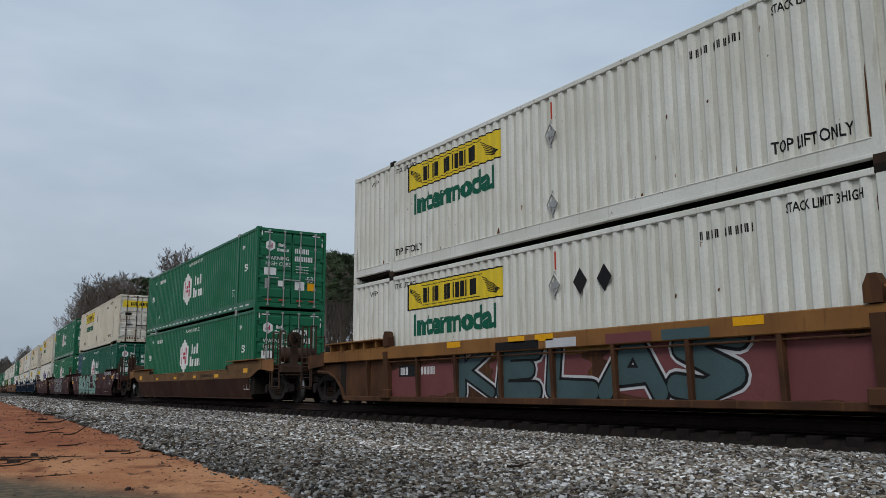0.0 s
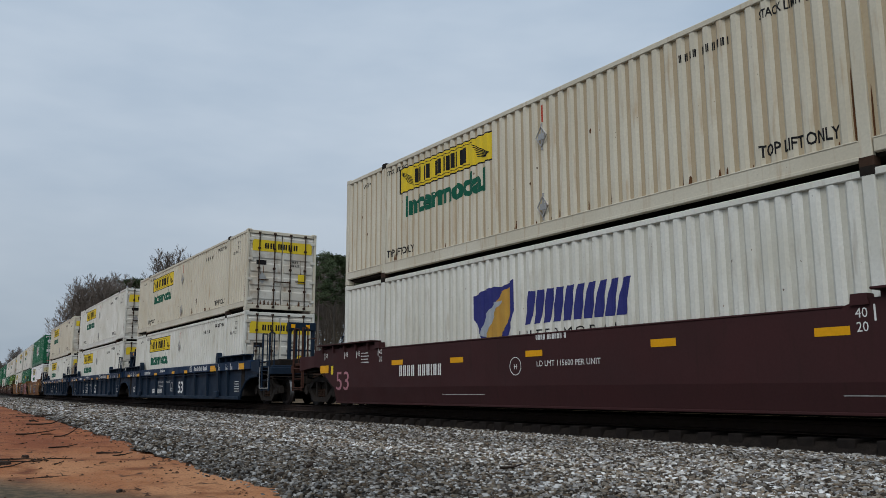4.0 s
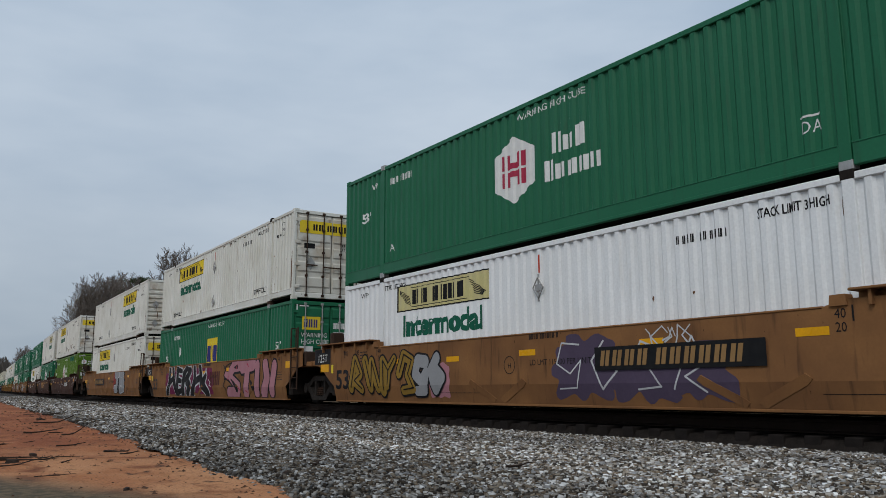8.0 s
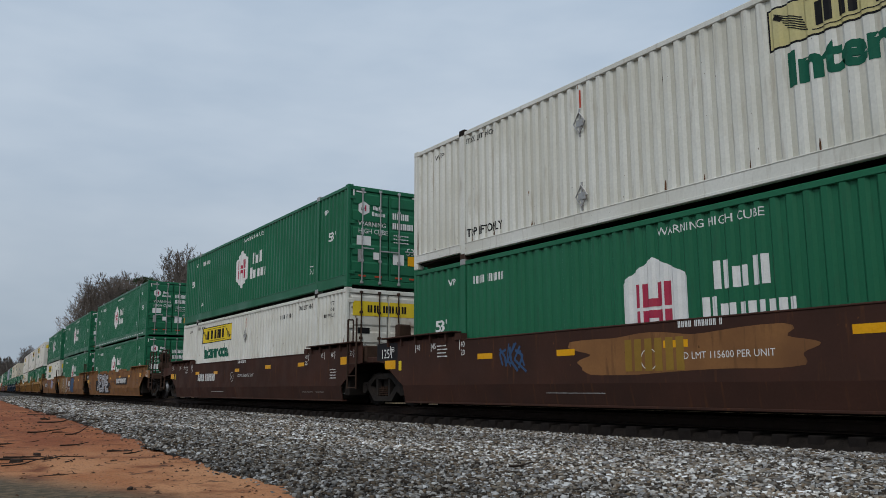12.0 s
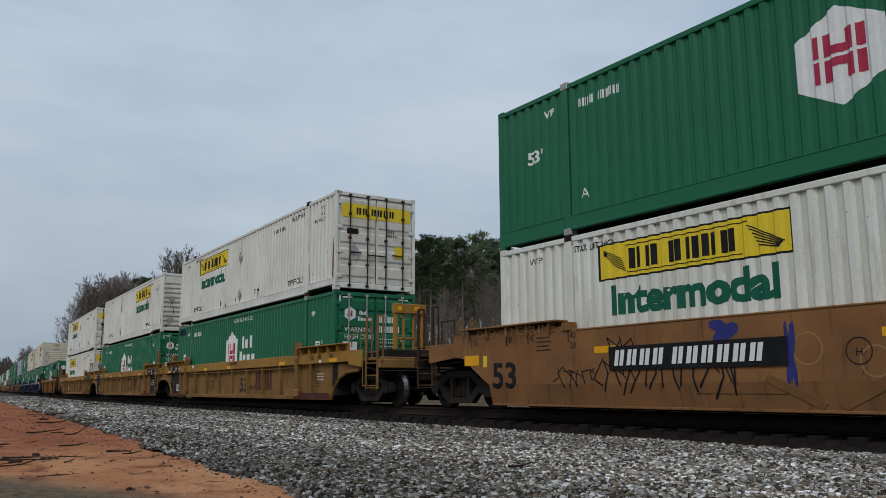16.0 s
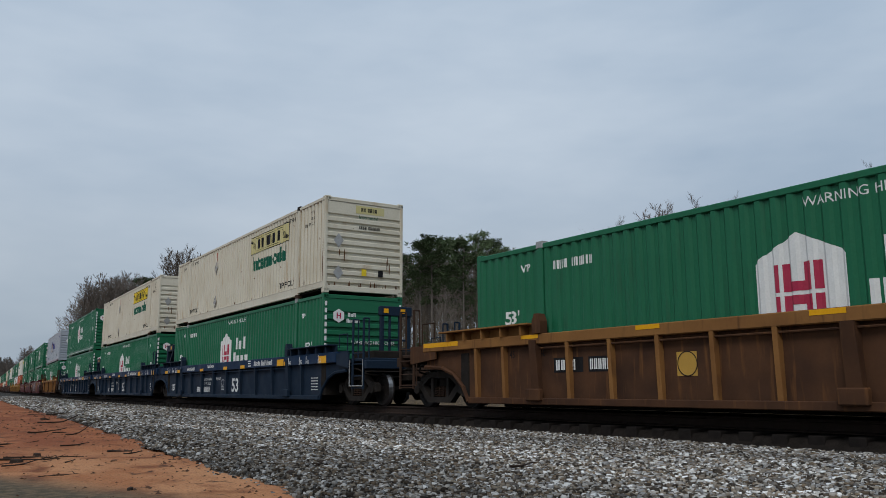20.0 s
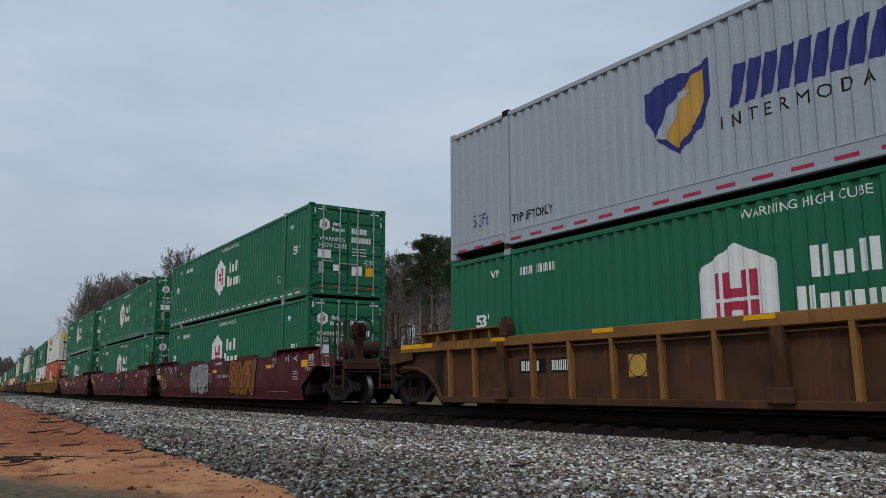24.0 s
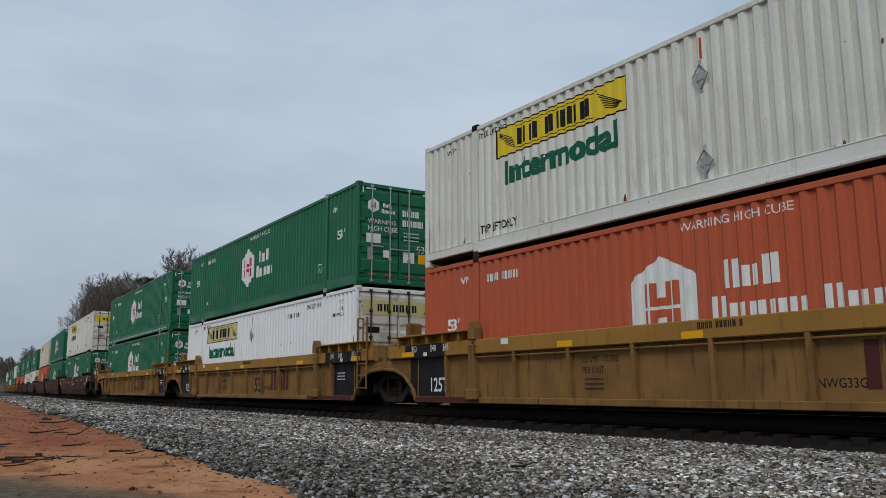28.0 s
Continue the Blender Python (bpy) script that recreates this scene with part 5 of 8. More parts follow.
def sprayed(word, wide, high, thick, grow, seed):
    """Fat rounded letters of tapering strokes that fill a box."""
    def build():
        rng = random.Random(seed)
        step, lines = wide / len(word), []
        for i, ch in enumerate(word):
            lean, lift, k = rng.uniform(-0.12, 0.12), rng.uniform(0.0, 0.06), rng.uniform(0.86, 0.98)
            for pts in STROKES[ch]:
                w = thick * rng.uniform(0.85, 1.15)
                lines.append(([((i + 0.06 + 0.9 * x) * step + lean * (y - 0.5) * high, (0.1 + lift + 0.82 * k * y) * high) for x, y in pts], w, w * rng.uniform(0.75, 1.1)))
        return brushed(lines, high, grow)
    return shared(("sprayed", word, wide, high, thick, grow, seed), build)


def scrawl(wide, high, seed, n=14, w=0.03):
    """A hasty illegible scrawl in thin strokes."""
    rng = random.Random(seed)
    lines = []
    for i in range(n):
        x = wide * (i + 0.5) / n
        pts = [(x + rng.uniform(-0.12, 0.12), high * rng.uniform(0.0, 0.35)), (x + rng.uniform(-0.1, 0.15), high * rng.uniform(0.45, 0.7)), (x + rng.uniform(-0.1, 0.2), high * rng.uniform(0.75, 1.0))]
        if rng.random() < 0.5:
            pts.append((x + 0.25, high * rng.uniform(0.3, 0.7)))
        lines.append((pts, w, w * 0.6))
    return brushed(lines, high)


def blot(wide, high, seed, lobes=14, rough=0.12):
    """An irregular rounded patch of spray paint."""
    def build():
        rng = random.Random(seed)
        n = 64
        ks = [(rng.randint(2, lobes), rng.uniform(0, 6.28), rng.uniform(0.3, 1)) for _ in range(5)]
        pts = []
        for i in range(n):
            a = i * math.tau / n
            r = 1 + rough * sum(w * math.sin(k * a + p) for k, p, w in ks) / 2.2
            c, s = math.cos(a), math.sin(a)
            box = 1 / max(abs(c), abs(s)) * 0.82 + 0.18
            pts.append((wide / 2 + wide / 2 * c * min(1.0, r * 0.9) * min(box, 1.25), high / 2 + high / 2 * s * min(1.0, r * 0.9) * min(box, 1.25)))
        return outline([pts])
    return shared(("blot", wide, high, seed, lobes, rough), build)


def graffiti(car, word, y0, y1, z0, z1, fill, rim, back, plane=WALL, fold=True, seed=1, blots=(), thick=0.3, edge_w=0.05, inner=0.0):
    w, h = y0 - y1, z1 - z0
    if inner:
        on(car, sprayed(word, w, h, inner, 0.0, seed), rim, y0 - 0.02, z0 + 0.02, plane, "graffiti_line", 0.023, "", fold)
    for i, (col, u, v, bw, bh) in enumerate(blots):
        on(car, blot(bw, bh, seed * 7 + i), col, y0 - u, z0 + v, plane, "graffiti_patch", 0.001 + 0.0012 * i, "", fold)
    if back:
        on(car, sprayed(word, w, h, thick, edge_w + 0.045, seed), back, y0, z0, plane, "graffiti_halo", 0.0075, "", fold)
    on(car, sprayed(word, w, h, thick, edge_w, seed), rim, y0, z0, plane, "graffiti_outline", 0.012, "", fold)
    on(car, sprayed(word, w, h, thick, 0.0, seed), fill, y0, z0, plane, "graffiti", 0.017, "sprayed graffiti lettering", fold)


def wild(wide, high, seed, thick, grow=0.0, cells=5, bubble=False):
    """Interlocked strokes and loops that nobody can read."""
    def build():
        rng = random.Random(seed)
        polys = []

        def stroke(pts, w):
            w = w / 2 + grow
            for (a, b), (c, d) in zip(pts, pts[1:]):
                L = math.hypot(c - a, d - b)
                x, y = (c - a) / L, (d - b) / L
                a, b, c, d = a - x * grow, b - y * grow, c + x * grow, d + y * grow
                q = [(a - y * w, b + x * w), (a + y * w, b - x * w), (c + y * w, d - x * w), (c - y * w, d + x * w)]
                polys.append([(u, min(max(v, -grow * 0.5), high + grow * 0.5)) for u, v in q])

        step = wide / cells
        for i in range(cells):
            x = (i + 0.5) * step
            for k in range(3):
                t = thick * rng.uniform(0.6, 1.25)
                pts = [(x + rng.uniform(-0.75, 0.75) * step, high * (0.04 + 0.92 * ((j + rng.random()) / 3 if k % 2 else 1 - (j + rng.random()) / 3))) for j in range(3)]
                if bubble:
                    n, r = 12, step * rng.uniform(0.3, 0.5)
                    cx, cy, q = x + rng.uniform(-0.3, 0.3) * step, high * rng.uniform(0.3, 0.7), rng.uniform(0.6, 0.95)
                    polys.append([(cx + (r + grow) * math.cos(m * math.tau / n), min(max(cy + (high * 0.4 * q + grow) * math.sin(m * math.tau / n), -grow), high + grow)) for m in range(n)])
                else:
                    stroke(pts, t)
        g = Geo()
        for i, p in enumerate(polys):
            g.add([(u, v, 0.0002 * i) for u, v in p], [tuple(range(len(p)))])
        return g.mesh("outline")
    return shared(("wild", wide, high, seed, thick, grow, cells, bubble), build)


for i, (spec, stack) in enumerate(zip(TRAIN, UNITS)):
    s, style, paint, front, rear, gear, low, high = spec
    car = stack[0]
    if s > 690:
        continue
    pale = "chalk" if paint in ("car_maroon", "car_red", "car_dusk", "car_blue") else "ink"
    if style == "stepped":
        for y, z, w, h in ((4.6, 0.86, 0.45, 0.1), (1.4, 0.86, 0.45, 0.1), (-1.6, 0.87, 0.4, 0.1), (-4.45, 0.86, 0.5, 0.12), (8.0, 0.9, 0.5, 0.2), (-7.7, 0.98, 0.45, 0.14)):
            patch(car, "amber", y, y - w, z, z + h)
        on(car, shared("st40", lambda: gather((letters("40", 0.1, 0.9), 0, 0.12), (letters("20", 0.1, 0.9), 0, 0), (outline([rect(0, 0, 0.03, 0.2)]), 0.2, 0.0))), "ink", -5.9, 0.9, name="load_stencil")
        for y, tx in ((-6.75, "45"), (-7.25, "48"), (-8.3, "53")):
            on(car, shared(("st", tx), lambda tx=tx: gather((letters(tx, 0.11, 0.9), 0, 0), (outline([rect(0, 0, 0.03, 0.17)]), 0.2, -0.02))), "ink", y, 0.98, name="load_stencil")
        on(car, ring(0.09, 0.015), "ink", -2.75, 0.94, name="round_stencil")
        on(car, chars("Florida East Coast", 0.11, 0.5, 0.2), "ink", -2.88, 0.9, name="brand_bars")
        on(car, ring(0.05, 0.02), "ink", -5.25, 1.0, name="round_stencil")
        on(car, chars("FEC 72301 A", 0.08, 0.5, 0.2), "ink", 0.3, 0.98)
        on(car, shared("frame_sh", lambda: outline([rect(0, 0, 0.62, 0.015), rect(0, 0.33, 0.62, 0.345), rect(0, 0, 0.015, 0.345), rect(0.605, 0, 0.62, 0.345), rect(0.28, 0, 0.295, 0.345)])), "chalk", -7.7, 0.42, WALL - 0.055, "stencil_frame", 0.01)
    elif style == "smooth":
        if paint != "car_dusk":
            on(car, letters("53", 0.46, 1.2, 0.0 if paint == "car_maroon" else 0.016), {"car_tan": "ink", "car_maroon": "spray_rose", "car_red": "spray_sand"}.get(paint, "chalk"), 8.12, 0.44, fold=True)
        def stencil(side):
            bits = []
            for u, tx in zip((0.0, 1.15, 1.8, 2.9), ("53", "48", "45", "40")):
                u = u if side > 0 else 2.9 - u
                bits += [(letters(tx, 0.12, 0.9), u + 0.05, 0), (outline([rect(0, 0, 0.025, 0.2)]), u if side > 0 else u + 0.28, -0.05)]
            bits.append((letters("20", 0.12, 0.9), (2.9 if side > 0 else 0.0) + 0.05, -0.17))
            return gather(*bits)
        for e in (1, -1):
            on(car, shared(("stencil", e), lambda e=e: stencil(e)), pale, 8.8 if e > 0 else -5.8, 1.27, name="load_stencil")
        for y, z, w, h in ((9.05, 0.88, 0.5, 0.2), (5.25, 1.0, 0.5, 0.11), (2.85, 0.98, 0.47, 0.11), (0.4, 1.02, 0.47, 0.11), (-2.6, 1.06, 0.49, 0.12), (-5.3, 1.07, 0.47, 0.11), (-8.2, 1.05, 0.46, 0.2)):
            patch(car, "amber", y, y - w, z, z + h)
        patch(car, "yellow", 8.4, 8.27, 0.84, 1.06, name="label_plate")
        lines = shared("lines4", lambda: gather(*[(marks("mmmmmmmmm"[:9 - k % 2], 0.035, 0.9, 0.4), 0, 0.075 * k) for k in range(4)]))
        on(car, lines, pale, 6.75, 1.09, name="stencil_text")
        on(car, lines, pale, -7.55, 0.7, name="stencil_text")
        on(car, chars("DTTX 766680 B", 0.095, 0.5, 0.2), pale, 0.1, 1.31)
        on(car, letters("LD LMT 115600 PER UNIT", 0.1, 1.0), pale, 0.1 if paint != "car_red" else -0.15, 0.84)
        on(car, ring(0.17, 0.014), pale, 0.7, 0.86, name="round_stencil")
        on(car, letters("H", 0.1, 1.0), pale, 0.75, 0.8)
        if front == "free":
            box = shared("endframe", lambda: outline([rect(0, 0, 0.42, 0.014), rect(0, 0.27, 0.42, 0.284), rect(0, 0, 0.014, 0.284), rect(0.406, 0, 0.42, 0.284), rect(0.25, 0.06, 0.264, 0.284), rect(0, 0.05, 0.42, 0.06)]))
            on(car, box, "chalk", -9.68, 1.04, WALL - 0.015, "stencil_frame")
            on(car, shared("lines5b", lambda: gather(*[(marks("mmmmmmmmmm"[:10 - k % 3], 0.035, 0.9, 0.4), 0, 0.07 * k) for k in range(5)])), pale, -8.72, 1.08, name="stencil_text")
            on(car, letters("L 200-5", 0.09, 0.95), pale, -8.5, 0.95)
        if rear == "joint":
            patch(car, "blackpanel", 9.44, 8.45, 1.08, 1.49, name="end_panel", proud=0.002)
            on(car, letters("125T", 0.21, 0.95), "chalk", 9.25, 1.14)
        for y in (1.6, 0.62, -4.1, -5.08) if paint == "car_tan" else ():
            tilt = 0.16 if y in (0.62, -5.08) else -0.16
            o = new("stiffener", shared(("stiffener", paint, tilt), lambda: Geo().prism([(0.42, 0.02 - tilt), (0.32, -0.06 - tilt), (-0.34, -0.06 + tilt), (-0.42, 0.02 + tilt), (-0.32, 0.09 + tilt), (0.34, 0.09 - tilt)], -0.014, 0.02).mesh("stiffener", M[paint])))
            o.parent, o.matrix_basis = car, pose(-WALL + 0.033, y, 0.36, 0, -11, 0)
        for y in (-5.6, 3.2):
            patch(car, pale, y, y - 1.5, 0.335, 0.343, name="stencil_line", fold=True)
    elif paint == "car_blue":
        p2 = WALL - 0.12
        on(car, chars("Florida East Coast", 0.17, 0.44, 0.16), "chalk", -3.03, 1.18, name="brand_bars")
        on(car, shared("stripes", lambda: outline([[(0, a), (0.3 - a * 0.3, a), (0.3 - a * 0.3, a + 0.035), (0, a + 0.035)] for a in (0.0, 0.08, 0.16)])), "chalk", -2.45, 1.18, name="brand_bars")
        on(car, chars("fecrwy.com", 0.17, 0.5, 0.18), "chalk", 5.05, 1.18, name="brand_bars")
        on(car, chars("GrupoMexico", 0.12, 0.5, 0.15), "chalk", 2.2, 1.24, name="brand_bars")
        on(car, letters("53", 0.44, 1.2, 0.015), "chalk", -0.42, 0.36, p2)
        on(car, shared("fecno", lambda: gather((marks("FEC", 0.19, 0.6, 0.22), 0, 0), (marks("74293", 0.19, 0.6, 0.22), 0.95, 0))), "chalk", 3.9, 0.34, p2)
        on(car, shared("ldl", lambda: gather((letters("LD LMT 116,400", 0.1, 0.95), 0, 0.17), (letters("LT WT 138,200", 0.1, 0.95), 0, 0), (letters("PER UNIT", 0.1, 0.95), 1.5, 0.17))), "chalk", 2.95, 0.6, p2)
        on(car, shared("plateh", lambda: outline([rect(0, 0, 0.3, 0.02), rect(0, 0.34, 0.3, 0.36), rect(0, 0, 0.02, 0.36), rect(0.28, 0, 0.3, 0.36)])), "chalk", 0.75, 0.42, p2, "stencil_frame")
        on(car, letters("H", 0.12, 1.0), "chalk", 0.65, 0.46, p2)
        if rear == "joint":
            on(car, letters("125T", 0.25, 0.9, 0.008), "chalk", 7.85, 0.4, p2)
        else:
            on(car, shared("brakes", lambda: gather((letters("NO. 24 BRAKE BEAMS", 0.05, 0.95, 0.002), 0.12, 0.09), (letters("2 INCH TREAD COND. SHOES", 0.05, 0.95, 0.002), 0, 0))), "chalk", 7.85, 0.36, p2)
            patch(car, "chalk", 8.75, 8.35, 0.98, 1.08, p2, "label_plate")
            patch(car, "yellow", 8.5, 8.3, 0.7, 0.92, p2, "label_plate")
            patch(car, "chalk", 9.55, 9.2, 1.2, 1.36, WALL, "stencil_text")
        on(car, ring(0.07, 0.02), "chalk", 7.85, 1.24, name="round_stencil")
        for y, w, h in ((6.6, 0.45, 0.12), (3.2, 0.45, 0.1), (0.22, 0.42, 0.11), (-1.65, 0.45, 0.11), (-5.12, 0.55, 0.2), (-5.7, 0.3, 0.12), (-8.3, 0.5, 0.2), (8.7, 0.5, 0.12)):
            patch(car, "amber", y, y - w, 1.13, 1.13 + h)
        def scale(side):
            bits = []
            for y, tx in ((6.05, "40"), (6.9, "45"), (7.4, "48"), (8.25, "53")):
                u = (8.25 - y) if side > 0 else (y - 6.05)
                bits += [(letters(tx, 0.12, 0.9), u + 0.05, 0.01), (outline([rect(0, 0, 0.035, 0.23)]), u, 0)]
            return gather(*bits)
        for e in (1, -1):
            on(car, shared(("scale", e), lambda e=e: scale(e)), "chalk", 8.25 if e > 0 else -6.05, 1.13, name="load_stencil")
        lines = shared("lines5", lambda: gather(*[(marks("mmmmmmmmm", 0.04, 0.9, 0.4), 0, 0.08 * k) for k in range(5)]))
        on(car, lines, "chalk", -7.55, 0.4, p2, name="stencil_text")
        patch(car, "yellow", -8.28, -8.4, 0.5, 0.66, p2, "label_plate")
    elif paint == "car_gold":
        p2 = WALL - 0.12
        for y0, y1, kind in ((8.2, 6.94, rear), (-6.94, -8.2, front)):
            if kind == "free":
                patch(car, "faded", (y0 if y0 > 0 else y0 + 0.8), (y1 - 0.8 if y0 > 0 else y1), 0.15, 0.32, WALL - 0.03, "stripe", 0.003)
                on(car, shared("lines6", lambda: gather(*[(marks("mmmmmmm", 0.04, 0.9, 0.4), 0, 0.08 * k) for k in range(6)])), "ink", y0 - 0.15, 0.5, p2, name="stencil_text")
                continue
            patch(car, "blackpanel", y0, y1, 0.26, 1.12, p2, "end_panel", 0.003)
            patch(car, "blackpanel", y0 + 0.4 if y0 > 0 else y0 + 0.3, y1 if y0 > 0 else y1 - 0.6, 1.13, 1.405, WALL, "end_panel", 0.003)
            patch(car, "faded", (y0 if y0 > 0 else y0 + 1.6), (y1 - 1.2 if y0 > 0 else y1), 0.15, 0.25, WALL - 0.03, "stripe", 0.003)
        if rear == "joint":
            on(car, letters("125T", 0.29, 0.85, 0.006), "chalk", 7.74, 0.37, p2, proud=0.007)
        on(car, letters("53", 0.44, 1.15, 0.014), "ink", -0.65 if i != 28 else -6.35, 0.36, p2)
        for e in (1, -1):
            def scale(side):
                bits = []
                for y, tx in ((7.0, "45"), (7.5, "48"), (8.3, "53")):
                    u = (8.3 - y) if side > 0 else (y - 7.0)
                    bits += [(letters(tx, 0.13, 0.9), u + 0.05, 0), (outline([rect(0, 0, 0.035, 0.16)]), u, -0.02)]
                return gather(*bits)
            on(car, shared(("goldscale", e), lambda e=e: scale(e)), "chalk" if (rear if e > 0 else front) == "joint" else "ink", 8.3 if e > 0 else -7.0, 1.24, name="load_stencil", proud=0.007)
            on(car, shared("4020", lambda: gather((letters("40", 0.12, 0.9), 0, 0.15), (outline([rect(0, 0.12, 0.2, 0.135)]), 0, 0), (letters("20", 0.12, 0.9), 0, -0.02))), "ink", e * 6.0 - 0.05, 1.14, name="load_stencil")
            patch(car, "chalk", e * 7.7 + 0.1, e * 7.7 - 0.05, 1.14, 1.22, name="label_plate", proud=0.007)
        for y, w in ((8.75, 0.55), (3.3, 0.4), (0.5, 0.4), (-4.6, 0.5), (-8.25, 0.5)):
            patch(car, "amber", y, y - w, 1.14, 1.25, proud=0.007)
        patch(car, "chalk", 4.95, 4.72, 1.27, 1.38, name="label_plate")
        on(car, chars("TTX", 0.6, 0.75, 0.12), "faded", -2.2, 0.4, p2, "brand_bars")
        on(car, letters("LD LMT 115,900", 0.11, 0.78), "ink", 2.8, 0.86, p2)
        on(car, letters("PER UNIT", 0.11, 0.78), "ink", 2.8, 0.68, p2)
        on(car, letters("NWG33G", 0.12, 0.9), "ink", -1.55, 0.42, p2)
        lines = shared("lines3", lambda: gather(*[(marks("mmmmmmmmm", 0.04, 0.9, 0.4), 0, 0.08 * k) for k in range(3)]))
        on(car, lines, "ink", 2.75, 0.4, p2, name="stencil_text")
        on(car, lines, "chalk", -7.2, 0.67, p2, name="stencil_text", proud=0.007)
        on(car, chars("DTTX 790112 B", 0.1, 0.5, 0.2), "ink", 0.2, 1.27)
        if i == 28:
            patch(car, "ink", -3.82, -5.36, 0.64, 0.9, WALL - 0.11, "number_panel")
            on(car, chars("DTTX 790112", 0.18, 0.42, 0.16), "chalk", -3.9, 0.68, WALL - 0.11, proud=0.008)
        if i == 19:
            patch(car, "ink", 5.4, 3.0, 0.36, 0.72, WALL - 0.11, "number_panel")
            on(car, chars("DTTX 730290", 0.24, 0.55, 0.2), "chalk", 5.3, 0.42, WALL - 0.11, proud=0.008)
    else:
        p2 = WALL - 0.12
        if style == "close":
            for e in (1, -1):
                y0, y1 = sorted((e * 8.5, e * 9.85), reverse=True)
                patch(car, "amber", y0, y1, 1.31, 1.405, WALL, "safety_stripe")
            patch(car, "ink", 5.62, 4.85, 0.7, 0.96, p2, "number_panel")
            patch(car, "ink", 4.72, 4.15, 0.7, 0.96, p2, "number_panel")
            on(car, chars("DTTX", 0.18, 0.55, 0.2), "chalk", 5.55, 0.74, p2, proud=0.008)
            on(car, chars("658797", 0.18, 0.42, 0.14), "chalk", 4.68, 0.74, p2, proud=0.008)
            on(car, ring(0.19, 0.016), "ink", 2.6, 0.78, p2, "round_stencil", 0.008)
            patch(car, "gold", 2.8, 2.42, 0.6, 0.96, p2, "label_plate")
            on(car, letters("53", 0.4, 0.9, 0.01), "ink", -5.35, 0.6, p2)
            on(car, chars("TTX", 0.3, 0.75, 0.12), "chalk", -3.3, 0.7, p2, "brand_bars")
            for k, (y, w) in enumerate(((-6.9, 0.5), (-7.85, 0.4))):
                patch(car, "chalk", y, y - w, 0.55, 0.8, p2, "label_plate")
            for y in (0.5, -2.5, 3.5, -4.7, 6.4):
                patch(car, "amber", y, y - 0.5, 1.33, 1.4)
            for y, tx in ((6.0, "40"), (6.9, "45"), (8.05, "53")):
                on(car, letters(tx, 0.13, 0.9), "ink", y, 1.0, p2)
        else:
            patch(car, "ink", 5.5, 4.7, 0.7, 0.96, p2, "number_panel")
            on(car, chars("OTT", 0.17, 0.5, 0.2), "chalk", 5.42, 0.74, p2, proud=0.008)
            on(car, chars("788502", 0.17, 0.5, 0.2), "chalk", 4.65, 0.74, p2)
            for y in (3.3, 1.2, 0.4, -3.9, -6.5):
                patch(car, "amber", y, y - 0.5, 1.27, 1.39)

cars = [u[0] for u in UNITS]
graffiti(cars[0], "KELAS", 3.25, -4.05, 0.2, 1.36, "spray_teal", "spray_black", "spray_white", WALL - 0.12, False, 3,
         (("spray_pink", -2.9, 0.0, 3.2, 0.8), ("spray_pink", 1.2, 0.1, 3.0, 0.9), ("spray_pink", 4.4, 0.0, 4.4, 1.1), ("spray_pink", 7.3, 0.0, 2.2, 0.9), ("spray_ochre", 0.0, 0.8, 5.5, 0.35)))
for y, w, c in ((1.6, 1.3, "spray_black"), (0.1, 0.8, "spray_white"), (-1.4, 1.0, "spray_pink"), (-2.6, 0.9, "spray_teal"), (-5.9, 0.8, "spray_pink")):
    patch(cars[0], c, y, y - w, 1.14, 1.3, WALL, "graffiti_patch")
graffiti(cars[2], "BOGLS", 5.25, -2.65, 0.16, 1.41, "spray_mint", "spray_black", None, seed=5, thick=0.4, edge_w=0.07, inner=0.035,
         blots=(("spray_rose", -0.6, 0.35, 0.25, 0.16), ("spray_rose", -0.75, 0.6, 0.2, 0.13), ("spray_rose", 8.4, 0.7, 0.22, 0.14), ("spray_rose", 9.0, 0.4, 0.25, 0.13)))
on(cars[2], scribble("FTSK", 0.95, 0.3, 0.0, 2), "chalk", -1.0, 1.12, proud=0.012, name="graffiti")
on(cars[2], scribble("GRIMEGRAPHIKS", 2.3, 0.2, 0.0, 4), "spray_white", -6.2, 1.28, WALL + 0.1, proud=0.004, name="graffiti")
on(cars[2], chars("BNSF 2", 0.3, 0.6, 0.3), "faded", -1.9, 0.84, proud=0.012, name="brand_bars")
graffiti(cars[3], "TEEKS", 3.6, -3.2, 0.18, 1.4, "spray_silver", "spray_black", None, seed=6, edge_w=0.06, inner=0.03)
graffiti(cars[8], "5316", 7.4, 4.1, 0.2, 1.32, "spray_ochre", "spray_black", None, seed=8, thick=0.26, edge_w=0.045, inner=0.04)
graffiti(cars[8], "24", 4.2, 2.9, 0.2, 1.25, "spray_silver", "spray_black", None, seed=9, thick=0.26, edge_w=0.045, blots=(("spray_rose", 0.6, 0.0, 0.9, 0.8),))
for k, (y, z, w, h) in enumerate(((-0.5, 0.2, 1.6, 1.15), (-1.9, 0.18, 1.5, 0.95), (-3.1, 0.2, 1.3, 0.9))):
    on(cars[8], blot(w, h, 90 + k, 9, 0.3), "spray_purple", y, z, proud=0.001 + 0.001 * k, name="graffiti_patch", fold=True)
on(cars[8], sprayed("2465", 3.5, 1.15, 0.035, 0.0, 12), "spray_white", -0.5, 0.2, name="graffiti", proud=0.005, fold=True)
on(cars[8], scrawl(0.9, 0.35, 46, 6, 0.03), "spray_white", -2.7, 1.02, name="graffiti", fold=True, proud=0.005)
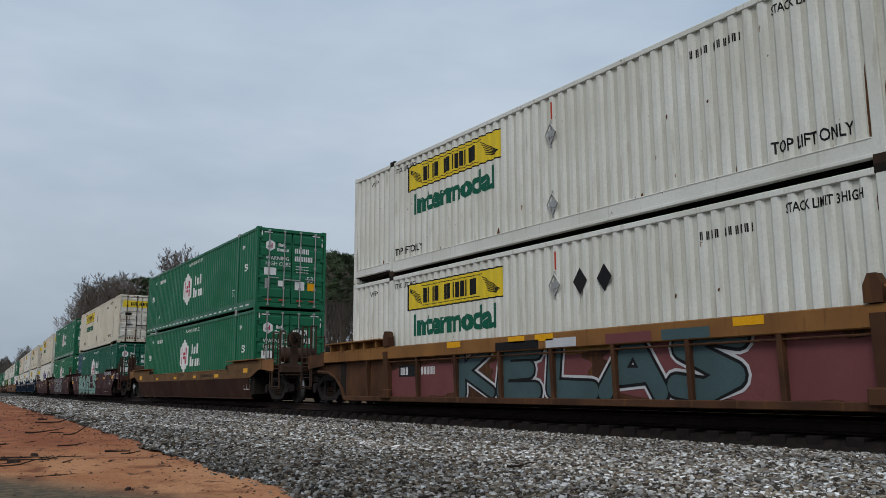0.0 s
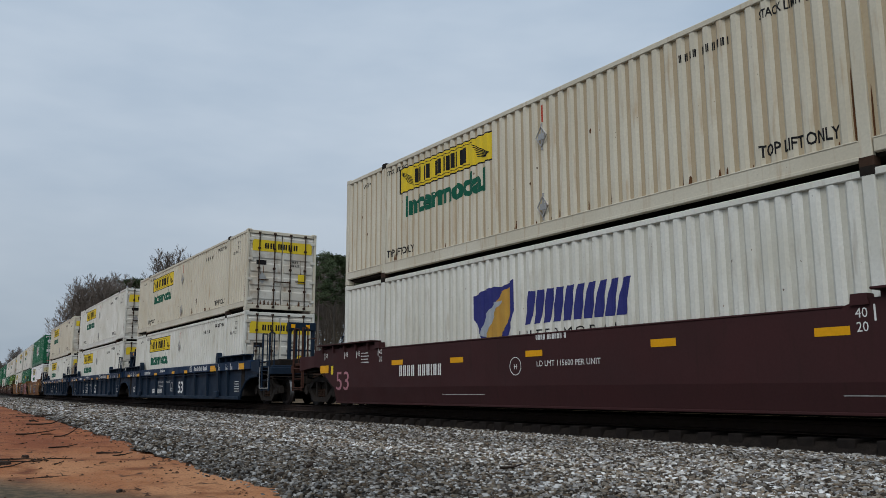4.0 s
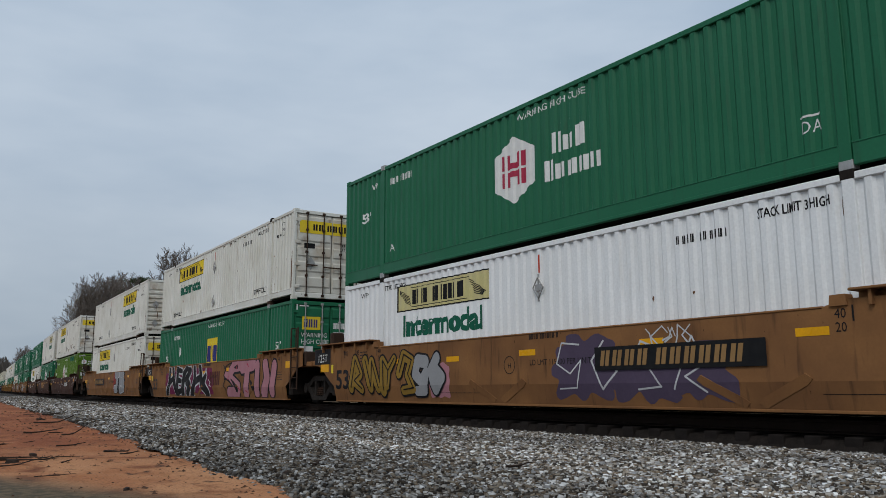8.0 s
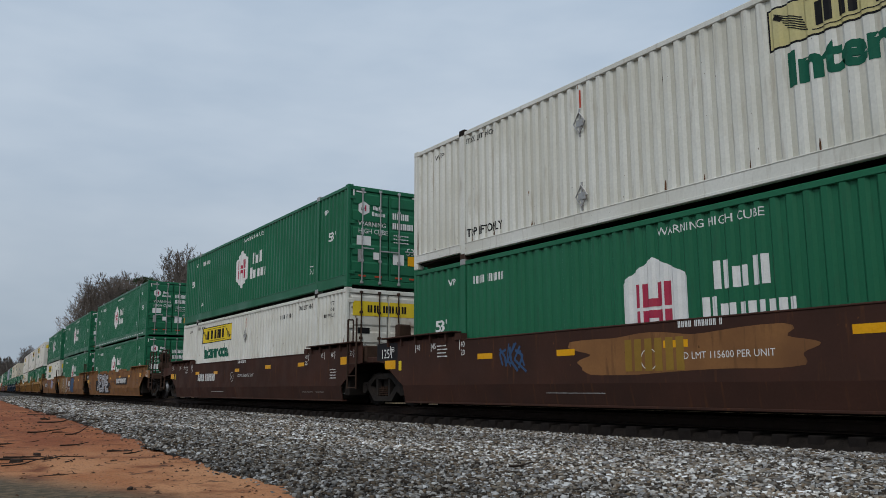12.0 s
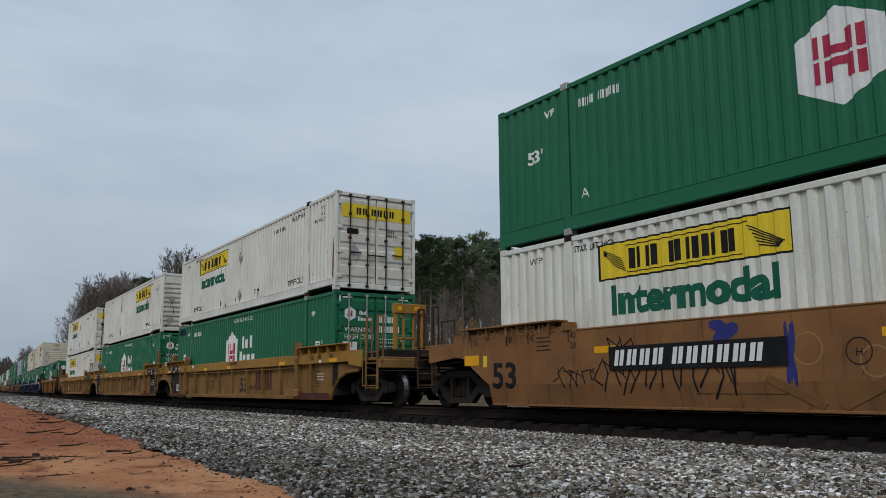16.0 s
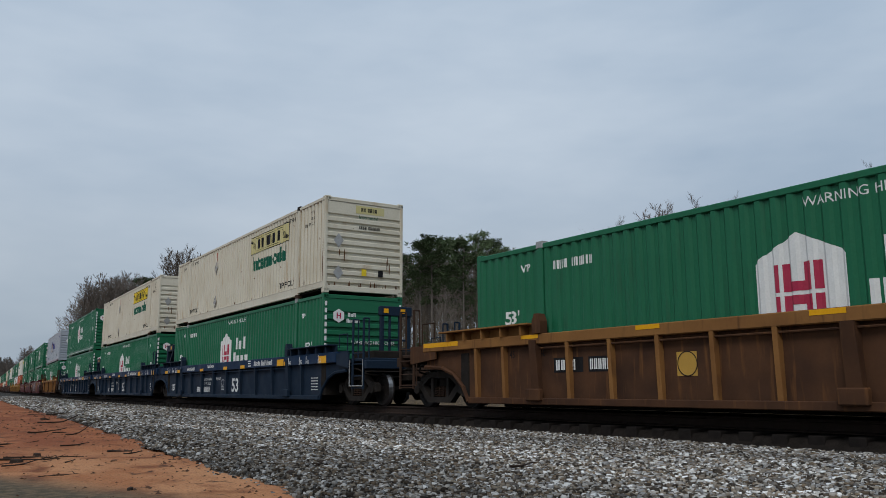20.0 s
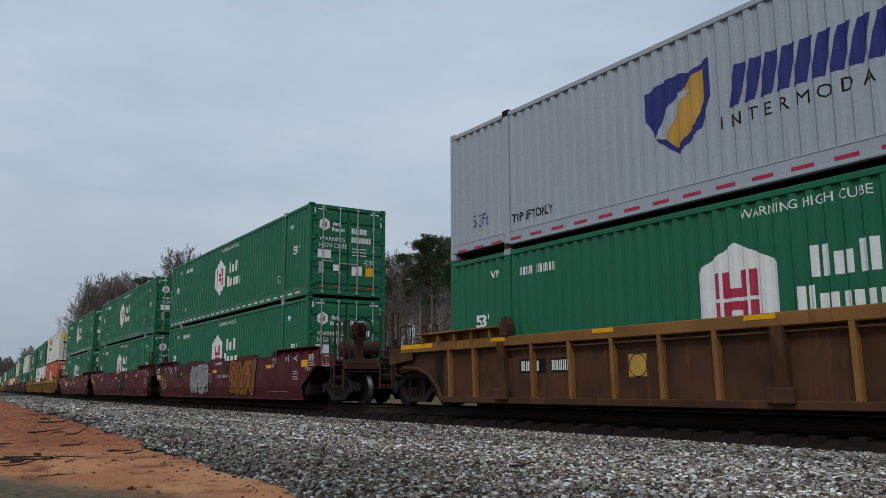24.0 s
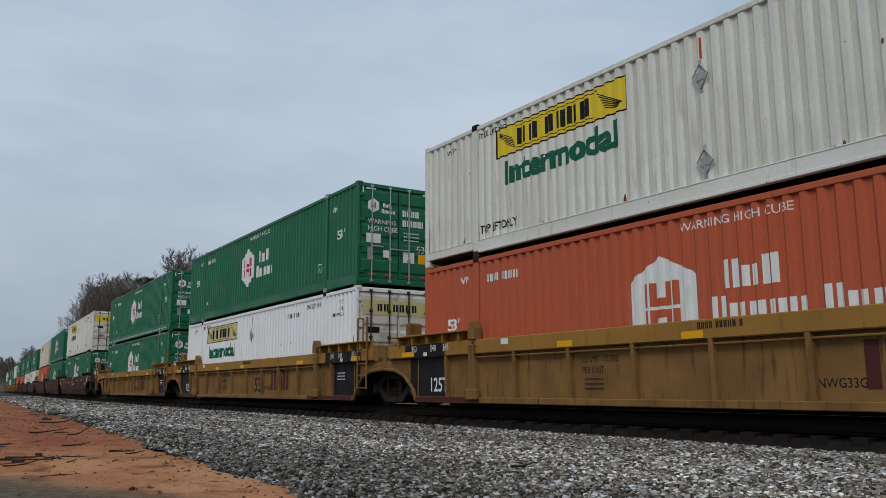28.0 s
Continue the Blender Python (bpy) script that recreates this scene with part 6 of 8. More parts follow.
for i, y, col in ((8, -1.62, "ink"), (10, 4.9, "ink"), (14, -1.85, "ink"), (16, 4.9, "ink")):
    patch(cars[i], col, y, y - 3.25, 0.71, 1.09, name="number_panel", proud=0.024)
    on(cars[i], chars("DTTX 766680", 0.25, 0.78, 0.3, 0.18), "chalk" if i > 10 else "spray_sand", y - 0.12, 0.78, proud=0.028)


SHARP = [([(0.1, 0.04), (0.5, 0.5), (0.58, 1.15)], 0.3, 0.14), ([(0.5, 0.52), (1.2, 0.75)], 0.18, 0.12), ([(1.72, 0.03), (1.25, 0.6), (1.08, 1.17)], 0.34, 0.12),
         ([(1.9, 0.1), (1.78, 0.6), (1.85, 1.15)], 0.26, 0.2), ([(1.8, 1.1), (2.5, 1.0)], 0.16, 0.07), ([(1.8, 0.65), (2.4, 0.6)], 0.14, 0.07), ([(1.85, 0.1), (2.45, 0.22)], 0.22, 0.08),
         ([(2.6, 0.08), (2.8, 0.85), (3.2, 1.15), (3.8, 1.0)], 0.36, 0.12), ([(3.75, 1.0), (3.1, 0.62), (3.65, 0.42), (3.3, 0.06)], 0.2, 0.3),
         ([(4.0, 0.04), (4.4, 0.6), (4.3, 1.2)], 0.38, 0.16), ([(4.4, 0.56), (5.1, 0.7)], 0.2, 0.16), ([(6.05, 0.04), (5.3, 0.5), (5.05, 1.2)], 0.42, 0.18), ([(5.3, 0.5), (5.85, 0.78), (5.6, 0.4)], 0.16, 0.05)]
on(cars[9], blot(6.9, 1.16, 63, 9, 0.2), "spray_magenta", 5.9, 0.17, name="graffiti_halo", proud=0.0015, fold=True)
on(cars[9], blot(1.4, 0.75, 64, 9, 0.2), "spray_magenta", 0.3, 0.17, name="graffiti_halo", proud=0.0025, fold=True)
on(cars[9], brushed(SHARP, 1.22, 0.12), "spray_white", 5.7, 0.17, name="graffiti_outline", proud=0.004, fold=True)
on(cars[9], brushed(SHARP, 1.2, 0.055), "spray_black", 5.7, 0.175, name="graffiti", proud=0.009, label="black sprayed graffiti strokes with a white edge", fold=True)
on(cars[9], brushed([([(0.3, 0.3), (0.42, 0.5)], 0.03, 0.01), ([(2.0, 0.3), (2.3, 0.4)], 0.08, 0.02), ([(3.0, 0.2), (3.15, 0.6)], 0.06, 0.02), ([(5.75, 0.95), (5.9, 1.05), (5.95, 0.9)], 0.04, 0.03), ([(6.2, 0.62), (6.45, 0.5), (6.3, 0.42), (6.55, 0.36)], 0.04, 0.03)], 1.2), "spray_white", 5.7, 0.175, name="graffiti_patch", proud=0.013, fold=True)
BUBBLE = [([(1.95, 1.1), (1.2, 1.05), (0.85, 0.82)], 0.46, 0.42), ([(0.3, 0.78), (0.75, 0.72), (1.35, 0.5), (1.8, 0.32), (1.6, 0.1), (0.75, 0.08)], 0.2, 0.5), ([(2.1, 0.98), (3.2, 1.08)], 0.42, 0.46), ([(2.65, 0.95), (2.5, 0.12)], 0.44, 0.5),
          ([(3.55, 0.15), (3.6, 1.0)], 0.44, 0.4), ([(4.2, 0.12), (4.5, 0.6), (4.3, 1.05)], 0.5, 0.42), ([(4.9, 0.2), (5.1, 0.95)], 0.42, 0.42)]
on(cars[9], brushed(BUBBLE, 1.22, 0.07), "spray_black", -2.2, 0.165, name="graffiti_outline", proud=0.003, fold=True)
on(cars[9], brushed(BUBBLE, 1.2, 0.0), "spray_rose", -2.2, 0.175, name="graffiti", proud=0.008, label="pink sprayed bubble graffiti", fold=True)
on(cars[9], brushed([([(0.95, 0.6), (1.35, 0.42), (1.6, 0.25)], 0.05, 0.22), ([(1.3, 1.0), (1.6, 1.02)], 0.05, 0.16), ([(0.1, 1.1), (0.35, 0.95), (0.15, 0.75), (0.3, 0.55), (0.1, 0.4), (0.4, 0.25), (0.35, 0.08)], 0.06, 0.04), ([(0.2, 1.0), (0.6, 1.12), (1.0, 1.18)], 0.05, 0.04), ([(3.0, 0.5), (3.2, 0.3)], 0.12, 0.2)], 1.2), "spray_black", -2.2, 0.175, name="graffiti_patch", proud=0.0125, fold=True)
on(cars[9], brushed([([(0.62, 0.6), (0.7, 0.72)], 0.05, 0.03), ([(1.5, 0.95), (1.62, 1.1)], 0.05, 0.03), ([(1.75, 0.3), (1.95, 0.22)], 0.05, 0.03), ([(2.6, 1.1), (2.75, 1.0)], 0.06, 0.03), ([(2.5, 0.2), (2.66, 0.15)], 0.06, 0.03)], 1.2), "crimson", -2.2, 0.175, name="graffiti_patch", proud=0.014, fold=True)
on(cars[9], chars("TTX", 0.5, 0.7, 0.14), "faded", -0.65, 0.58, name="brand_bars")
on(cars[10], blot(3.6, 1.2, 101, 12, 0.2), "spray_black", -1.2, 0.19, name="graffiti_halo", proud=0.0004, fold=True)
graffiti(cars[10], "JB", -1.5, -4.6, 0.2, 1.4, "spray_silver", "spray_white", "spray_black", seed=11, thick=0.4, edge_w=0.045, blots=(("spray_red", -0.25, 0.1, 0.9, 1.1), ("spray_blue", 1.7, 0.45, 1.2, 0.7)))
on(cars[10], letters("A", 0.26, 1.0, 0.008), "ink", 1.5, 0.76)
on(cars[11], chars("DTTX 723256", 0.27, 0.56, 0.22, 0.12), "chalk", -2.2, 0.74)
on(cars[12], blot(4.8, 0.66, 121, 10, 0.15), "car_tan", 2.6, 0.62, name="bare_patch", proud=0.002)
on(cars[12], chars("TTX", 0.5, 0.7, 0.14), "spray_ochre", 1.2, 0.68, name="brand_bars", proud=0.006)
on(cars[12], wild(0.75, 0.6, 12, 0.05, 0, 3), "spray_blue", 4.5, 0.7, name="graffiti")
graffiti(cars[14], "JESME", 4.9, 0.75, 0.2, 1.4, "spray_white", "spray_black", None, seed=14, thick=0.24, edge_w=0.06, inner=0.045, blots=(("spray_black", -0.5, 0.1, 1.1, 0.9), ("spray_black", 1.0, -0.02, 3.9, 0.7)))
on(cars[14], scrawl(0.9, 0.7, 33, 6, 0.04), "spray_black", 5.6, 0.5, name="graffiti", fold=True, proud=0.007)
on(cars[14], scrawl(0.9, 0.45, 34, 7, 0.025), "spray_black", 0.5, 0.35, name="graffiti", fold=True)
on(cars[14], scrawl(1.25, 0.24, 35, 9, 0.022), "spray_black", -1.6, 1.16, name="graffiti")
for i in (14, 25):
    for y0, y1 in ((4.1, 1.92), (0.8, -0.75), (-2.3, -4.2)):
        o = part("guide_plate", Geo().prism([(y0, 1.43), (y1, 1.43), (y1 + 0.08, 1.545), (y0 - 0.08, 1.545)], -WALL - 0.006, -WALL + 0.1), TRAIN[i][2], cars[i])
on(cars[14], letters("B", 0.27, 1.0, 0.01), "ink", -1.2, 0.74)
graffiti(cars[15], "PLER", 5.85, 2.5, 0.2, 1.38, "spray_sand", "spray_black", "spray_white", seed=15, thick=0.44, edge_w=0.03, inner=0.022)
on(cars[15], scrawl(1.75, 0.4, 41, 12, 0.035), "spray_white", 1.45, 0.22, name="graffiti", fold=True)
on(cars[15], scrawl(0.5, 0.7, 42, 4, 0.04), "spray_ochre", -0.1, 0.7, name="graffiti", proud=0.016)
on(cars[15], scrawl(0.6, 1.0, 43, 5, 0.035), "spray_ochre", 6.6, 0.3, name="graffiti", fold=True)
patch(cars[15], "ink", 1.3, -1.15, 0.65, 1.14, name="brand_panel")
on(cars[15], chars("TTX", 0.4, 0.8, 0.14, 0.2), "chalk", 1.1, 0.7, name="brand_bars", proud=0.008)
on(cars[15], blot(2.6, 1.22, 151, 8, 0.3), "spray_black", -0.3, 0.19, name="graffiti_outline", proud=0.01, fold=True)
on(cars[15], blot(2.5, 1.12, 151, 8, 0.3), "spray_blue", -0.36, 0.23, name="graffiti", proud=0.013, fold=True)
FACE = [([(0.36, 1.12), (0.36, 0.96)], 0.42, 0.5), ([(0.02, 0.9), (0.72, 0.92)], 0.09, 0.09), ([(0.16, 0.76), (0.09, 0.56), (0.2, 0.4)], 0.2, 0.13), ([(0.55, 0.8), (0.64, 0.6), (0.58, 0.42)], 0.17, 0.12), ([(0.16, 0.27), (0.36, 0.13), (0.64, 0.2)], 0.1, 0.12)]
on(cars[15], brushed(FACE, 1.2), "spray_white", 2.42, 0.2, name="graffiti", proud=0.03, label="white sprayed hat and smile", fold=True)
on(cars[15], blot(0.9, 0.9, 171, 11, 0.4), "spray_ochre", 7.0, 0.5, name="graffiti_patch", proud=0.003)
for i in (14, 15, 16):
    on(cars[i], scribble("DASKMEMEGRIME"[:9 if i == 14 else 13], 1.9 if i == 14 else 2.4, 0.15, 0.0, i), "spray_sand", 8.6, 1.42, WALL + 0.0, name="graffiti", proud=0.008)
on(cars[16], scribble("SLAY", 1.2, 0.48, 0.0, 16), "spray_black", -4.95, 0.82, name="graffiti")
for k, (y, z, w, h) in enumerate(((-2.3, 0.6, 0.9, 0.8), (-2.95, 0.48, 1.0, 0.92), (-3.75, 0.5, 0.95, 0.85))):
    on(cars[16], blot(w, h, 180 + k, 7, 0.25), "spray_black", y, z, name="graffiti_outline", proud=0.003 + 0.002 * k, fold=True)
    on(cars[16], blot(w - 0.07, h - 0.06, 180 + k, 7, 0.25), "spray_lavender", y - 0.035, z + 0.03, name="graffiti", proud=0.004 + 0.002 * k, fold=True)
on(cars[16], scrawl(1.0, 0.4, 1, 7, 0.025), "spray_black", 6.3, 0.42, name="graffiti", fold=True)
on(cars[16], scrawl(3.0, 0.75, 2, 15, 0.035), "spray_black", 5.3, 0.22, name="graffiti", fold=True)
on(cars[16], scrawl(0.4, 0.7, 6, 4, 0.03), "spray_black", 4.9, 0.6, name="graffiti", fold=True)
for k in range(9):
    rg = random.Random(500 + k)
    on(cars[16], ring(rg.uniform(0.12, 0.24), 0.02), "spray_sand", 1.2 - k * 0.75 + rg.uniform(-0.2, 0.2), rg.uniform(0.6, 1.15), name="graffiti_patch", proud=0.001)
for k, (y, z, w, h) in enumerate(((2.9, 1.08, 0.5, 0.3), (0.2, 1.05, 0.45, 0.35), (1.7, 0.4, 0.16, 0.9))):
    on(cars[16], blot(w, h, 190 + k, 9, 0.5), "navy", y, z, name="graffiti_patch", fold=True)
graffiti(cars[25], "4162", 3.4, 0.95, 0.24, 1.4, "spray_silver", "spray_black", None, seed=26, thick=0.4, edge_w=0.035, inner=0.035)
on(cars[25], scrawl(0.45, 0.35, 44, 5, 0.02), "spray_black", 1.4, 0.28, name="graffiti", fold=True, proud=0.03)
graffiti(cars[25], "2541", -1.65, -4.4, 0.2, 1.4, "spray_orange", "spray_black", None, seed=27, thick=0.42, edge_w=0.06, inner=0.05, blots=(("spray_black", -0.35, 0.55, 0.5, 0.5),))
on(cars[25], blot(0.85, 0.3, 251, 13, 0.5), "spray_black", 5.6, 0.9, name="graffiti_patch")
graffiti(cars[26], "6245", 3.65, 0.6, 0.22, 1.38, "spray_pink", "spray_black", None, seed=28, thick=0.26, edge_w=0.035, inner=0.03)
on(cars[26], wild(1.6, 1.1, 27, 0.06, 0, 2, True), "spray_black", -1.25, 0.22, name="graffiti", fold=True)
on(cars[27], chars("DTTX 890413", 0.26, 0.5, 0.22), "chalk", 5.3, 0.74)
on(cars[27], letters("A", 0.24, 1.0, 0.008), "chalk", 1.37, 0.74)
on(cars[13], chars("DTTX 723256", 0.27, 0.56, 0.22, 0.12), "chalk", 4.9, 0.74)
on(cars[4], chars("DTTX 253109", 0.24, 0.5, 0.22), "chalk", 4.9, 0.74)
# rust that has broken through the paint
def rust_through(owner, spots, plane=SKIN, drape=True, mats=("rust", "grime"), seed=3):
    """Blistered patches (y, z, width, height) with short runs below them."""
    rg = random.Random(seed)
    flats = ([], [])
    for y, z, w, h in spots:
        u, n, w = -y, 18, w * 0.8
        for ring_k, lst in ((1.0, flats[0]), (0.75, flats[1])):
            lst.append([(u + w / 2 * ring_k * rg.uniform(0.5, 1.2) * math.cos(i * math.tau / n), z + h / 2 * ring_k * rg.uniform(0.5, 1.2) * math.sin(i * math.tau / n)) for i in range(n)])
        for k in range(rg.randint(1, 3)):
            a, b, d = u + rg.uniform(-0.35, 0.35) * w, rg.uniform(0.006, 0.016), h * rg.uniform(0.8, 2.2)
            flats[0].append([(a - b, z - h * 0.3), (a - b * 0.3, z - h * 0.3 - d), (a + b * 0.4, z - h * 0.3 - d * 0.9), (a + b, z - h * 0.3)])
    for polys, mat, proud in zip(flats, mats, (0.005, 0.008)):
        polys = [[(u, max(v, 0.35) if drape else v) for u, v in p] for p in polys]
        o = new("rust_patch", lay(outline(polys), mat, "near", (0.0, 0.0), proud, drape, "rust_patch", plane))
        o.parent = owner
        tagged(o, "blistered rust breaking through the paint")


rg = random.Random(91)
rust_through(UNITS[11][2], [(-0.55, 0.62, 0.1, 0.3), (-1.5, 0.55, 0.12, 0.1), (-2.6, 0.72, 0.26, 0.22), (-2.2, 0.55, 0.14, 0.08), (-3.3, 0.6, 0.16, 0.12), (-3.6, 0.75, 0.2, 0.2), (-3.95, 0.62, 0.12, 0.1), (-4.15, 0.8, 0.22, 0.2), (0.9, 1.6, 0.05, 0.12),
                            (2.4, 1.2, 0.05, 0.1), (3.6, 0.6, 0.06, 0.12), (4.8, 0.5, 0.08, 0.1), (-0.1, 0.5, 0.07, 0.1), (-4.35, 1.35, 0.05, 0.14)], seed=11)
rust_through(UNITS[2][2], [(-6.2, 0.9, 0.07, 0.5), (-6.25, 1.6, 0.06, 0.4), (-5.9, 0.55, 0.12, 0.14), (-7.9, 0.6, 0.06, 0.5), (-7.6, 1.3, 0.05, 0.1), (-3.2, 0.5, 0.06, 0.08), (2.2, 0.5, 0.06, 0.08), (-6.9, 1.85, 0.04, 0.14)], seed=12)
rust_through(UNITS[17][2], [(rg.uniform(-6, 6), rg.uniform(0.45, 0.7), rg.uniform(0.05, 0.12), rg.uniform(0.06, 0.14)) for _ in range(9)], seed=13)
rust_through(UNITS[5][2], [(rg.uniform(-7, 7), rg.uniform(0.42, 1.2), rg.uniform(0.04, 0.1), rg.uniform(0.06, 0.16)) for _ in range(9)], seed=14)
rust_through(UNITS[9][2], [(-1.0, 2.68, 0.14, 0.04), (-1.8, 2.68, 0.12, 0.05), (-2.3, 2.68, 0.2, 0.05), (-3.4, 2.67, 0.3, 0.05), (0.6, 2.68, 0.1, 0.04), (-0.4, 0.55, 0.08, 0.05)], seed=15)
for u in (8, 29):
    for o in UNITS[u][1].children:
        for slot in o.material_slots:
            if slot.material in (M["white"], M["white_recess"]):
                slot.link = "OBJECT"
                slot.material = M["fresh_white"]
for u, k in ((12, 2), (18, 2), (10, 2)):
    for o in UNITS[u][k].children:
        if o.name.startswith("ribbed_wall"):
            o.material_slots[0].link = "OBJECT"
            o.material_slots[0].material = M["white_door"]
# odd repaired patches on single containers
o = new("repair_panel", lay(outline([rect(0, 0, 1.95, 2.45)]), "galv", "near", (8.05, 0.25), 0.004, True, "repair_panel", SKIN))
M["steelblue"] = material("blue_repair_panel", (0.045, 0.085, 0.125), (0.05, 0.1, 0.14), 1, 0.5, 25, 0.5)
o.data.materials[0] = M["steelblue"]
o.parent = UNITS[2][1]
tagged(o, "blue repair panel")
for u, y0, y1, z0, z1 in ((11, 7.9, 6.95, 2.0, 2.7), (11, -3.2, -5.9, 2.4, 2.72), (20, -2.2, -5.6, 2.1, 2.6), (17, 7.9, 7.0, 2.45, 2.7)):
    o = new("paint_patch", lay(outline([rect(0, 0, y0 - y1, z1 - z0)]), "teal" if z0 == 2.4 else "car_blue", "near", (y0, z0), 0.006, True, "paint_patch", SKIN))
    o.parent = UNITS[u][1]
    tagged(o, "dark green paint patch" if z0 == 2.4 else "dark blue paint patch")
for u, k in ((8, 1), (21, 2), (29, 1), (12, 2)):
    for o in UNITS[u][k].children:
        if o.name.startswith("logo_panel"):
            o.material_slots[0].link = "OBJECT"
            o.material_slots[0].material = M["paleyellow"]

for y in (-0.62, -1.22):
    o = new("placard", lay(outline([[(0, -0.24), (0.18, 0), (0, 0.24), (-0.18, 0)]]), "blackpanel", "near", (y, 2.0), 0.012, False, "placard", SKIN))
    o.parent = UNITS[0][1]
    tagged(o, "dark diamond hazard placard")


# ---- ground ----
def rise(x, y):
    """Height of the natural ground."""
    u = x - across(y)
    n = noise.noise((x * 0.05, y * 0.05, 3.1)) * 0.5 + noise.noise((x * 0.25, y * 0.25, 7.7)) * 0.1
    hill = 27.0 * max(0.0, min(1.0, (y - 1050.0) / 300.0))
    if u < -5.2:
        z = hill - 0.56 + 0.06 * noise.noise((x * 0.5, y * 0.5, 1.0)) + 0.02 * noise.noise((x * 2.2, y * 2.2, 1.0))
        far = max(0.0, -x - 6)
        z += min(far * 0.03, 2.5) + n * min(1.0, far * 0.05)
        return z - 0.35 * max(0.0, min(1.0, (-1.5 - x) / 3.0)) * (1 if y < 6 else 0.3)
    if u < 4:
        return hill - 0.72 if u > -4.5 else hill - 0.72 + 0.16 * (-4.5 - u) / 0.7
    a = u - 4
    z = -0.72 - 0.25 * math.sin(min(1.0, a / 5) * math.pi)
    z += 5.0 * (1 - math.exp(-max(0.0, a - 6) / 26)) + n * min(1.0, a * 0.1)
    return z + hill


def ground_sheet():
    xs = sorted(set([-900, -600, -400, -250, -150, -100, -70, -50, -35, -25, -18, -14, -11] + [-9 + 0.5 * i for i in range(60)] + [21 + 2 * i for i in range(20)] + [65, 80, 100, 130, 180, 250, 400, 600, 900, 1400]))
    ys = sorted(set([-500, -250, -120, -60, -30, -20, -12, -8] + [-6 + 0.5 * i for i in range(70)] + [30 + 2 * i for i in range(60)] + [155, 170, 190, 220, 260, 320, 400, 500, 650, 850, 1050, 1200, 1350, 1600, 2200]))
    vs = [(x, y, rise(x, y)) for y in ys for x in xs]
    n = len(xs)
    g = Geo().add(vs, [(j * n + i, j * n + i + 1, (j + 1) * n + i + 1, (j + 1) * n + i) for j in range(len(ys) - 1) for i in range(n - 1)])
    return g.mesh("ground", None, True)


def ground_material():
    m = bpy.data.materials.new("red_clay_and_leaf_litter")
    m.use_nodes = True
    n, l = m.node_tree.nodes, m.node_tree.links
    b = n["Principled BSDF"]
    b.inputs["Roughness"].default_value, b.inputs["Specular IOR Level"].default_value = 0.95, 0.1
    co = n.new("ShaderNodeTexCoord")

    def tex(scale, detail, lo, hi, st=(1, 1, 1)):
        mp = n.new("ShaderNodeMapping")
        mp.inputs["Scale"].default_value = st
        l.new(co.outputs["Object"], mp.inputs["Vector"])
        t = n.new("ShaderNodeTexNoise")
        t.inputs["Scale"].default_value, t.inputs["Detail"].default_value = scale, detail
        l.new(mp.outputs["Vector"], t.inputs["Vector"])
        r = n.new("ShaderNodeMapRange")
        r.inputs["From Min"].default_value, r.inputs["From Max"].default_value = lo, hi
        l.new(t.outputs["Fac"], r.inputs["Value"])
        return r.outputs["Result"]

    def mix(a, c, f):
        x = n.new("ShaderNodeMix")
        x.data_type = "RGBA"
        for k, v in ((6, a), (7, c)):
            if isinstance(v, tuple):
                x.inputs[k].default_value = (*v, 1)
            else:
                l.new(v, x.inputs[k])
        l.new(f, x.inputs["Factor"])
        return x.outputs[2]

    sep = n.new("ShaderNodeSeparateXYZ")
    l.new(co.outputs["Object"], sep.inputs[0])

    def band(out, lo, hi):
        r = n.new("ShaderNodeMapRange")
        r.interpolation_type = "SMOOTHSTEP"
        r.inputs["From Min"].default_value, r.inputs["From Max"].default_value = lo, hi
        l.new(out, r.inputs["Value"])
        return r.outputs["Result"]

    sand = mix((0.42, 0.205, 0.1), (0.31, 0.125, 0.055), tex(0.9, 8, 0.42, 0.62, (1, 0.45, 1)))
    red = mix((0.21, 0.066, 0.03), (0.32, 0.12, 0.054), tex(0.7, 8, 0.42, 0.62, (1, 0.4, 1)))
    clay = mix(sand, red, band(sep.outputs["Y"], 11.0, 18.0))
    clay = mix(clay, (0.16, 0.055, 0.026), tex(1.6, 8, 0.54, 0.68, (1.1, 0.6, 1)))
    clay = mix(clay, (0.07, 0.035, 0.022), tex(5, 9, 0.6, 0.7, (1.2, 0.7, 1)))
    clay = mix(clay, (0.3, 0.17, 0.1), tex(16, 6, 0.62, 0.72))
    clay = mix(clay, (0.05, 0.028, 0.018), tex(26, 5, 0.64, 0.7))
    clay = mix(clay, (0.14, 0.055, 0.028), tex(42, 8, 0.52, 0.78, (0.8, 1.1, 1)))
    clay = mix(clay, (0.4, 0.25, 0.16), tex(70, 4, 0.66, 0.74))
    litter = mix((0.075, 0.054, 0.036), (0.125, 0.092, 0.058), tex(0.8, 8, 0.35, 0.68))
    litter = mix(litter, (0.035, 0.027, 0.019), tex(4, 6, 0.5, 0.7))
    col = mix(clay, litter, band(sep.outputs["X"], 12.5, 15.0))
    lean = n.new("ShaderNodeMath")
    lean.operation = "MULTIPLY_ADD"
    lean.inputs[1].default_value = 0.35
    l.new(sep.outputs["Y"], lean.inputs[0])
    l.new(sep.outputs["X"], lean.inputs[2])
    mud = mix((0.07, 0.058, 0.04), (0.13, 0.095, 0.06), tex(9, 7, 0.42, 0.62))
    col = mix(mud, col, band(lean.outputs[0], 4.5, 5.4))
    l.new(col, b.inputs["Base Color"])
    t = n.new("ShaderNodeTexNoise")
    t.inputs["Scale"].default_value, t.inputs["Detail"].default_value = 14, 8
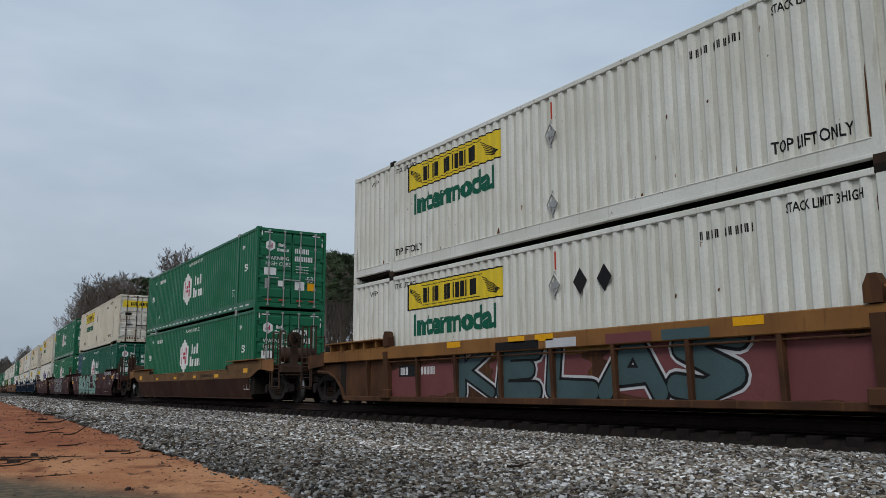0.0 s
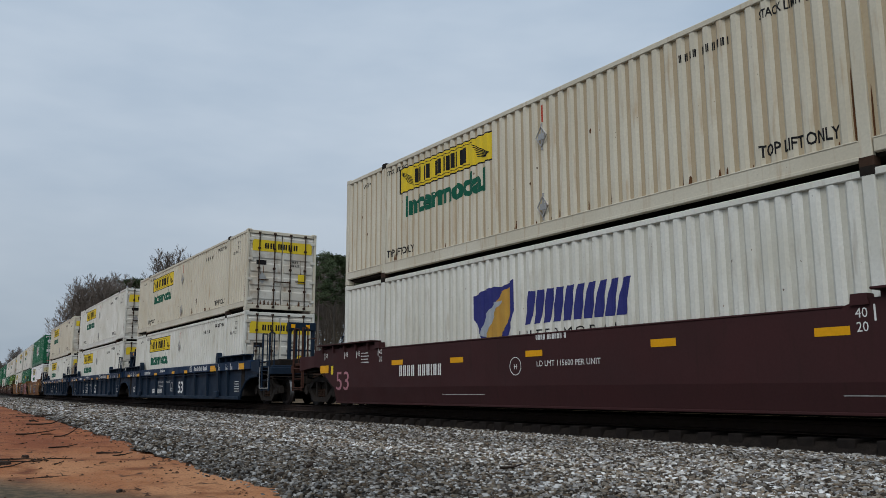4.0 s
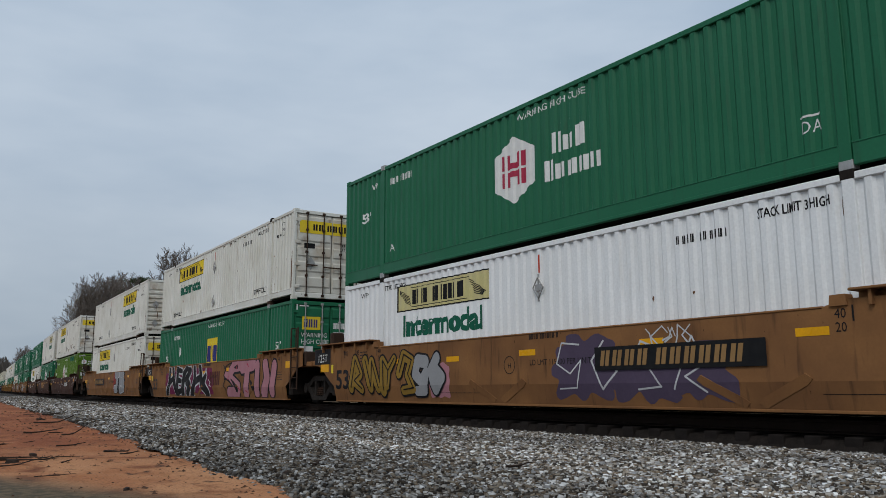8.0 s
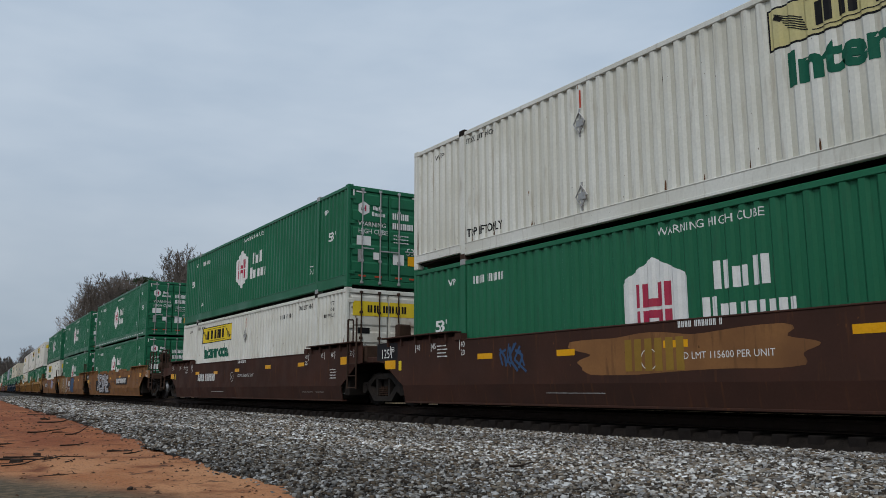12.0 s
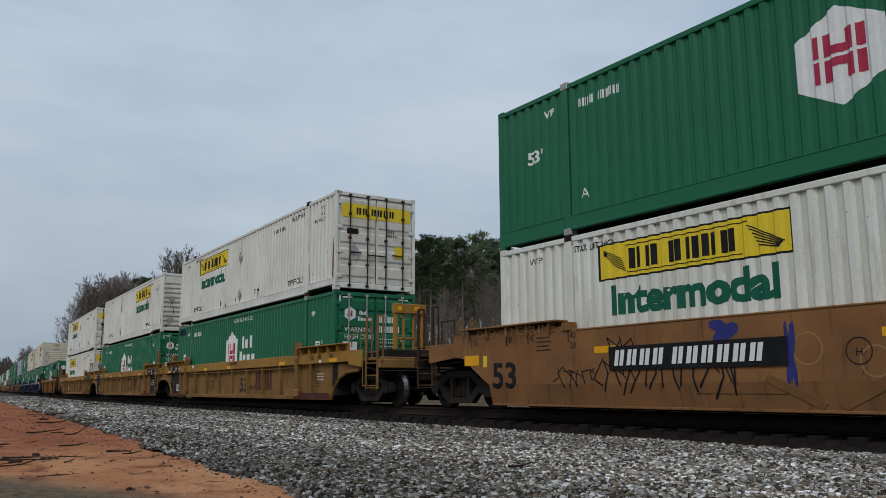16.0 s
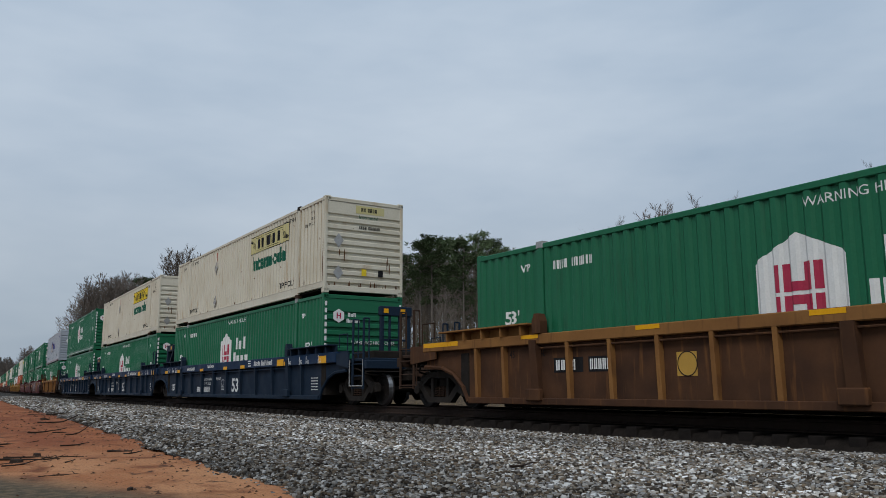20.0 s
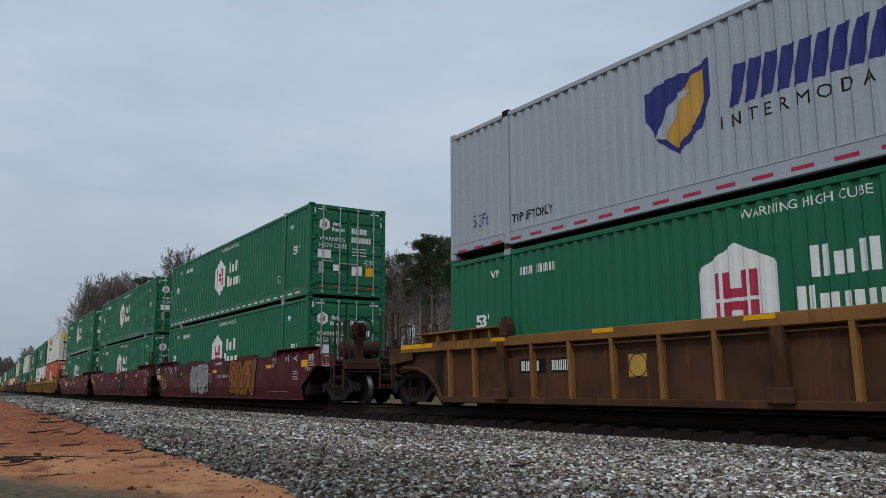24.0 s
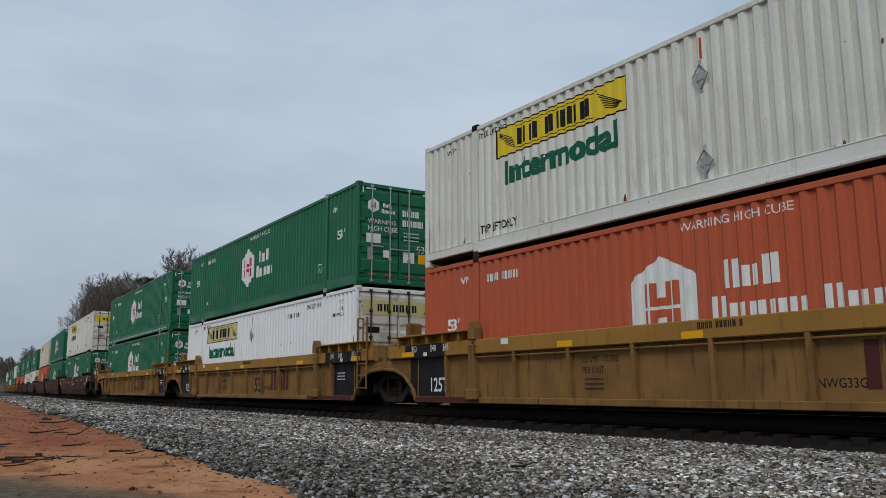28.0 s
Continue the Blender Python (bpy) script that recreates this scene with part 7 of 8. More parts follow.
    l.new(co.outputs["Object"], t.inputs["Vector"])
    bp = n.new("ShaderNodeBump")
    bp.inputs["Strength"].default_value, bp.inputs["Distance"].default_value = 0.7, 0.04
    l.new(t.outputs["Fac"], bp.inputs["Height"])
    l.new(bp.outputs["Normal"], b.inputs["Normal"])
    return m


gmesh = ground_sheet()
gmesh.materials.append(ground_material())
tagged(new("ground", gmesh), "red clay verge and leaf-littered rising ground", "ground", kind="structure")


def edge(y):
    """x of the ragged edge of the ballast beside the clay."""
    return across(y) - 5.6 - 3.5 * math.exp(-max(y, -4.0) / 23.5) + 0.22 * noise.noise((0.0, y * 0.45, 5.0)) + 0.1 * noise.noise((0.0, y * 1.7, 9.0))


def bed_height(x, y):
    u = x - across(y)
    if u > 1.5:
        return -0.36 - 0.32 * max(0.0, min(1.0, (u - 1.9) / 1.6))
    if u > -1.75:
        return -0.37
    k = min(1.0, (-1.75 - u) / 7.2)
    return -0.37 - 0.1 * k + 0.018 * noise.noise((x * 1.5, y * 1.5, 2.0)) - 0.1 * max(0.0, min(1.0, (edge(y) + 0.45 - x) / 0.45))


def ballast_bed():
    ys = [-30 + 1.0 * i for i in range(25)] + [-5 + 0.25 * i for i in range(140)] + [30 + 2.0 * i for i in range(60)] + [155, 175, 200, 240, 300, 380, 480, 600, 800, 1040]
    g, rows = Geo(), 26
    vs, fs = [], []
    for y in ys:
        a, b = edge(y), across(y) + 3.6
        for i in range(rows):
            x = a + (b - a) * i / (rows - 1)
            vs.append((x, y, bed_height(x, y)))
    for j in range(len(ys) - 1):
        for i in range(rows - 1):
            fs.append((j * rows + i, j * rows + i + 1, (j + 1) * rows + i + 1, (j + 1) * rows + i))
    return g.add(vs, fs).mesh("ballast_bed", None, True)


def ballast_material():
    m = bpy.data.materials.new("shaded_crushed_stone")
    m.use_nodes = True
    n, l = m.node_tree.nodes, m.node_tree.links
    b = n["Principled BSDF"]
    b.inputs["Roughness"].default_value, b.inputs["Specular IOR Level"].default_value = 0.9, 0.12
    co = n.new("ShaderNodeTexCoord")
    v = n.new("ShaderNodeTexVoronoi")
    v.inputs["Scale"].default_value = 15
    l.new(co.outputs["Object"], v.inputs["Vector"])
    sep = n.new("ShaderNodeSeparateColor")
    l.new(v.outputs["Color"], sep.inputs[0])
    ramp = n.new("ShaderNodeValToRGB")
    e = ramp.color_ramp.elements
    # darker than the loose stones: the shade in their gaps is in this ramp
    e[0].position, e[0].color = 0.0, (0.01, 0.009, 0.008, 1)
    e[1].position, e[1].color = 1.0, (0.12, 0.117, 0.112, 1)
    e.new(0.35).color = (0.03, 0.027, 0.024, 1)
    e.new(0.7).color = (0.07, 0.066, 0.061, 1)
    l.new(sep.outputs[0], ramp.inputs["Fac"])
    nz = n.new("ShaderNodeTexNoise")
    nz.inputs["Scale"].default_value, nz.inputs["Detail"].default_value = 0.9, 5
    l.new(co.outputs["Object"], nz.inputs["Vector"])
    mr = n.new("ShaderNodeMapRange")
    mr.inputs["From Min"].default_value, mr.inputs["From Max"].default_value = 0.35, 0.65
    mr.inputs["To Min"].default_value, mr.inputs["To Max"].default_value = 0.7, 1.15
    l.new(nz.outputs["Fac"], mr.inputs["Value"])
    hs = n.new("ShaderNodeHueSaturation")
    l.new(ramp.outputs["Color"], hs.inputs["Color"])
    l.new(mr.outputs["Result"], hs.inputs["Value"])
    l.new(hs.outputs["Color"], b.inputs["Base Color"])
    bp = n.new("ShaderNodeBump")
    bp.invert = True
    bp.inputs["Strength"].default_value, bp.inputs["Distance"].default_value = 1.0, 0.05
    l.new(v.outputs["Distance"], bp.inputs["Height"])
    l.new(bp.outputs["Normal"], b.inputs["Normal"])
    return m


def stone_material():
    m = bpy.data.materials.new("loose_ballast_stones")
    m.use_nodes = True
    n, l = m.node_tree.nodes, m.node_tree.links
    b = n["Principled BSDF"]
    b.inputs["Roughness"].default_value, b.inputs["Specular IOR Level"].default_value = 0.9, 0.08
    geo = n.new("ShaderNodeNewGeometry")
    ramp = n.new("ShaderNodeValToRGB")
    e = ramp.color_ramp.elements
    e[0].position, e[0].color = 0.0, (0.03, 0.025, 0.021, 1)
    e[1].position, e[1].color = 1.0, (0.68, 0.69, 0.69, 1)
    for at, hue in ((0.2, (0.055, 0.045, 0.035)), (0.33, (0.17, 0.128, 0.088)), (0.44, (0.1, 0.096, 0.092)), (0.6, (0.25, 0.213, 0.165)), (0.72, (0.22, 0.225, 0.23)), (0.87, (0.41, 0.392, 0.36))):
        e.new(at).color = (*hue, 1)
    l.new(geo.outputs["Random Per Island"], ramp.inputs["Fac"])
    co = n.new("ShaderNodeTexCoord")
    nz = n.new("ShaderNodeTexNoise")
    nz.inputs["Scale"].default_value, nz.inputs["Detail"].default_value = 0.55, 4
    mp = n.new("ShaderNodeMapping")
    mp.inputs["Scale"].default_value = (1.6, 0.25, 1)
    l.new(co.outputs["Object"], mp.inputs["Vector"])
    l.new(mp.outputs["Vector"], nz.inputs["Vector"])
    mr = n.new("ShaderNodeMapRange")
    mr.inputs["From Min"].default_value, mr.inputs["From Max"].default_value = 0.35, 0.65
    mr.inputs["To Min"].default_value, mr.inputs["To Max"].default_value = 0.62, 1.22
    l.new(nz.outputs["Fac"], mr.inputs["Value"])
    sx = n.new("ShaderNodeSeparateXYZ")
    l.new(co.outputs["Object"], sx.inputs[0])
    fresh = n.new("ShaderNodeMapRange")
    fresh.interpolation_type = "SMOOTHSTEP"
    fresh.inputs["From Min"].default_value, fresh.inputs["From Max"].default_value = 4.0, 6.2
    fresh.inputs["To Min"].default_value, fresh.inputs["To Max"].default_value = 0.6, 1.16
    l.new(sx.outputs["X"], fresh.inputs["Value"])
    # stones grow up to 18 per cent darker towards the track
    trackside = n.new("ShaderNodeMapRange")
    trackside.inputs["From Min"].default_value, trackside.inputs["From Max"].default_value = 7.4, 9.0
    trackside.inputs["To Min"].default_value, trackside.inputs["To Max"].default_value = 1.0, 0.82
    l.new(sx.outputs["X"], trackside.inputs["Value"])
    twice = n.new("ShaderNodeMath")
    twice.operation = "MULTIPLY"
    l.new(fresh.outputs["Result"], twice.inputs[0])
    l.new(trackside.outputs["Result"], twice.inputs[1])
    both = n.new("ShaderNodeMath")
    both.operation = "MULTIPLY"
    l.new(mr.outputs["Result"], both.inputs[0])
    l.new(twice.outputs[0], both.inputs[1])
    hs = n.new("ShaderNodeHueSaturation")
    l.new(ramp.outputs["Color"], hs.inputs["Color"])
    l.new(both.outputs[0], hs.inputs["Value"])
    fine = n.new("ShaderNodeTexNoise")
    fine.inputs["Scale"].default_value = 90
    l.new(co.outputs["Object"], fine.inputs["Vector"])
    mx = n.new("ShaderNodeMix")
    mx.data_type, mx.blend_type = "RGBA", "MULTIPLY"
    mx.inputs["Factor"].default_value = 0.5
    l.new(hs.outputs["Color"], mx.inputs[6])
    l.new(fine.outputs["Color"], mx.inputs[7])
    l.new(hs.outputs["Color"], b.inputs["Base Color"])
    return m


bed = ballast_bed()
bed.materials.append(ballast_material())
tagged(new("ballast_bed", bed), "grey crushed-stone ballast beside the track", "ballast", kind="structure")


def loose_stones():
    """Stones of the ballast, dense near the camera, thinning with distance."""
    rng = np.random.default_rng(5)
    ico = np.array([(-1, -1, -1), (1, -1, -1), (1, 1, -1), (-1, 1, -1), (-1, -1, 1), (1, -1, 1), (1, 1, 1), (-1, 1, 1)], float) / 1.45
    faces = np.array([(0, 2, 1), (0, 3, 2), (4, 5, 6), (4, 6, 7), (0, 1, 5), (0, 5, 4), (1, 2, 6), (1, 6, 5), (2, 3, 7), (2, 7, 6), (3, 0, 4), (3, 4, 7)])
    spots = []
    for y0, y1, per, k in ((2.6, 7.0, 760, 1.0), (7.0, 12.0, 700, 1.0), (12.0, 24.0, 310, 1.3), (24.0, 45.0, 100, 2.0), (45.0, 120.0, 24, 2.8)):
        n = int((y1 - y0) * 8.0 * per)
        ys = rng.uniform(y0, y1, n)
        for y in ys:
            a = edge(y) + 0.05 - 0.16 * rng.random() ** 5
            x = rng.uniform(a, across(y) - 1.2)
            if x < 2.1 * y:
                spots.append((x, y, k))
    n = len(spots)
    p = np.array(spots)
    z = np.array([bed_height(x, y) if x > edge(y) else rise(x, y) for x, y, _ in spots])
    size = (0.013 + 0.02 * rng.random(n) ** 1.4) * p[:, 2]
    shape = rng.uniform(0.6, 1.3, (n, 1, 3)) * rng.uniform(0.6, 1.2, (n, 8, 1))
    v = ico[None] * shape * size[:, None, None]
    ang = rng.uniform(0, math.tau, (n, 3))
    c, s = np.cos(ang), np.sin(ang)
    R = np.zeros((n, 3, 3))
    R[:, 0, 0], R[:, 0, 1], R[:, 1, 0], R[:, 1, 1], R[:, 2, 2] = c[:, 0], -s[:, 0], s[:, 0], c[:, 0], 1
    R2 = np.zeros((n, 3, 3))
    R2[:, 0, 0], R2[:, 1, 1], R2[:, 1, 2], R2[:, 2, 1], R2[:, 2, 2] = 1, c[:, 1], -s[:, 1], s[:, 1], c[:, 1]
    v = np.einsum("nij,nkj->nki", np.einsum("nij,njk->nik", R, R2), v)
    v[:, :, 2] *= np.where(p[:, 2] > 1.4, 0.6, 0.8)[:, None]
    sunk = np.array([x < edge(y) + 0.08 for x, y, _ in spots])
    v += np.stack([p[:, 0], p[:, 1], z + size * np.where(sunk, -0.2, 0.25)], 1)[:, None, :]
    me = bpy.data.meshes.new("ballast_stones")
    nv, nf = n * 8, n * 12
    f = (faces[None] + (np.arange(n) * 8)[:, None, None]).reshape(-1)
    me.vertices.add(nv)
    me.vertices.foreach_set("co", v.reshape(-1))
    me.loops.add(nf * 3)
    me.loops.foreach_set("vertex_index", f.astype(np.int32))
    me.polygons.add(nf)
    me.polygons.foreach_set("loop_start", np.arange(0, nf * 3, 3, dtype=np.int32))
    me.polygons.foreach_set("loop_total", np.full(nf, 3, dtype=np.int32))
    me.update(calc_edges=True)
    me.shade_smooth()
    me.materials.append(stone_material())
    return me


tagged(new("ballast_stones", loose_stones()), "loose grey and pale crushed stones", "stones", kind="stuff")

# ---- track ----
RAILPROF = [(-0.075, -0.18), (0.075, -0.18), (0.075, -0.168), (0.012, -0.145), (0.012, -0.045), (0.036, -0.035), (0.036, -0.006), (0.028, 0.0), (-0.028, 0.0), (-0.036, -0.006), (-0.036, -0.035), (-0.012, -0.045), (-0.012, -0.145), (-0.075, -0.168)]
track = thing("railway_track", "rusty steel rails on dark timber ties", "railway track", kind="structure")
for s in (-1, 1):
    ys = [-60, -30] + [-20 + 5 * i for i in range(40)] + [200, 260, 340, 450, 600, 800, 1040]
    vs, fs, n = [], [], len(RAILPROF)
    for y in ys:
        vs += [(across(y) + s * 0.755 + a, y, b) for a, b in RAILPROF]
    for j in range(len(ys) - 1):
        for i in range(n):
            k = (i + 1) % n
            fs.append((j * n + i, j * n + k, (j + 1) * n + k, (j + 1) * n + i))
    me = Geo().add(vs, fs).mesh("rail", M["rail"])
    me.materials.append(M["tread"])
    for q in me.polygons:
        if q.normal.z > 0.9 and q.center.z > -0.02:
            q.material_index = 1
    part("rail", me, None, track)
# strip between the rails; its colour carries the wagons' shade besides the oil
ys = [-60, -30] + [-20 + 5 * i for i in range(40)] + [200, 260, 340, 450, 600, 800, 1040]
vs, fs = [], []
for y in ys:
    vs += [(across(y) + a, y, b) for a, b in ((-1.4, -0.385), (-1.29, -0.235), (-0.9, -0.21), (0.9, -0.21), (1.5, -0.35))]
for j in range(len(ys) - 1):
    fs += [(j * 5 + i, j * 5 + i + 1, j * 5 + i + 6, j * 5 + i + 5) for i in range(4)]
part("fouled_bed", Geo().add(vs, fs), "foul_shade", track, "oily ballast under the train, its colour darkened for shade", True)
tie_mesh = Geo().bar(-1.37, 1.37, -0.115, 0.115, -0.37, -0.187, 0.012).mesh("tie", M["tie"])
for i in range(90):
    y = -8 + 0.53 * i
    o = new("tie", tie_mesh)
    o.parent, o.location, o.rotation_euler = track, (across(y) + random.uniform(-0.04, 0.04), y, random.uniform(-0.01, 0.01)), (0, 0, random.uniform(-0.01, 0.01))
far_ties = Geo()
for i in range(230):
    y = -8 + 0.53 * (90 + i)
    far_ties.box(across(y) - 1.37, across(y) + 1.37, y - 0.115, y + 0.115, -0.37, -0.187)
part("ties", far_ties, "tie", track)["kind"] = "stuff"


# ---- trees ----
def bare_tree(seed, height, thick, wide, origin, limbs, sub, depth, twigs, fat=1.0, low=0.15):
    """Trunk with ascending limbs that reach for a rounded hull, and a crown of fine bare twigs."""
    rng = random.Random(seed)
    wood, crown = Geo(), Geo()
    gauss = lambda a: Vector((rng.gauss(0, a), rng.gauss(0, a), rng.gauss(0, a)))

    def sliver(p, d, length, w):
        s = d.orthogonal().normalized()
        s.rotate(Matrix.Rotation(rng.uniform(0, 6.28), 3, d))
        crown.add([p - s * w, p + s * w, p + d * length], [(0, 1, 2)])

    def branch(p, d, length, r, level):
        pts, n = [p], 3 if level < depth else 2
        for i in range(n):
            d = (d + gauss(0.11) + Vector((0, 0, 0.1))).normalized()
            e = pts[-1] + d * (length / n)
            (wood if level < 1 else crown).tube(pts[-1], e, r * (1 - 0.7 * i / n), r * (1 - 0.7 * (i + 1) / n), 5 if level < 1 else 3, caps=False)
            pts.append(e)

        def along(f):
            k = min(n - 1, int(f * n))
            return pts[k].lerp(pts[k + 1], f * n - k)

        if level == depth:
            for i in range(twigs):
                e = (d + gauss(0.42) + Vector((0, 0, 0.25))).normalized()
                L = length * rng.uniform(0.35, 0.8)
                q = along(rng.uniform(0.15, 0.999))
                sliver(q, e, L, 0.011 * fat)
                sliver(q + e * L * rng.uniform(0.2, 0.6), (e + gauss(0.5)).normalized(), L * 0.55, 0.008 * fat)
            return
        turn = rng.uniform(0, 6.28)
        for i in range(sub):
            f = 0.22 + 0.77 * (i + rng.random()) / sub
            turn += 2.4
            a = d.orthogonal().normalized()
            a.rotate(Matrix.Rotation(turn, 3, d))
            branch(along(f), (d + a * rng.uniform(0.45, 0.95) + Vector((0, 0, 0.25))).normalized(), length * rng.uniform(0.38, 0.6) * (1.2 - 0.45 * f), r * (1 - 0.6 * f) * 0.6, level + 1)

    sway = gauss(0.012) * height
    lead = [Vector((sway.x * f, sway.y * f, height * f * 0.97 - 0.4)) for f in (0, 0.25, 0.5, 0.75, 1.0)]
    reach = origin[1]
    for i in range(4):
        if i / 4 < reach:
            wood.tube(lead[i], lead[i + 1], thick * (1 - 0.22 * i), thick * (1 - 0.22 * (i + 1)), 6, caps=False)
    for i in range(limbs):
        f = (i + 0.5) / limbs
        h = origin[0] + (origin[1] - origin[0]) * f * rng.uniform(0.85, 1.1)
        k = min(3, int(h * 4))
        p = lead[k].lerp(lead[k + 1], h * 4 - k)
        th, ph = math.acos(1 - (1 - low) * (1 - f) ** 0.9), i * 2.4 + rng.uniform(-0.4, 0.4)
        tip = Vector((wide * height * math.sin(th) * math.cos(ph), wide * height * math.sin(th) * math.sin(ph), height * (0.5 + 0.48 * math.cos(th)) * rng.uniform(0.9, 1.0)))
        way = tip - p
        if way.z < 0.1 * height:
            way.z = 0.1 * height
        branch(p, way.normalized(), way.length * 0.85, thick * (0.5 - 0.25 * f), 0)
    k = height / max(v[2] for v in crown.v)
    for g in (wood, crown):
        g.v = [(x * k, y * k, z * k) for x, y, z in g.v]
    return wood.mesh("trunk", M["bark"]), crown.mesh("crown", M["twig"])


def pine_tree(seed, height, bare=0.45):
    rng = random.Random(seed)
    wood, leaf = Geo(), Geo()
    wood.tube((0, 0, -0.4), (0.1, 0, height * 0.96), height * 0.014, 0.03, 8)
    for i in range(int(height * 2.6)):
        h = height * (bare + (1 - bare) * rng.random() ** 0.9)
        a = rng.uniform(0, math.tau)
        k = (1 - h / height)
        reach = height * (0.05 + 0.2 * min(1, k * 3.0)) * rng.uniform(0.5, 1.1)
        e = Vector((math.cos(a) * reach, math.sin(a) * reach, h + reach * rng.uniform(0.0, 0.5)))
        wood.tube((0, 0, h), e, 0.035, 0.012, 4, caps=False)
        for j in range(7):
            c = Vector((0, 0, h)).lerp(e, rng.uniform(0.45, 1.05)) + Vector((rng.gauss(0, 0.4), rng.gauss(0, 0.4), rng.gauss(0.1, 0.14)))
            for m in range(18):
                d = Vector((rng.gauss(0, 1), rng.gauss(0, 1), rng.gauss(0.35, 0.7))).normalized() * rng.uniform(0.25, 0.5)
                w = d.orthogonal().normalized() * 0.05
                o = c + Vector((rng.gauss(0, 0.12), rng.gauss(0, 0.12), rng.gauss(0, 0.1)))
                leaf.add([o - w, o + w, o + d], [(0, 1, 2)])
    return wood.mesh("trunk", M["bark"]), leaf.mesh("crown", M["needle"])


KINDS = []
SLIM = ((1, 14, 0.085, 0.13), (2, 15, 0.07, 0.1), (3, 13, 0.1, 0.17), (4, 16, 0.06, 0.085), (5, 12, 0.06, 0.12), (6, 15, 0.12, 0.2))
for seed, h, th, wd in SLIM:
    KINDS.append(("bare_tree", bare_tree(seed, h, th, wd, (0.26, 0.93), 20, 6, 1, 8, 0.85, 0.3), h, "slim bare grey-brown deciduous tree in winter"))
for seed, h, br in ((11, 17, 0.6), (12, 15, 0.5), (13, 8, 0.1)):
    KINDS.append(("pine_tree", pine_tree(seed, h, br), h, "dark green pine with a bare lower trunk"))
for seed, h, wd, th in ((21, 15, 0.24, 0.26), (22, 16, 0.2, 0.24), (23, 14, 0.28, 0.28)):
    KINDS.append(("bare_tree", bare_tree(seed, h, th, wd, (0.22, 0.7), 13, 6, 2, 6, 2.6, 0.1), h, "bare grey-brown tree with a rounded crown of fine twigs"))


def plant(kind, x, y, height, turn):
    name, (wood, crown), h, label = KINDS[kind]
    k = height / h
    m = Matrix.LocRotScale((x, y, rise(x, y)), Euler((0, 0, turn)), (k, k, k))
    t = thing(name, label, "tree", "trees behind the track")
    t.matrix_basis = m
    for n, me in (("trunk", wood), ("crown", crown)):
        o = new(n, me)
        o.parent = t


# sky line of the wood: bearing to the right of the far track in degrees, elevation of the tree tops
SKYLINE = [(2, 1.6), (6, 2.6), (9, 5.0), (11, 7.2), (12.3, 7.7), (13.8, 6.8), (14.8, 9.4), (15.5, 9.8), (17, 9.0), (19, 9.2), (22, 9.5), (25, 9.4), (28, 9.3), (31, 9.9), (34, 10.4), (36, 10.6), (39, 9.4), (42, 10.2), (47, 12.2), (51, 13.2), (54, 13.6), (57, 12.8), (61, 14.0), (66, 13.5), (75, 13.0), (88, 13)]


def top_angle(b):
    for (a, e), (c, f) in zip(SKYLINE, SKYLINE[1:]):
        if a <= b <= c:
            return e + (f - e) * (b - a) / (c - a)
    return SKYLINE[-1][1]


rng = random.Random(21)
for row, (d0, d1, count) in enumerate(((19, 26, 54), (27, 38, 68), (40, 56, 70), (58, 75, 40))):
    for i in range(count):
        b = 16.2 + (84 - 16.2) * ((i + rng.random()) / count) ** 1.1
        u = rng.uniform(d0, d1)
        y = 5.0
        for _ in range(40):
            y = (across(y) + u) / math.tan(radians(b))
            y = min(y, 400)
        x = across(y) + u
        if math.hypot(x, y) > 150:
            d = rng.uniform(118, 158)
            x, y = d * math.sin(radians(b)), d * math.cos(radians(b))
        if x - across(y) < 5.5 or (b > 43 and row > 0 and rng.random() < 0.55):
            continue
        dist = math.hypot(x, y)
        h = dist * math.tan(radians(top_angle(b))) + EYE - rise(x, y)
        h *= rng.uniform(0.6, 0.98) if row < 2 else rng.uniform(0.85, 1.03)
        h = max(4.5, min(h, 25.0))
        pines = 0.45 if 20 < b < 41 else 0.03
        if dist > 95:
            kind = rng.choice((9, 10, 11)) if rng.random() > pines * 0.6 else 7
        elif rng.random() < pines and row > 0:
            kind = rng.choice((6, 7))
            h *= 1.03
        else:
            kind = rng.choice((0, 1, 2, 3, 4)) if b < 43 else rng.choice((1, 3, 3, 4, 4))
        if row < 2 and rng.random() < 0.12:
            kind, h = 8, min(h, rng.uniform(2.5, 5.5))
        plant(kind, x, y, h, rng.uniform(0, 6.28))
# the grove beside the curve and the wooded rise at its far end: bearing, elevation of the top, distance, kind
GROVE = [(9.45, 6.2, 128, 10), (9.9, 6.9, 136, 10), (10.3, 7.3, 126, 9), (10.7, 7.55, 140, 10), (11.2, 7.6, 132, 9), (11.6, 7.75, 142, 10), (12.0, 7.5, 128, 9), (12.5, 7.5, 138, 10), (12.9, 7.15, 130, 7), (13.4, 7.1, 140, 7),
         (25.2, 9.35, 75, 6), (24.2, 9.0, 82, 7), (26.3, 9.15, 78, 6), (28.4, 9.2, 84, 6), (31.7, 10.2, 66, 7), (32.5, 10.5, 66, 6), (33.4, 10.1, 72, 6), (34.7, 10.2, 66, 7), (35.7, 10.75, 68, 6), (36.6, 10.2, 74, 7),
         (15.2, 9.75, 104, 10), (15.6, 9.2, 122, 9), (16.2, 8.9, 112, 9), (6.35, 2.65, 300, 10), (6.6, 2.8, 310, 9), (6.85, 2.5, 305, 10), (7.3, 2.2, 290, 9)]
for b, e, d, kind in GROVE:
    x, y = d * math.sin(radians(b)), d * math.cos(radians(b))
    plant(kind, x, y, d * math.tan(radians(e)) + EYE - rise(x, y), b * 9)


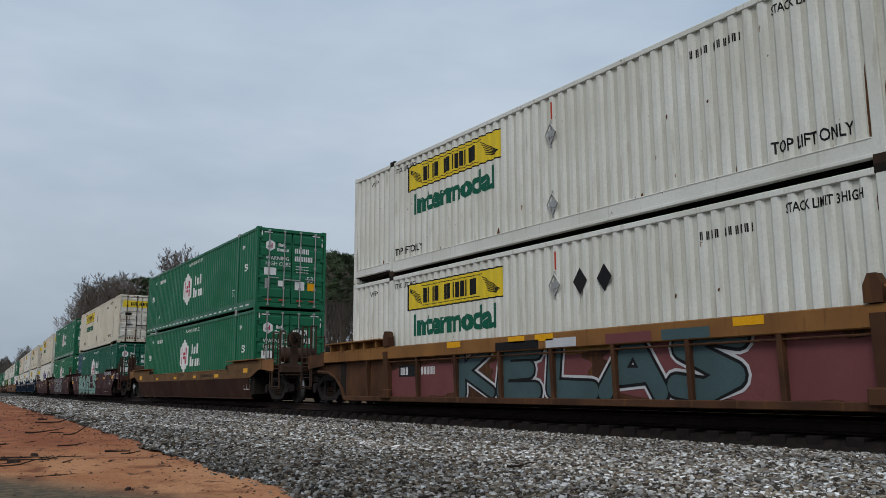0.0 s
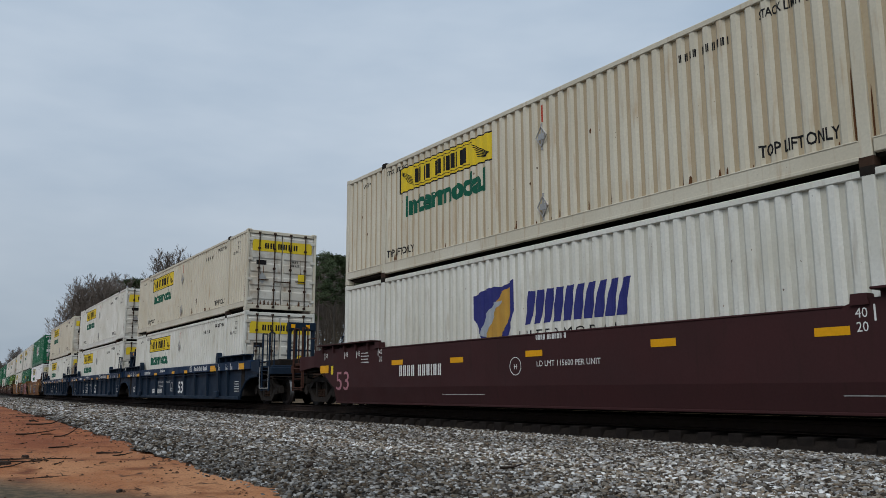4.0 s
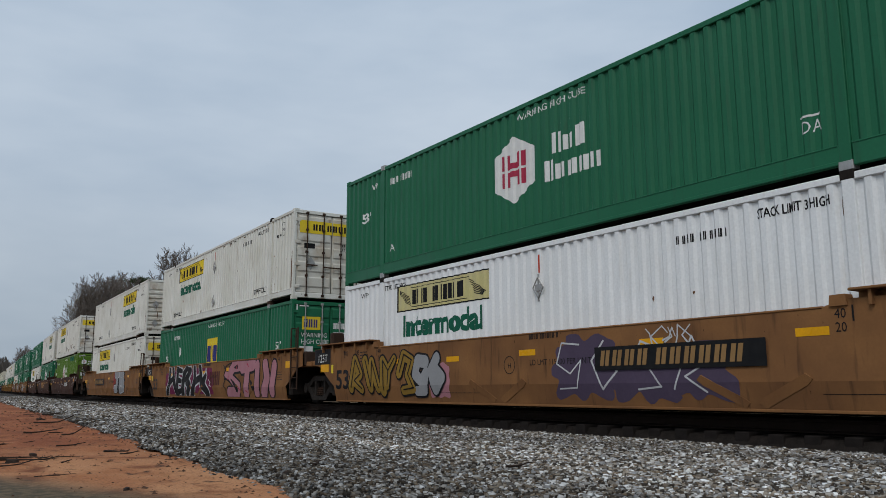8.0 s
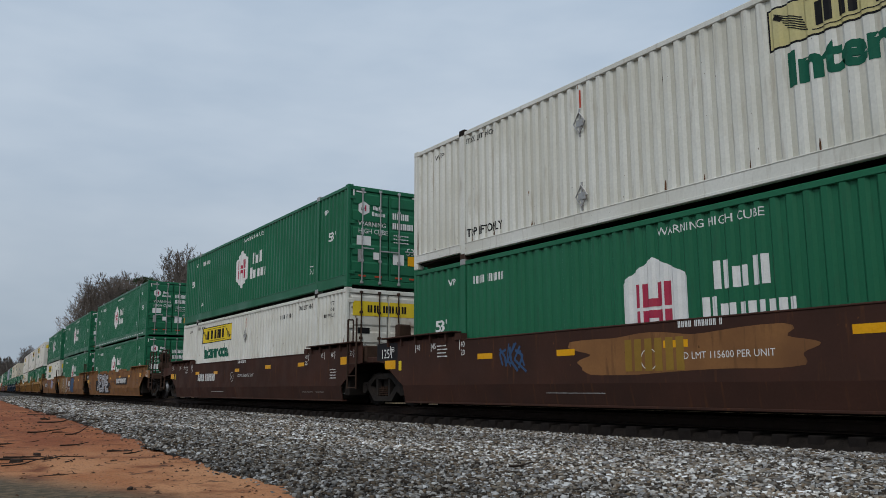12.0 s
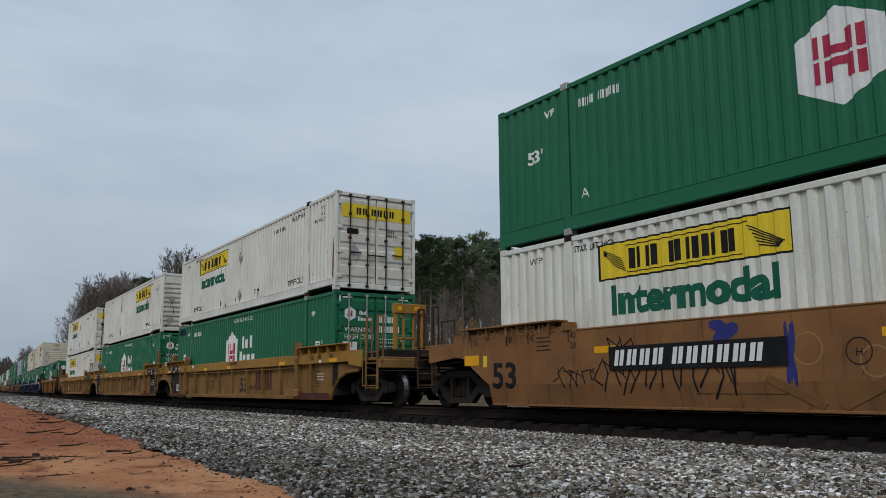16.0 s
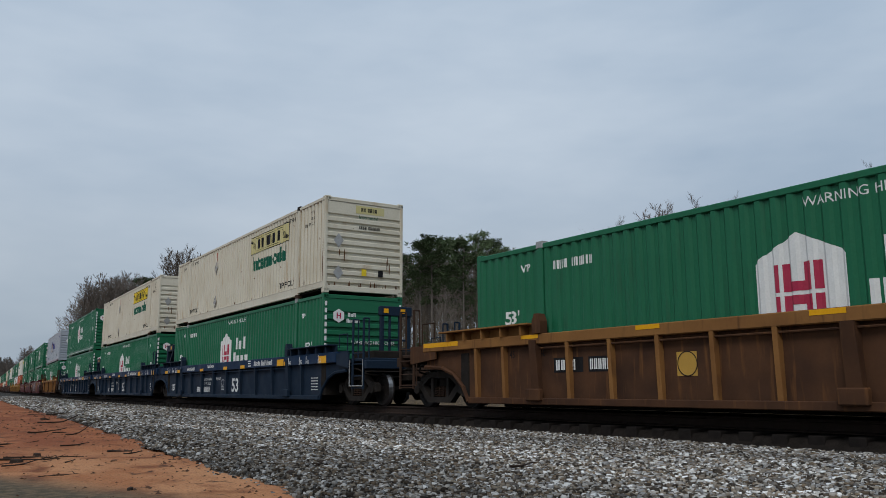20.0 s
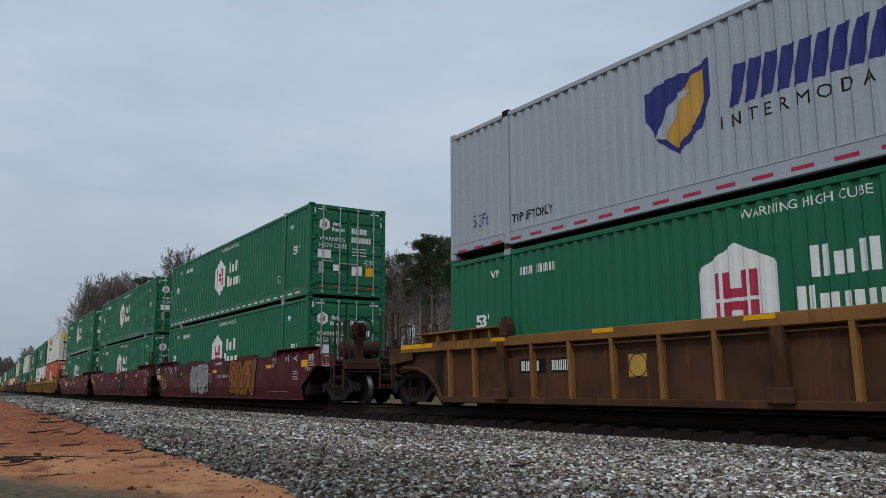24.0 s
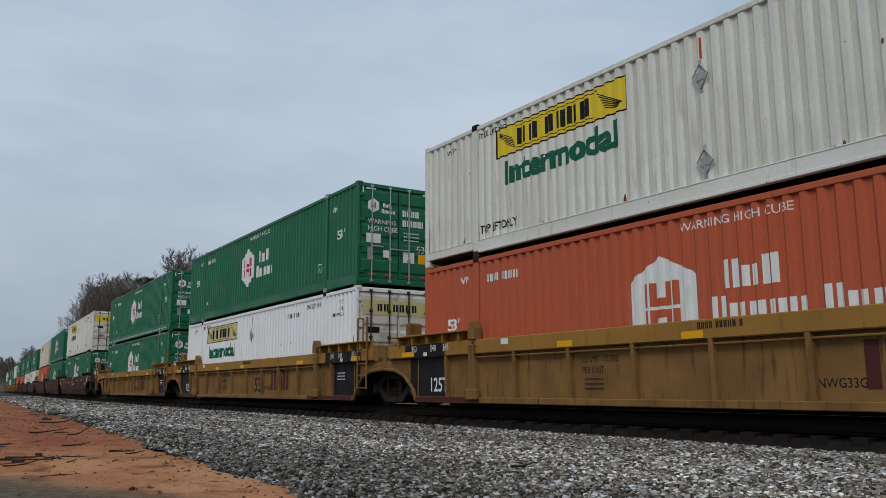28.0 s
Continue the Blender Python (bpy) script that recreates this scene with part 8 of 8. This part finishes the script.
def far_wood():
    """The wooded rise at the far end of the line, too far off to tell its trees apart."""
    g, rg = Geo(), random.Random(77)
    for i in range(420):
        b = 1.5 + 8.0 * rg.random()
        d = rg.uniform(1120, 1420)
        x, y = d * math.sin(radians(b)), d * math.cos(radians(b))
        z0 = rise(x, y) - 2
        top = max(z0 + 9, d * math.tan(radians((2.0 if b < 5.6 else 1.6) * rg.uniform(0.75, 1.03))) + EYE)
        g.tube((x, y, z0), (x, y, top), 0.5, 0.15, 3, caps=False)
        wide = rg.uniform(4.0, 8.0)
        for k in range(70):
            f = rg.random() ** 0.7
            a, r = rg.uniform(0, 6.28), wide * math.sqrt(rg.random()) * math.sin(min(1.0, f + 0.12) * math.pi) ** 0.6
            p = Vector((x + r * math.cos(a), y + r * math.sin(a), z0 + (top - z0) * (0.15 + 0.8 * f)))
            e = Vector((rg.gauss(0, 0.5), rg.gauss(0, 0.5), rg.uniform(0.3, 1.2))) * rg.uniform(1.5, 3.5)
            w = e.orthogonal().normalized() * 0.5
            g.add([p - w, p + w, p + e], [(0, 1, 2)])
    return g.mesh("far_wood", M["twig"])


tagged(new("far_wood", far_wood()), "distant dark leafless wood on a rise", "wood", kind="stuff")


def brush():
    """Saplings and brambles that fill the edge of the wood."""
    g, rg = Geo(), random.Random(8)
    for i in range(6500):
        y = rg.uniform(-8, 150)
        u = 15 + 45 * rg.random() ** 1.2
        x = across(y) + u
        p = Vector((x, y, rise(x, y) - 0.1))
        h = (rg.uniform(2.0, 8.5) if u > 20 else rg.uniform(0.8, 3.5)) * (0.6 + 0.5 * noise.noise((x * 0.08, y * 0.08, 4.0)) + 0.3)
        h = max(h, 0.6)
        d = Vector((rg.gauss(0, 0.12), rg.gauss(0, 0.12), 1)).normalized()
        q = p + d * h
        g.tube(p, q, 0.018 + 0.003 * h, 0.006, 3, caps=False)
        for k in range(int(5 + 2.2 * h)):
            a = p.lerp(q, rg.uniform(0.2, 0.98))
            e = Vector((rg.gauss(0, 0.6), rg.gauss(0, 0.6), rg.uniform(0.2, 1.1))).normalized() * rg.uniform(0.3, 0.22 * h + 0.4)
            w = e.orthogonal().normalized() * 0.012
            g.add([a - w, a + w, a + e], [(0, 1, 2)])
    return g.mesh("brush", M["brush"])


tagged(new("brush", brush()), "brown leafless saplings and brush at the wood's edge", "brush", kind="stuff")


def dry_grass():
    g, rg = Geo(), random.Random(12)
    for i in range(5200):
        y = rg.uniform(-4, 45)
        x = across(y) + 3.3 + 8 * rg.random() ** 1.5
        p = Vector((x, y, rise(x, y)))
        d = Vector((rg.gauss(0, 0.25), rg.gauss(0, 0.25), 1)) * rg.uniform(0.25, 0.75)
        w = Vector((rg.gauss(0, 1), rg.gauss(0, 1), 0)).normalized() * 0.014
        g.add([p - w, p + w, p + d], [(0, 1, 2)])
    return g.mesh("dry_grass", M["straw"])


M["straw"] = material("dry_straw", (0.3, 0.23, 0.12), (0.2, 0.15, 0.08), 2, 0.5, 20, 0.9)
tagged(new("dry_grass", dry_grass()), "dry straw-coloured grass beyond the track", "grass", kind="stuff")


# ---- litter on the verge ----
def stick(x, y, length, turn, r, lift=0.0, bend=0.15, seed=0):
    rg = random.Random(seed)
    g, p, d = Geo(), Vector((0, 0, 0)), Vector((1, 0, 0))
    for i in range(5):
        e = p + d * (length / 5)
        g.tube(p, e, r * (1 - 0.12 * i), r * (1 - 0.12 * (i + 1)), 6)
        if i in (1, 3):
            g.tube(e, e + Vector((d.y * 0.6 + rg.uniform(-0.3, 0.3), d.x * rg.choice((-1, 1)), rg.uniform(0.0, 0.5))) * length * 0.2, r * 0.5, r * 0.2, 5)
        p = e
        d = (d + Vector((0, rg.gauss(0, bend), rg.gauss(0, bend * 0.4)))).normalized()
    o = new("fallen_stick", g.mesh("fallen_stick", M["stick"]))
    z = bed_height(x, y) + 0.03 if x > edge(y) else rise(x, y) + r * 0.6
    o.matrix_basis = pose(x, y, z + lift, 0, 0, turn)
    return tagged(o, "dark dead stick lying on the ground", "stick", "sticks on the verge")


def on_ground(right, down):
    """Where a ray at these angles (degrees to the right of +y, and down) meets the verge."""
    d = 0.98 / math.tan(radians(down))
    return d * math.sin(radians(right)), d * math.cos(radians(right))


STICKS = ((7.0, 59.2, 2.6, -75, 0.05), (4.8, 35.2, 1.8, -62, 0.035), (4.3, 36.5, 1.6, -40, 0.03), (7.6, 46.0, 2.2, -62, 0.04), (3.6, 28.0, 1.5, -55, 0.03), (4.0, 30.5, 1.3, -60, 0.03), (3.07, 21.4, 1.0, 0, 0.02), (2.5, 21.0, 0.9, 5, 0.02),
          (3.2, 20.4, 0.7, -5, 0.018), (2.44, 16.0, 0.5, 20, 0.016), (1.0, 13.0, 1.2, 10, 0.018), (1.1, 12.6, 0.9, 25, 0.014), (1.3, 13.3, 0.8, -20, 0.014), (1.77, 12.9, 0.6, 30, 0.012), (1.2, 12.4, 0.7, 0, 0.012), (1.96, 12.3, 0.35, 60, 0.01),
          (1.42, 10.7, 0.5, 5, 0.012), (2.95, 14.6, 0.4, 5, 0.02), (3.05, 13.9, 0.3, -10, 0.016), (2.5, 12.1, 0.22, 55, 0.012), (3.4, 11.2, 0.25, 10, 0.014), (4.0, 8.7, 0.3, 35, 0.02), (5.5, 7.1, 0.35, -10, 0.016), (1.6, 17.4, 0.8, 10, 0.016), (1.5, 17.0, 0.6, -15, 0.014))
for k, (x, y, length, turn, r) in enumerate(STICKS):
    stick(x, y, length, turn, r, seed=k, bend=0.25)


def clods():
    """Clods, bark and gravel strewn over the clay."""
    g, rg = Geo(), random.Random(31)
    for i in range(2600):
        y = 4 + 40 * rg.random() ** 1.6
        x = edge(y) - 0.1 - 6.5 * rg.random() ** 1.7
        r = (0.005 + 0.022 * rg.random() ** 3) * (1 + y * 0.04)
        z = rise(x, y) + r * 0.3
        a = rg.uniform(0, 6.28)
        pts = [Vector((math.cos(a + k * 2.09) * r * rg.uniform(0.7, 1.6), math.sin(a + k * 2.09) * r * rg.uniform(0.7, 1.6), 0)) for k in range(3)]
        o = Vector((x, y, z))
        g.add([o + p - Vector((0, 0, r * 0.5)) for p in pts] + [o + Vector((rg.gauss(0, r * 0.3), rg.gauss(0, r * 0.3), r * rg.uniform(0.1, 0.35)))], [(0, 1, 3), (1, 2, 3), (2, 0, 3)])
    return g.mesh("clods", M["clod"])


M["clod"] = material("dark_clods", (0.1, 0.05, 0.03), (0.05, 0.035, 0.025), 0.7, 0.8, 30, 0.95)
tagged(new("clods", clods()), "dark clods and bark chips on the clay", "debris", kind="stuff")
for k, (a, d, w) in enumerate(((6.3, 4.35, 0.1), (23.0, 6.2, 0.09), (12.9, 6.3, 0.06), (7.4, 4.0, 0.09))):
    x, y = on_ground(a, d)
    rg = random.Random(k)
    g = Geo()
    n = 9
    ring_pts = [(w * rg.uniform(0.7, 1.1) * math.cos(i * math.tau / n), w * 0.6 * rg.uniform(0.7, 1.1) * math.sin(i * math.tau / n)) for i in range(n)]
    vs = [(a0, b0, -0.05) for a0, b0 in ring_pts] + [(a0 * 0.75, b0 * 0.75, w * rg.uniform(0.2, 0.4)) for a0, b0 in ring_pts] + [(0, 0, w * 0.45)]
    g.add(vs, [(i, (i + 1) % n, n + (i + 1) % n, n + i) for i in range(n)] + [(n + i, n + (i + 1) % n, 2 * n) for i in range(n)])
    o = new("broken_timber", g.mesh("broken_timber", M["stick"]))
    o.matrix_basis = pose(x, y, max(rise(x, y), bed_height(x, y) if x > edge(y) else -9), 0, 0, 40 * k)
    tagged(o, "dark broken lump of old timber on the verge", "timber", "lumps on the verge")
# ---- moving ----
def motions():
    """The train runs past at a steady pace; wheels turn while they are near."""
    for ob, mid, z in MOVING:
        rows = []
        for t in range(0, 29):
            y = mid - gone(t)
            rows.append((t, pose(across(y), y, z, 0, 0, heading(y))))
        walk(ob, rows)
    for mid, sets in WHEELS:
        start = max(0.0, (mid - 62.0) / 21.5)
        end = min(28.0, (mid + 16.0) / 21.5)
        if start >= 28.0 or end <= 0.0:
            continue
        first, last = round(start * FPS), round(end * FPS)
        for w in sets:
            at = w.location.copy()
            rows = [(0.0, pose(*at))] if first > 0 else []
            rows += [(k / FPS, pose(*at, 85.0 * (k - first))) for k in range(first, last + 1)]
            if last < 28 * FPS:
                rows.append((28.0, pose(*at, 85.0 * (last - first))))
            walk(w, rows)


motions()
